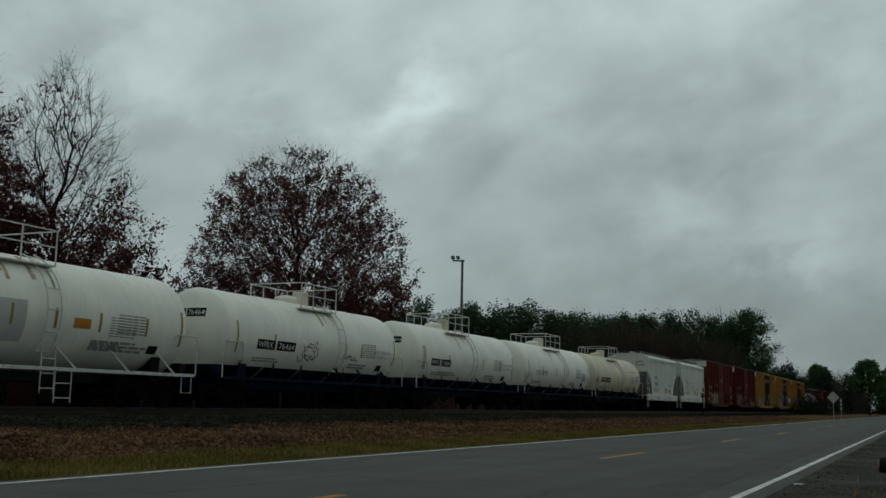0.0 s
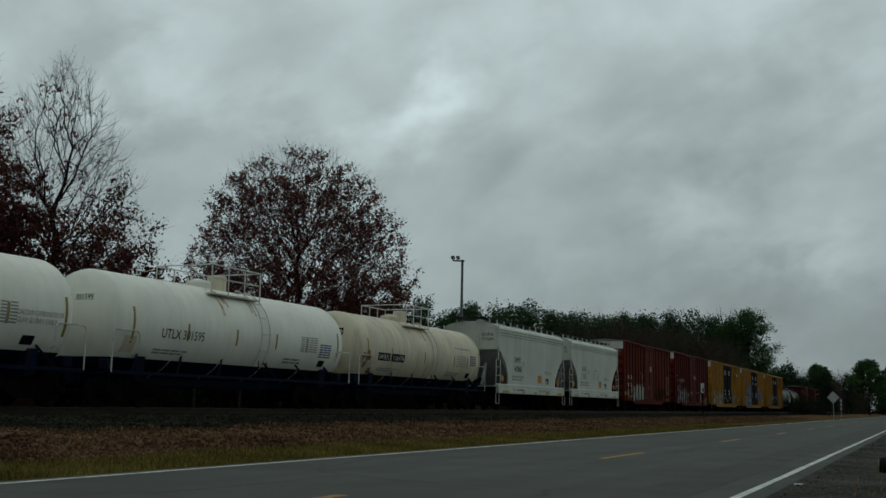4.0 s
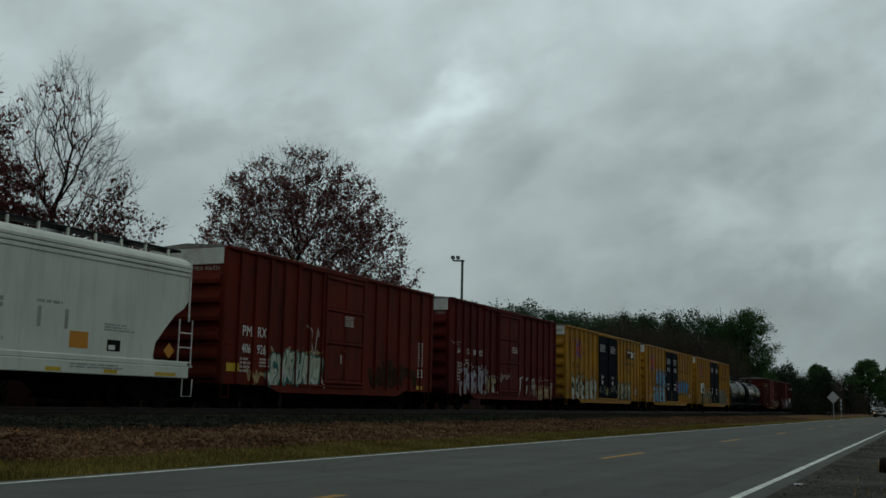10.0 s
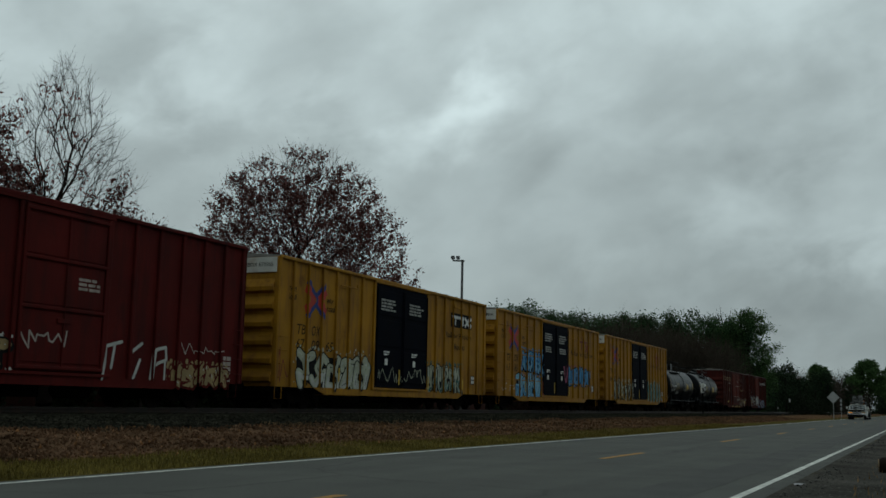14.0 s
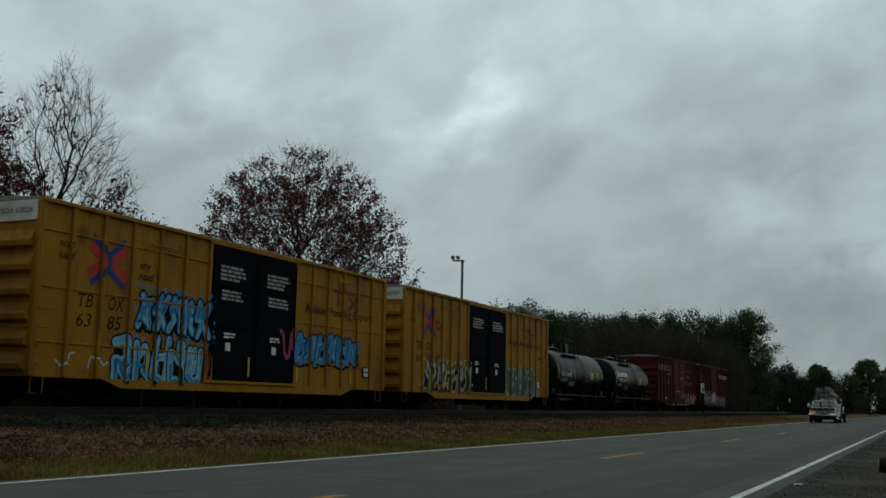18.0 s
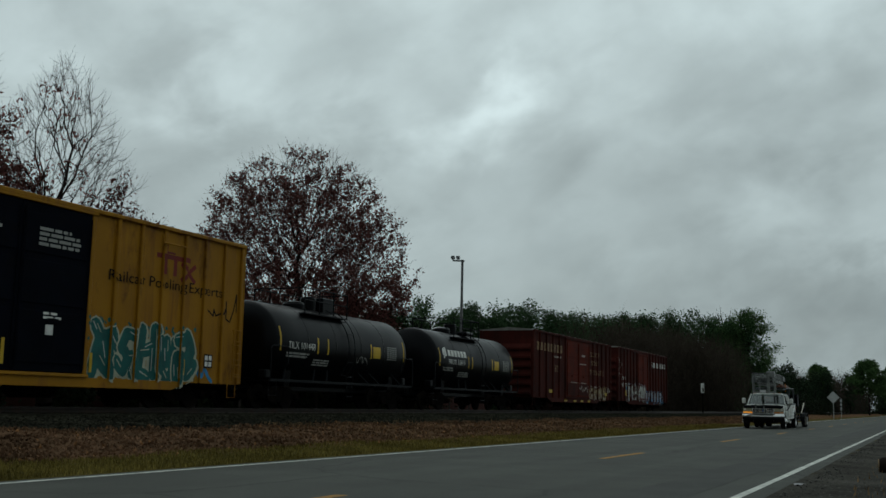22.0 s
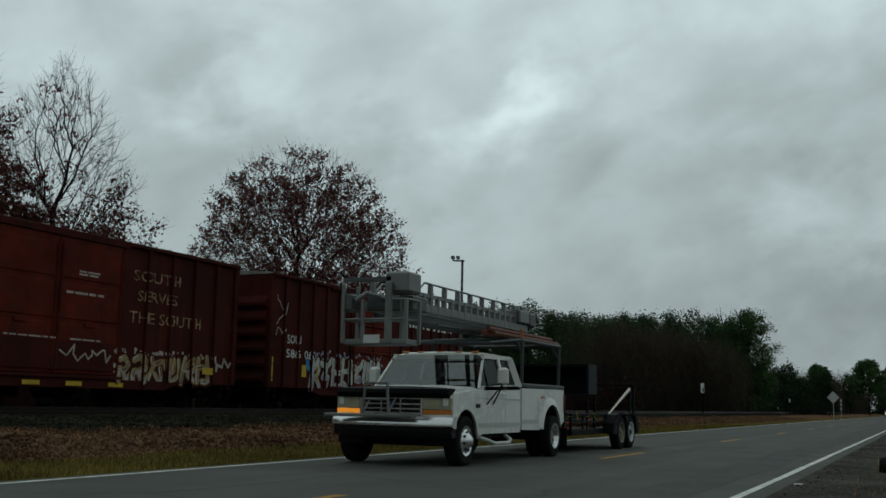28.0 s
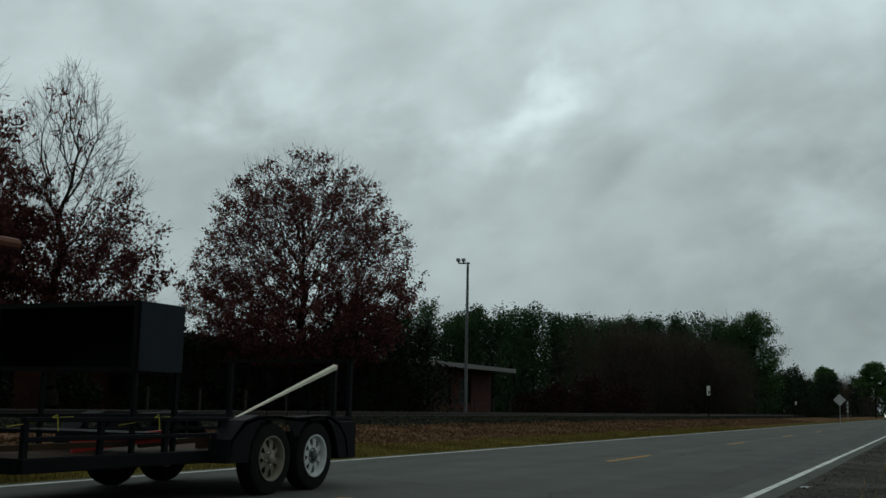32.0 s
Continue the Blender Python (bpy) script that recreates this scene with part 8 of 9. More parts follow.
def build_pickup():
    W = V_["white"]
    t = thing("pickup_truck", pose(-7.2, 368, 0), "white extended-cab dual-rear-wheel pickup truck with steel ladder rack", "pickup truck")
    road_movers.append(t)
    fender = [(-0.46, 0.62), (-0.44, 0.6)] + arch(0, 0.38, 0.47, 9, 155, 8) + [(0.66, 0.44), (0.66, 1.13), (0.2, 1.11), (-0.42, 1.05), (-0.46, 0.98)]
    for x0, x1 in ((0.76, 0.96), (-0.96, -0.76)):
        part("front_fender", Shape().prism(fender, x0, x1), W, t)
    for x, d in ((0.962, 1), (-0.962, -1)):
        lip = [(p[0], p[1]) for p in arch(0, 0.38, 0.5, 12, 165, 6)] + [(p[0], p[1]) for p in arch(0, 0.38, 0.455, 12, 165, 6)[::-1]]
        part("arch_lip", Shape().prism(lip, min(x, x + d * 0.018), max(x, x + d * 0.018)), W, t)
    for s in (-1, 1):
        ring = arch(0, 0.38, 0.462, 12, 190, -10)
        well = Shape().add([(s * 0.94, y, z) for y, z in ring] + [(s * 0.5, y, z) for y, z in ring], [(k, k + 1, k + 14, k + 13) for k in range(12)])
        part("wheel_well", well.add([(s * 0.5, y, z) for y, z in ring], [tuple(range(13))]), V_["dark"], t, "black wheel well")
    hood = []
    for y, z, hw in ((-0.53, 1.0, 0.9), (-0.49, 1.05, 0.93), (-0.2, 1.1, 0.94), (0.25, 1.15, 0.94), (0.66, 1.16, 0.94)):
        hood.append([(-hw, y, z - 0.12), (-hw, y, z - 0.02), (-hw * 0.85, y, z + 0.02), (-0.3, y, z + 0.045), (0.3, y, z + 0.045), (hw * 0.85, y, z + 0.02), (hw, y, z - 0.02), (hw, y, z - 0.12)])
    part("hood", Shape().loft(hood), W, t, smooth=True)
    sh = []
    for k in range(13):
        x = -0.93 + 1.86 * k / 12
        y = -0.6 + 0.07 * (abs(x) / 0.93) ** 3
        sh.append([(x, y - 0.015, 0.99), (x, y - 0.045, 1.06), (x, y + 0.0, 1.125), (x, y + 0.2, 1.165 - 0.03 * (abs(x) / 0.93) ** 2), (x, y + 0.24, 1.13), (x, y + 0.04, 1.0)])
    part("bug_shield", Shape().loft(sh), V_["shield"], t, "dark plastic hood shield", True)
    part("engine_bay", Shape().box(-0.76, 0.76, -0.5, 0.66, 0.5, 0.98), V_["dark"], t)
    F = -0.57        # plane of the grille
    g = part("grille_surround", Shape().box(-0.5, 0.5, F - 0.02, F + 0.04, 0.74, 0.78, 0.01).box(-0.5, 0.5, F - 0.02, F + 0.04, 0.97, 1.0, 0.01).box(-0.52, -0.48, F - 0.02, F + 0.04, 0.74, 1.0, 0.01).box(0.48, 0.52, F - 0.02, F + 0.04, 0.74, 1.0, 0.01), V_["chrome"], t)
    part("grille_backing", Shape().box(-0.49, 0.49, F + 0.02, F + 0.05, 0.75, 0.98), V_["dark"], g)
    for z in (0.83, 0.9):
        part("grille_bar", Shape().box(-0.48, 0.48, F - 0.01, F + 0.03, z - 0.012, z + 0.012), V_["chrome"], g)
    for x in (-0.16, 0.16):
        part("grille_bar", Shape().box(x - 0.012, x + 0.012, F - 0.012, F + 0.03, 0.78, 0.97), V_["chrome"], g)
    part("maker_badge", Shape().lathe([(0.055, F - 0.025), (0.055, F - 0.01)], 16, "y", (0, 0, 0.885)), material("blue_oval_badge", (0.02, 0.05, 0.2), 0.3), g, smooth=True)
    for s in (-1, 1):
        a, b = sorted((s * 0.53, s * 0.95))
        fa, fb = (F - 0.01, F + 0.06) if s > 0 else (F + 0.06, F - 0.01)
        for nm, z0, z1, mt, lab in (("headlamp", 0.828, 0.99, V_["lens"], ""), ("turn_signal", 0.755, 0.82, V_["amber_lit"] if s < 0 else V_["amber"], "lit amber turn signal" if s < 0 else "amber turn signal")):
            lamp = part(nm, Shape().loft([[(a, fa, z0), (b, fb, z0), (b, fb, z1), (a, fa, z1)], [(a, fa + 0.09, z0), (b, fb + 0.09, z0), (b, fb + 0.09, z1), (a, fa + 0.09, z1)]]), mt, t, lab)
            if nm == "headlamp":
                part("reflector", Shape().loft([[(a + 0.03, fa + 0.05, z0 + 0.01), (b - 0.03, fb + 0.05, z0 + 0.01), (b - 0.03, fb + 0.05, z1 - 0.01), (a + 0.03, fa + 0.05, z1 - 0.01)], [(a + 0.03, fa + 0.08, z0 + 0.01), (b - 0.03, fb + 0.08, z0 + 0.01), (b - 0.03, fb + 0.08, z1 - 0.01), (a + 0.03, fa + 0.08, z1 - 0.01)]]), V_["alu"], lamp)
    part("front_panel", Shape().box(-0.95, 0.95, F + 0.01, F + 0.06, 0.66, 0.75, 0.01), W, t)
    bm = []
    for k in range(11):
        x = -1.0 + 2.0 * k / 10
        y = -0.73 + 0.2 * (abs(x)) ** 4
        bm.append([(x, y + 0.03, 0.555), (x, y - 0.045, 0.585), (x, y - 0.05, 0.615), (x, y - 0.03, 0.67), (x, y + 0.01, 0.715), (x, y + 0.12, 0.73), (x, y + 0.12, 0.555)])
    part("front_bumper", Shape().loft(bm), V_["chrome"], t, "chrome front bumper", True)
    lv = []
    for k in range(11):
        x = -0.98 + 1.96 * k / 10
        y = -0.7 + 0.2 * (abs(x)) ** 4
        lv.append([(x, y, 0.42), (x, y - 0.03, 0.5), (x, y - 0.03, 0.575), (x, y + 0.12, 0.575), (x, y + 0.12, 0.42)])
    part("bumper_valance", Shape().loft(lv), V_["dark"], t)
    part("bumper_plank", Shape().box(-0.95, 0.5, -0.92, -0.74, 0.7, 0.745, 0.01), V_["alu"], t, "aluminium plank across the bumper")
    guard = part("bumper_stand", Shape().path([(-0.34, -0.84, 0.74), (-0.3, -0.82, 1.2), (0.06, -0.82, 1.2), (0.1, -0.84, 0.74)], 0.024, 8), V_["alu"], t)
    for z in (0.96, 1.12):
        part("stand_rung", Shape().path([(-0.32, -0.83, z), (0.08, -0.83, z)], 0.018, 6), V_["alu"], guard)
    for x in (-0.33, 0.09):
        part("stand_brace", Shape().path([(x, -0.84, 0.76), (x, -0.6, 0.98)], 0.016, 6), V_["alu"], guard)
    # cab
    for s in (-1, 1):
        x0, x1 = sorted((s * 0.9, s * 0.955))
        dr = part("door", Shape().prism([(0.665, 0.46), (1.66, 0.46), (1.66, 1.235), (0.665, 1.2)], x0, x1), W, t)
        part("door_handle", Shape().box(min(s * 0.956, s * 0.985), max(s * 0.956, s * 0.985), 1.46, 1.6, 1.07, 1.1, 0.008), V_["chrome"], dr)
        part("rear_quarter", Shape().prism([(1.672, 0.46), (2.37, 0.46), (2.37, 1.24), (1.672, 1.235)], x0, x1), W, t)
        part("lower_stripe", Shape().box(min(s * 0.956, s * 0.962), max(s * 0.956, s * 0.962), 0.5, 2.37, 0.56, 0.63), V_["stripe"], t, "grey stripe along the doors")
        # the crease's shade is put in as a thin grey strip
        part("body_crease_shade", Shape().box(min(s * 0.956, s * 0.966), max(s * 0.956, s * 0.966), 0.4, 2.37, 1.0, 1.012), V_["stripe"], t)
        part("fender_badge", Shape().box(min(s * 0.962, s * 0.97), max(s * 0.962, s * 0.97), 0.4, 0.56, 0.86, 0.92), V_["dark"], t)
        # pillars
        B, T = s * 0.93, s * 0.78
        for p, q, w2, h2 in (((B * 0.98, 0.62, 1.15), (T * 1.01, 1.09, 1.69), 0.04, 0.045), ((B, 1.66, 1.2), (T * 1.02, 1.66, 1.69), 0.04, 0.08), ((B, 2.3, 1.2), (T, 2.2, 1.68), 0.06, 0.16), ((B, 0.75, 1.16), (B, 2.35, 1.2), 0.05, 0.06), ((T, 1.05, 1.68), (T, 2.25, 1.69), 0.07, 0.07)):
            part("window_pillar", Shape().beam(p, q, w2, h2), W, t)
        part("side_window", Shape().add([(B * 0.985, 0.72, 1.2), (B * 0.985, 1.63, 1.22), (T * 1.01, 1.63, 1.66), (T * 1.01, 1.1, 1.65)], [(0, 1, 2, 3)]), V_["side_glass"], t)
        part("quarter_window", Shape().add([(B * 0.985, 1.7, 1.22), (B * 0.985, 2.24, 1.22), (T * 1.01, 2.14, 1.66), (T * 1.01, 1.7, 1.66)], [(0, 1, 2, 3)]), V_["side_glass"], t)
        part("vent_divider", Shape().beam((B * 0.99, 0.98, 1.2), (T * 1.02, 1.0, 1.64), 0.02, 0.025), V_["dark"], t)
        m = part("door_mirror", Shape().box(min(s * 1.06, s * 1.24), max(s * 1.06, s * 1.24), 0.98, 1.1, 1.22, 1.5, 0.04), W, t, "tall tow mirror")
        part("mirror_face", Shape().box(min(s * 1.08, s * 1.22), max(s * 1.08, s * 1.22), 1.1, 1.106, 1.25, 1.47), V_["chrome"], m)
        arm = Shape()
        arm.path([(s * 0.95, 0.8, 1.2), (s * 1.15, 1.02, 1.24)], 0.012, 6)
        arm.path([(s * 0.96, 0.86, 0.92), (s * 1.15, 1.04, 1.24)], 0.012, 6)
        arm.path([(s * 0.96, 1.12, 0.92), (s * 1.15, 1.06, 1.24)], 0.012, 6)
        part("mirror_arms", arm, V_["dark"], m)
        st = Shape().path([(s * 0.88, 0.62, 0.42), (s * 1.02, 0.78, 0.36), (s * 1.04, 1.0, 0.31), (s * 1.04, 1.62, 0.31), (s * 1.02, 1.74, 0.36), (s * 0.9, 1.8, 0.42)], 0.03, 8)
        part("side_step", st, V_["stripe"], t, "grey tubular side step", True)
        part("step_plate", Shape().box(min(s * 0.93, s * 1.03), max(s * 0.93, s * 1.03), 1.0, 1.62, 0.3, 0.33), V_["stripe"], t)
    part("roof", Shape().loft([[(-0.76, y, z - 0.05), (-0.8, y, z - 0.02), (-0.6, y, z + 0.03), (0, y, z + 0.05), (0.6, y, z + 0.03), (0.8, y, z - 0.02), (0.76, y, z - 0.05)] for y, z in ((1.08, 1.69), (1.13, 1.715), (1.5, 1.73), (2.1, 1.73), (2.3, 1.69))]), W, t, smooth=True)
    part("windshield", Shape().add([(-0.88, 0.64, 1.17), (0.88, 0.64, 1.17), (0.76, 1.08, 1.7), (-0.76, 1.08, 1.7)], [(0, 1, 2, 3)]), V_["glass"], t, "large sloping windshield")
    part("wiper", Shape().path([(-0.6, 0.62, 1.185), (0.0, 0.66, 1.2)], 0.01, 5).path([(0.05, 0.62, 1.185), (0.7, 0.66, 1.2)], 0.01, 5), V_["dark"], t)
    part("cowl", Shape().box(-0.92, 0.92, 0.58, 0.66, 1.08, 1.165, 0.02), V_["dark"], t)
    rim = Shape()
    for q in ([(-0.93, 0.46), (0.93, 0.46), (0.93, 1.2), (-0.93, 1.2)], [(-0.93, 1.2), (-0.62, 1.2), (-0.55, 1.6), (-0.8, 1.6)], [(0.93, 1.2), (0.62, 1.2), (0.55, 1.6), (0.8, 1.6)], [(-0.8, 1.6), (0.8, 1.6), (0.78, 1.68), (-0.78, 1.68)]):
        rim.prism(q, 2.3, 2.37, "y")
    part("cab_back", rim, W, t)
    part("rear_window", Shape().add([(-0.62, 2.33, 1.2), (0.62, 2.33, 1.2), (0.55, 2.33, 1.6), (-0.55, 2.33, 1.6)], [(0, 1, 2, 3)]), V_["glass"], t)
    part("cab_lining", Shape().box(-0.9, -0.62, 2.27, 2.295, 0.5, 1.62).box(0.62, 0.9, 2.27, 2.295, 0.5, 1.62).box(-0.62, 0.62, 2.27, 2.295, 0.5, 1.19).box(-0.78, 0.78, 1.1, 2.29, 1.62, 1.64), V_["seat"], t, "dark cloth cab lining")
    part("cab_floor", Shape().box(-0.9, 0.9, 0.66, 2.3, 0.46, 0.52), V_["dark"], t)
    part("dashboard", Shape().box(-0.88, 0.88, 0.68, 0.98, 0.85, 1.14, 0.04), V_["dark"], t)
    part("bench_seat", Shape().box(-0.8, 0.8, 1.35, 1.85, 0.6, 0.86, 0.06).box(-0.8, 0.8, 1.72, 1.9, 0.86, 1.3, 0.06), V_["seat"], t)
    part("steering_wheel", Shape().path([(-0.42 + 0.19 * math.cos(a), 1.1 + 0.07 * math.sin(a), 1.08 + 0.17 * math.sin(a)) for a in [k * math.pi / 8 for k in range(17)]], 0.015, 6), V_["dark"], t)
    for x in (-0.62, -0.34, 0.0, 0.34, 0.62):
        part("roof_marker_lamp", Shape().box(x - 0.06, x + 0.06, 1.1, 1.19, 1.735, 1.765, 0.012), V_["amber"], t, "amber cab marker lamp")
    # bed with flared rear fenders
    bed = [(2.45, 0.5), (3.35, 0.48)] + arch(3.95, 0.42, 0.53, 11, 172, 12) + [(4.6, 0.56), (4.74, 0.62), (4.74, 1.22), (2.45, 1.2)]
    for s in (-1, 1):
        part("bed_side", Shape().prism(bed, min(s * 0.86, s * 0.955), max(s * 0.86, s * 0.955)), W, t)
        f = Shape()
        n = 13
        o, i = arch(3.95, 0.42, 0.64, 12, 170, 13), arch(3.95, 0.42, 0.51, 12, 172, 12)
        vs = [(s * 0.954, y, z) for y, z in o] + [(s * 0.985, y, z) for y, z in arch(3.95, 0.42, 0.57, 12, 171, 12)] + [(s * 1.0, y, z) for y, z in i] + [(s * 0.975, y, z) for y, z in i]
        fs = [(r * n + k, r * n + k + 1, (r + 1) * n + k + 1, (r + 1) * n + k) for r in range(3) for k in range(n - 1)]
        part("fender_flare", f.add(vs, fs), W, t, "flared dual-wheel fender", True)
        well = Shape()
        ring = arch(3.95, 0.42, 0.505, 12, 185, -5)
        well.add([(s * 0.955, y, z) for y, z in ring] + [(s * 0.5, y, z) for y, z in ring], [(k, k + 1, k + 14, k + 13) for k in range(12)])
        well.add([(s * 0.5, y, z) for y, z in ring], [tuple(range(13))])
        part("wheel_well", well, V_["dark"], t, "black wheel well")
        part("lower_stripe", Shape().box(min(s * 0.956, s * 0.962), max(s * 0.956, s * 0.962), 2.47, 3.3, 0.6, 0.67), V_["stripe"], t)
        part("bed_rail_cap", Shape().box(min(s * 0.82, s * 0.97), max(s * 0.82, s * 0.97), 2.45, 4.74, 1.21, 1.29, 0.02), V_["rack"], t, "dark bed rail cap")
        part("tail_lamp", Shape().box(min(s * 0.8, s * 0.962), max(s * 0.8, s * 0.962), 4.7, 4.77, 0.78, 1.12, 0.01), V_["tail"], t)
        part("mud_flap", Shape().box(min(s * 0.75, s * 1.08), max(s * 0.75, s * 1.08), 4.55, 4.57, 0.15, 0.5), V_["dark"], t)
        part("side_marker", Shape().box(min(s * 0.956, s * 0.975), max(s * 0.956, s * 0.975), 3.45, 3.58, 1.04, 1.08), V_["amber"], t)
        if s > 0:
            part("fuel_door", Shape().box(0.955, 0.962, 3.28, 3.52, 0.82, 1.02, 0.006), W, t)
    part("bed_floor", Shape().box(-0.86, 0.86, 2.45, 4.7, 0.62, 0.68), V_["stripe"], t)
    part("bed_front", Shape().box(-0.86, 0.86, 2.45, 2.5, 0.68, 1.2), W, t)
    part("tailgate", Shape().box(-0.8, 0.8, 4.69, 4.76, 0.66, 1.2, 0.015), W, t)
    part("rear_bumper", Shape().box(-0.95, 0.95, 4.8, 4.95, 0.5, 0.64, 0.02), V_["dark"], t)
    part("chassis", Shape().box(-0.45, 0.45, -0.45, 4.8, 0.36, 0.5).box(-0.6, 0.6, -0.12, 0.12, 0.28, 0.42).lathe([(0.09, -0.95), (0.09, 0.95)], 10, "x", (0, 3.95, 0.37)).lathe([(0.16, -0.15), (0.16, 0.15)], 12, "x", (0, 3.95, 0.37)), V_["dark"], t)
    part("load", Shape().box(-0.6, 0.1, 2.6, 3.6, 0.68, 1.24, 0.04).box(0.15, 0.6, 2.55, 2.95, 0.68, 1.32, 0.03), V_["alu_dark"], t, "toolboxes in the bed")
    part("warning_flag", Shape().lathe([(0.015, 1.2), (0.05, 1.34), (0.17, 1.74), (0.16, 1.77)], 12, "z", (-0.35, 3.75, 0)), V_["red"], t, "furled red warning flag")
    part("flag_pole", Shape().path([(-0.3, 4.4, 0.7), (-0.3, 4.4, 1.62)], 0.016, 6), V_["gold_pole"], t)
    part("bed_crate", Shape().box(0.2, 0.7, 2.7, 3.15, 0.9, 1.36, 0.02), V_["alu"], t, "aluminium crate in the bed")
    for s in (-1, 1):
        road_wheel(t, s * 0.87, 0, 0.37, 0.24, V_["chrome"], 0.06, "front wheel with a chrome hub")
        road_wheel(t, s * 0.94, 3.95, 0.37, 0.22, V_["chrome"], -1, "outer rear wheel with a deep chrome rim")
        road_wheel(t, s * 0.69, 3.95, 0.37, 0.22, V_["chrome"], -1, "inner rear wheel")
    part("rack_rail", Shape().path([(-0.84, 2.7, 2.04), (-0.84, 4.85, 2.04)], 0.035, 8), V_["rack"], t)
    rk = part("ladder_rack", Shape().path([(0.84, 2.7, 2.04), (0.84, 4.85, 2.04)], 0.035, 8), V_["rack"], t, "blue-grey tubular steel ladder rack")
    for y in (2.7, 4.72):
        for s in (-1, 1):
            part("rack_post", Shape().path([(s * 0.86, y - 0.03, 1.27), (s * 0.87, y - 0.03, 1.7), (s * 0.86, y, 2.02)], 0.035, 8), V_["rack"], rk)
            part("rack_gusset", Shape().path([(s * 0.85, y, 1.8), (s * 0.8, y + (-0.25 if y > 4 else -0.2), 2.02)], 0.025, 6), V_["rack"], rk)
        part("rack_crossbar", Shape().path([(-0.84, y, 2.04), (0.84, y, 2.04)], 0.035, 8), V_["rack"], rk)
    for s in (-1, 1):
        part("front_rail", Shape().path([(s * 0.84, 2.7, 2.04), (s * 0.8, 2.1, 1.99), (s * 0.72, 1.5, 1.93)], 0.026, 6), V_["rack"], rk)
    part("rack_crossbar", Shape().path([(-0.72, 1.5, 1.93), (0.72, 1.5, 1.93)], 0.026, 6), V_["rack"], rk)
    pl = [(0.55, 2.1, 5.55, 2.13), (0.44, 1.9, 5.45, 2.13), (0.33, 2.3, 5.5, 2.13), (0.5, 2.0, 5.3, 2.2)]
    for x, a, b, z in pl:
        part("pipe_load", Shape().path([(x, a, z), (x, b, z)], 0.045, 8), V_["copper"], rk, "reddish pipe lashed on the rack")
    part("strap", Shape().path([(0.62, 3.3, 2.28), (0.66, 3.32, 2.05), (0.62, 3.36, 1.85)], 0.02, 5), V_["orange"], rk)
    for z, x in ((2.2, -0.4), (2.2, -0.1), (2.25, 0.15)):
        part("conduit_load", Shape().path([(x, 1.2, z), (x, 5.1, z)], 0.03, 6), V_["alu_dark"], rk)


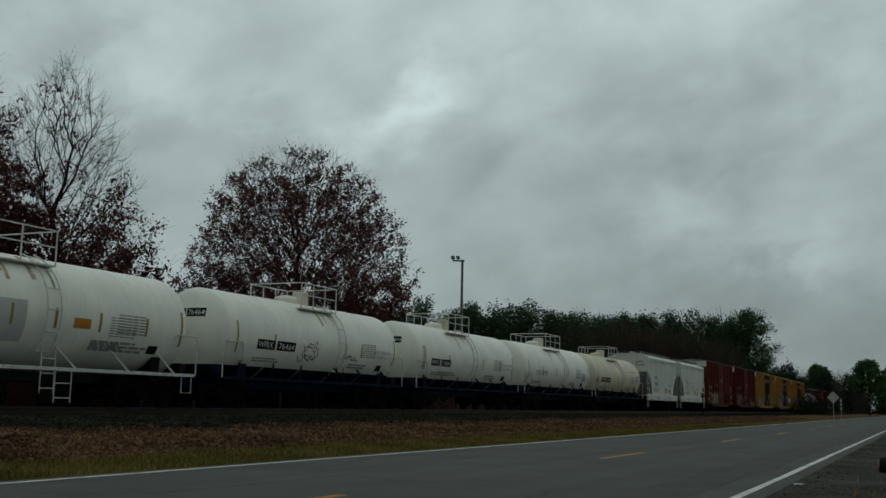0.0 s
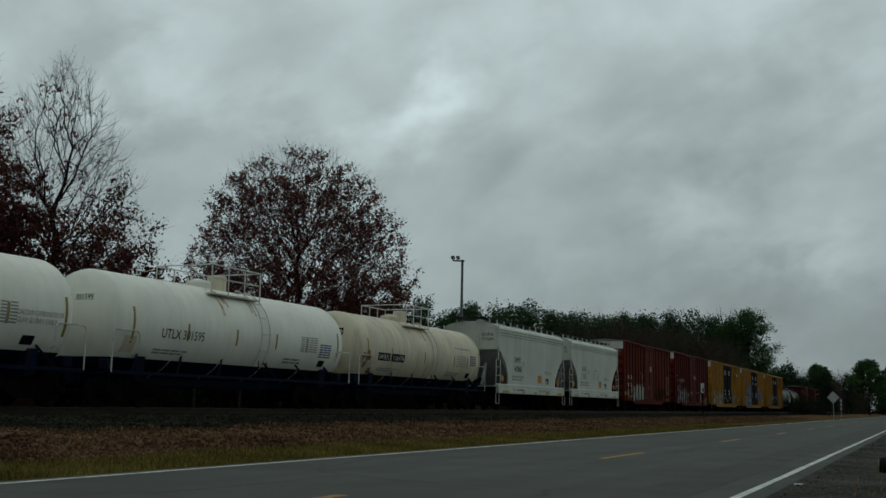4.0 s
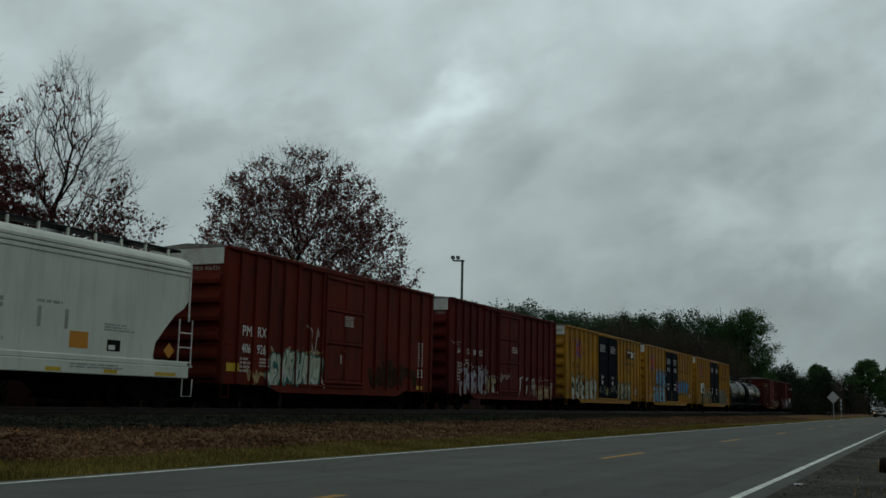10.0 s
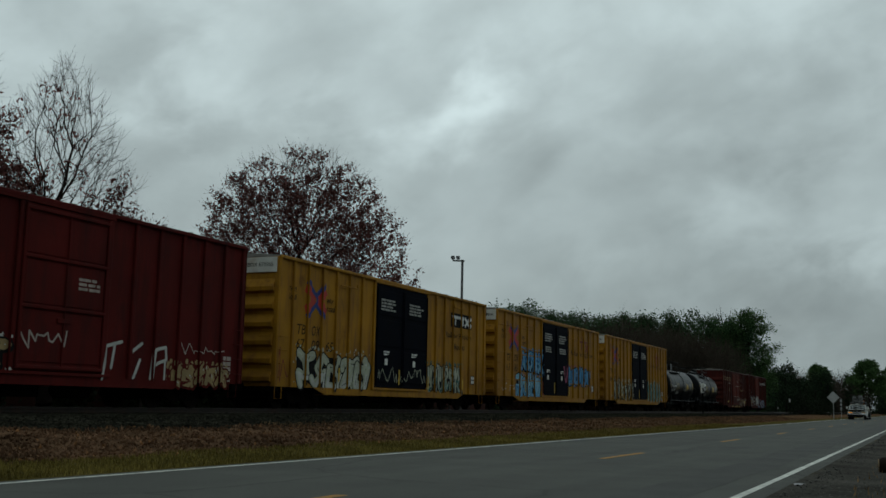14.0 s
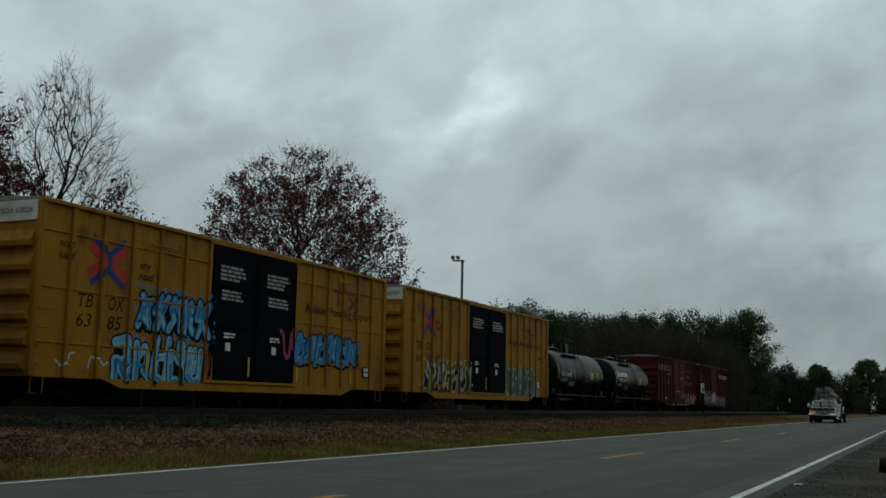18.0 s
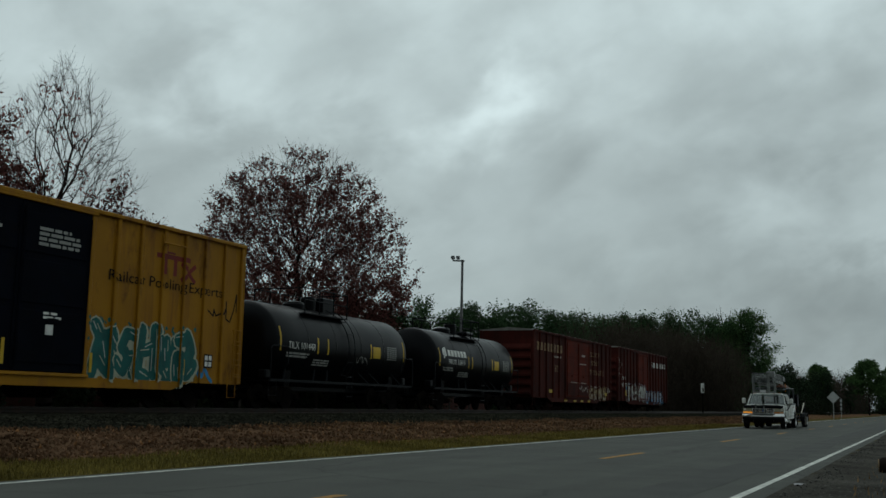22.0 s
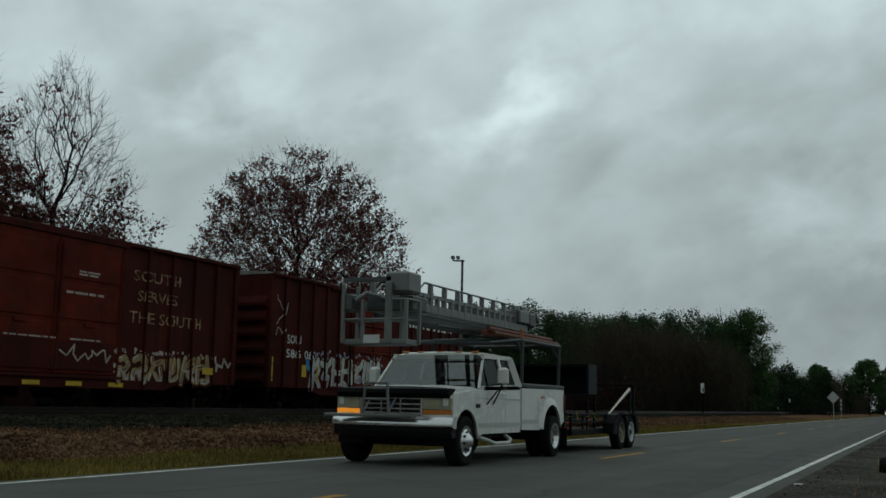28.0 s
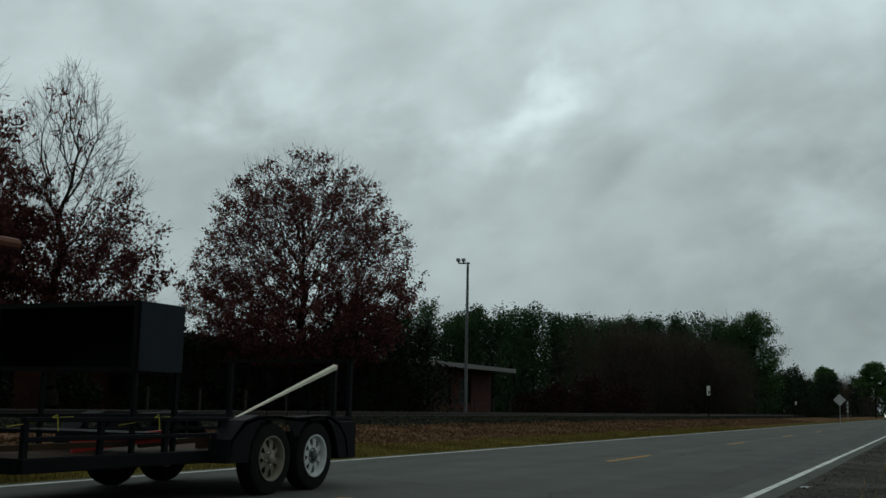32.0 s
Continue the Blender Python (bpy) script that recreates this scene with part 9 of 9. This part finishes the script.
def build_lift():
    t = thing("aerial_ladder_lift", pose(-7.2, 368, 0), "folded aluminium ladder lift with a work basket above the cab", "ladder lift")
    road_movers.append(t)
    A, D = V_["alu"], V_["alu_dark"]
    xa, xb, y0, y1 = -0.32, 0.4, -0.9, 4.15
    for x in (xa, xb):
        part("ladder_stringer", Shape().box(x - 0.03, x + 0.03, y0, y1, 2.27, 2.4, 0.008), A, t)
        part("upper_chord", Shape().box(x - 0.025, x + 0.025, y0 + 0.1, y1 - 0.1, 2.5, 2.56, 0.006), A, t)
        part("hand_rail", Shape().path([(x, y0 + 0.3, 2.56), (x, y0 + 0.55, 2.72), (x, y1 - 0.5, 2.72), (x, y1 + 0.1, 2.52)], 0.016, 6), A, t)
        n = 19
        for k in range(n):
            y = y0 + 0.25 + (y1 - y0 - 0.4) * k / (n - 1)
            part("ladder_upright", Shape().box(x - 0.035, x + 0.035, y - 0.035, y + 0.035, 2.28, 2.72 if k % 2 == 0 else 2.56, 0.006), A, t)
    for k in range(16):
        y = y0 + 0.2 + (y1 - y0 - 0.3) * k / 15
        part("rung", Shape().path([(xa, y, 2.34), (xb, y, 2.34)], 0.018, 6), A, t)
    for x in (xa - 0.0, xb - 0.0):
        part("lower_section", Shape().box(x - 0.05 + (0.09 if x < 0 else -0.09), x + 0.0 + (0.09 if x < 0 else -0.09), y0 + 0.2, y1 + 0.4, 2.16, 2.25, 0.008), D, t)
    part("drive_box", Shape().box(0.0, 0.5, 3.55, 4.05, 2.42, 2.66, 0.02), A, t)
    part("counterweight", Shape().box(0.05, 0.5, 4.08, 4.42, 2.4, 2.64, 0.02), D, t)
    part("turntable", Shape().lathe([(0.42, 2.06), (0.42, 2.14), (0.3, 2.17)], 20, "z", (0.05, 3.3, 0)), D, t, smooth=True)
    part("hydraulic_ram", Shape().path([(0.1, 1.6, 2.14), (0.1, 3.6, 2.22)], 0.05, 8), D, t)
    part("mount_leg", Shape().box(-0.6, 0.6, 3.1, 3.5, 2.0, 2.08, 0.01), D, t)
    # the work basket hangs before the windshield
    y_a, y_b, xl, xr = -1.5, -1.08, -0.33, 0.68
    fl = part("basket_floor", Shape().box(xl, xr, y_a, y_b, 1.72, 1.8, 0.01), A, t)
    part("kick_plate", Shape().box(xl + 0.3, xl + 0.6, y_a - 0.012, y_a, 1.74, 1.86), V_["rim"], fl)
    for x, y, top in ((xl, y_a, 2.6), (xl + 0.32, y_a, 2.36), (0.4, y_a, 2.6), (xr, y_a, 2.36), (xl, y_b, 2.6), (xr, y_b, 2.36), (0.4, y_b, 2.6)):
        w2 = 0.05 if (x, y) == (0.4, y_a) else 0.025
        part("basket_post", Shape().box(x - w2, x + w2, y - 0.025, y + 0.025, 1.74, top, 0.006), A, fl)
    part("basket_rail", Shape().path([(xl, y_a, 2.08), (xr, y_a, 2.08), (xr, y_b, 2.08), (xl, y_b, 2.08), (xl, y_a, 2.08)], 0.018, 6), A, fl)
    part("basket_rail", Shape().path([(0.4, y_a, 2.36), (xr, y_a, 2.36), (xr, y_b, 2.36), (0.4, y_b, 2.36)], 0.018, 6), A, fl)
    part("top_bar", Shape().beam((xl - 0.05, y_a + 0.1, 2.66), (0.4, y_a + 0.1, 2.66), 0.1, 0.06), D, t)
    part("control_box", Shape().box(0.3, 0.68, -1.45, -1.02, 2.46, 2.76, 0.03), A, t, "grey control box")
    part("basket_arm", Shape().path([(0.1, -0.9, 2.36), (0.1, -1.2, 2.42), (-0.05, -1.35, 2.46), (-0.2, -1.4, 2.36)], 0.035, 8), A, t)
    part("motor_case", Shape().box(xl - 0.06, xl + 0.12, -1.5, -1.2, 2.2, 2.46, 0.03), D, t)
    part("swing_bracket", Shape().box(-0.2, 0.55, -1.05, -0.55, 2.24, 2.46, 0.02), D, t)
    part("lamp_stub", Shape().path([(-0.36, -1.4, 2.68), (-0.44, -1.45, 2.78)], 0.02, 6), V_["dark"], t)


def build_trailer():
    t = thing("utility_trailer", pose(-7.2, 368, 0), "black tandem-axle utility trailer with open rails and a loading gate", "trailer")
    road_movers.append(t)
    K = V_["black"]
    y0, y1, hw = 5.45, 10.4, 0.84
    part("deck", Shape().box(-hw, hw, y0, y1, 0.4, 0.45), V_["ply"], t)
    part("deck_frame", Shape().box(hw - 0.03, hw + 0.05, y0, y1, 0.34, 0.46, 0.01).box(-hw - 0.05, -hw + 0.03, y0, y1, 0.34, 0.46, 0.01).box(-hw, hw, y0 - 0.04, y0 + 0.04, 0.34, 0.46).box(-hw, hw, y1 - 0.04, y1 + 0.04, 0.34, 0.46), K, t)
    part("drawbar", Shape().beam((-0.5, y0, 0.42), (0, 4.75, 0.42), 0.08, 0.1).beam((0.5, y0, 0.42), (0, 4.75, 0.42), 0.08, 0.1), K, t)
    part("hitch", Shape().box(-0.07, 0.07, 4.7, 4.95, 0.4, 0.52, 0.02), K, t)
    for s in (-1, 1):
        for z in (0.6, 0.75):
            part("side_rail", Shape().box(min(s * hw, s * (hw + 0.05)), max(s * hw, s * (hw + 0.05)), y0, y1, z - 0.02, z + 0.02, 0.005), K, t)
        for k in range(7):
            y = y0 + 0.03 + (y1 - y0 - 0.06) * k / 6
            part("rail_post", Shape().box(min(s * hw, s * (hw + 0.04)), max(s * hw, s * (hw + 0.04)), y - 0.025, y + 0.025, 0.45, 0.74), K, t)
        part("fender", Shape().prism([(y - 0.07, z) for y, z in [(7.78, 0.34), (7.84, 0.56), (8.05, 0.74), (8.28, 0.79), (9.0, 0.77), (9.66, 0.79), (9.85, 0.72), (10.02, 0.56), (10.08, 0.34), (10.04, 0.34), (9.98, 0.55), (9.83, 0.68), (9.64, 0.75), (9.0, 0.73), (8.3, 0.75), (8.08, 0.7), (7.88, 0.55), (7.82, 0.34)]], min(s * 0.86, s * 1.1), max(s * 0.86, s * 1.1)), K, t, "rounded steel fender")
        sk = [(7.74, 0.34), (7.78, 0.55), (7.98, 0.72), (8.21, 0.77), (8.93, 0.75), (9.59, 0.77), (9.78, 0.7), (9.95, 0.55), (10.0, 0.34), (9.78, 0.34)]
        sk += arch(9.33, 0.36, 0.43, 8, 10, 150) + arch(8.5, 0.36, 0.43, 8, 30, 175) + [(8.07, 0.34)]
        part("fender_skirt", Shape().prism(sk, min(s * 1.085, s * 1.1), max(s * 1.085, s * 1.1)), K, t)
        road_wheel(t, s * 0.98, 8.5, 0.36, 0.21, V_["rim_grey"], -1, "trailer wheel with a dull grey spoke rim", 8)
        road_wheel(t, s * 0.98, 9.33, 0.36, 0.21, V_["rim"], -1, "trailer wheel with a white spoke rim", 8)
        part("gate_post", Shape().box(s * 0.86 - 0.025, s * 0.86 + 0.025, y1 - 0.03, y1 + 0.03, 0.45, 1.45), K, t)
        part("tail_lamp", Shape().box(s * 0.85 - 0.06, s * 0.85 + 0.06, y1 + 0.04, y1 + 0.06, 0.37, 0.43), V_["tail"], t)
    gate = part("loading_gate", Shape().box(-0.9, 0.9, y1 - 0.02, y1 + 0.02, 1.41, 1.45).box(-0.9, 0.9, y1 - 0.02, y1 + 0.02, 0.7, 0.73), K, t)
    for k in range(1, 6):
        part("gate_bar", Shape().box(-0.9 + k * 0.3 - 0.004, -0.9 + k * 0.3 + 0.004, y1 - 0.004, y1 + 0.004, 0.47, 1.42), K, gate)
    for z in (0.95, 1.18):
        part("gate_bar", Shape().box(-0.9, 0.9, y1 - 0.005, y1 + 0.005, z - 0.004, z + 0.004), K, gate)
    part("rear_plate", Shape().box(0.62, 0.98, y1 - 0.4, y1 - 0.02, 0.3, 0.72, 0.01), K, t)
    part("axles", Shape().lathe([(0.04, -1.0), (0.04, 1.0)], 8, "x", (0, 8.5, 0.36)).lathe([(0.04, -1.0), (0.04, 1.0)], 8, "x", (0, 9.33, 0.36)), K, t)
    cb = thing("steel_cabinet", pose(-7.2, 368, 0), "dark blue-grey steel cabinet on a stand, riding on the trailer", "cabinet")
    road_movers.append(cb)
    part("body", Shape().box(-0.85, 0.84, 7.28, 7.3, 1.17, 1.78).box(-0.85, -0.83, 6.7, 7.28, 1.17, 1.78).box(-0.83, 0.84, 6.7, 7.28, 1.17, 1.19).box(-0.83, 0.84, 6.7, 7.28, 1.76, 1.78), K, cb)
    part("side_panel", Shape().box(0.84, 0.86, 6.7, 7.3, 1.165, 1.785, 0.006), V_["slate"], cb, "blue-grey side panel")
    part("front_frame", Shape().box(-0.85, 0.84, 6.67, 6.7, 1.74, 1.785).box(-0.85, 0.84, 6.67, 6.7, 1.165, 1.2).box(0.8, 0.84, 6.67, 6.7, 1.2, 1.74).box(-0.85, -0.81, 6.67, 6.7, 1.2, 1.74), K, cb)
    for x, y in ((-0.82, 6.72), (0.82, 6.72), (-0.82, 7.27), (0.82, 7.27)):
        part("leg", Shape().box(x - 0.02, x + 0.02, y - 0.02, y + 0.02, 0.45, 1.17), K, cb)
    part("shelf", Shape().box(-0.84, 0.8, 6.72, 7.26, 0.6, 0.63), K, cb)
    bd = thing("leaning_board", pose(-7.2, 368, 0), "pale board leaning out over the trailer's side", "board")
    road_movers.append(bd)
    part("plank", Shape().loft([[(0.88, 8.1, 0.755), (0.91, 8.1, 0.757), (0.91, 8.1, 0.763), (0.88, 8.1, 0.765)], [(0.84, 10.05, 1.315), (0.88, 10.07, 1.315), (0.88, 10.07, 1.36), (0.84, 10.05, 1.37)]]), V_["board"], bd)
    part("upright", Shape().box(0.84, 0.88, 10.02, 10.08, 0.45, 1.33), V_["black"], bd)
    rnd = random.Random(77)
    for k in range(5):
        lo = thing("loose_lumber", pose(-7.2, 368, 0), "short lengths of raw lumber on the trailer deck", "lumber", "loads on the trailer")
        road_movers.append(lo)
        y = 5.8 + k * 0.75
        part("lumber", Shape().beam((0.2 + 0.1 * k, y, 0.5), (0.75, y + rnd.uniform(0.5, 1.1), 0.5 + rnd.uniform(0.0, 0.12)), 0.09, 0.05 + 0.05 * (k % 2)), V_["ply"] if k != 1 else V_["red"], lo)
    for y in (6.95, 5.0 + 0.75):
        sp = thing("yellow_strap", pose(-7.2, 368, 0), "yellow webbing strap tied to the trailer rail", "strap", "loads on the trailer")
        road_movers.append(sp)
        part("webbing", Shape().path([(0.91, y + 0.02, 0.66), (0.91, y + 0.01, 0.74), (0.905, y, 0.79), (0.89, y - 0.03, 0.765), (0.86, y + 0.22, 0.77)], 0.005, 5).path([(0.86, y - 0.45, 0.7), (0.87, y - 0.15, 0.735)], 0.004, 5), V_["rope"], sp)


far_car_parts = []


def build_far_car():
    """A car that follows far behind the pickup."""
    c = thing("car", pose(-7.1, 480, 0), "white car approaching far down the road", "car")
    W = V_["white"]
    low = [(-2.2, 0.35), (-2.15, 0.7), (-1.9, 0.85), (-0.9, 0.95), (-0.2, 1.0), (1.9, 1.0), (2.2, 0.9), (2.25, 0.45), (2.1, 0.32), (-2.1, 0.3)]
    part("body", Shape().prism(low, -0.88, 0.88), W, c)
    part("cabin", Shape().loft([[(-w, y, z) for y, z in ((-0.75, 0.96), (-0.1, 1.4), (1.2, 1.43), (1.9, 0.98))] for w in (0.8, 0.76)] + [[(w, y, z) for y, z in ((-0.75, 0.96), (-0.1, 1.4), (1.2, 1.43), (1.9, 0.98))] for w in (0.76, 0.8)]), V_["glass"], c, "dark glazed cabin")
    part("roof", Shape().box(-0.74, 0.74, -0.05, 1.2, 1.41, 1.47, 0.02), W, c)
    part("windshield", Shape().add([(-0.74, -0.76, 0.97), (0.74, -0.76, 0.97), (0.68, -0.12, 1.4), (-0.68, -0.12, 1.4)], [(0, 1, 2, 3)]), V_["glass"], c)
    part("grille", Shape().box(-0.4, 0.4, -2.22, -2.17, 0.5, 0.66), V_["dark"], c)
    part("bumper", Shape().box(-0.88, 0.88, -2.26, -2.16, 0.32, 0.48, 0.02), W, c)
    for s in (-1, 1):
        part("headlamp", Shape().box(min(s * 0.5, s * 0.82), max(s * 0.5, s * 0.82), -2.21, -2.15, 0.58, 0.72, 0.01), lamp_material("lit_headlamp", (0.9, 0.9, 0.8), 0.8), c, "lit headlamp")
        part("door_mirror", Shape().box(min(s * 0.86, s * 1.02), max(s * 0.86, s * 1.02), -0.6, -0.5, 0.95, 1.08, 0.02), W, c)
        for y in (-1.4, 1.35):
            part("wheel", tyre_shape(0.31, 0.2), V_["rubber"], c, "", True, at=(s * 0.82, y, 0.31))
            part("hub_cap", Shape().lathe([(0.19, s * 0.9), (0.17, s * 0.93), (0.01, s * 0.94)], 16, "x", (0, y, 0.31)), V_["alu"], c)
    far_car_parts.append(c)


build_far_car()
build_pickup()
build_lift()
build_trailer()

# ---- what moves ----
def travel(t):
    """How far the train has rolled towards the near end of the road."""
    return 7.88 * t - 0.021 * max(t - 8, 0) ** 2


def truck_at(t):
    rows = TRUCK_ROWS
    for (a, p), (b, q) in zip(rows, rows[1:]):
        if t <= b:
            return p + (q - p) * (t - a) / (b - a)
    return rows[-1][1]


def motions():
    walk(cloud_layer, [(t, pose(0, 0, 0, 0, 0, -0.215 * t)) for t in range(0, 33, 4)])
    for ob, y0 in cars:
        walk(ob, [(t, pose(TRACK, y0 - travel(t), RAIL)) for t in range(0, 33)])
    steps = [2 * k / 30 for k in range(481)]
    for ws in rolling:
        x, y, z = ws.matrix_basis.translation
        walk(ws, [(t, Matrix.Translation((x, y, z)) @ Matrix.Rotation(travel(t) / 0.42, 4, "X")) for t in steps])
    for ob in road_movers:
        walk(ob, [(t, pose(TRUCK_X(t), y, 0)) for t, y in TRUCK_ROWS])
    walk(far_car_parts[0], [(0, pose(-7.1, 560, 0)), (16, pose(-7.1, 385, 0)), (31, pose(-7.1, 221, 0)), (32, pose(-7.1, 212, 0))])
    for wh, r in road_wheels:
        x, y, z = wh.matrix_basis.translation
        rows, t, last = [], 0.0, None
        while t <= 32.0001:
            rows.append((t, Matrix.Translation((x, y, z)) @ Matrix.Rotation((truck_at(0) - truck_at(t)) / r, 4, "X")))
            t += 1 / 30 if t < 19 else 2 / 30
        walk(wh, rows)


motions()
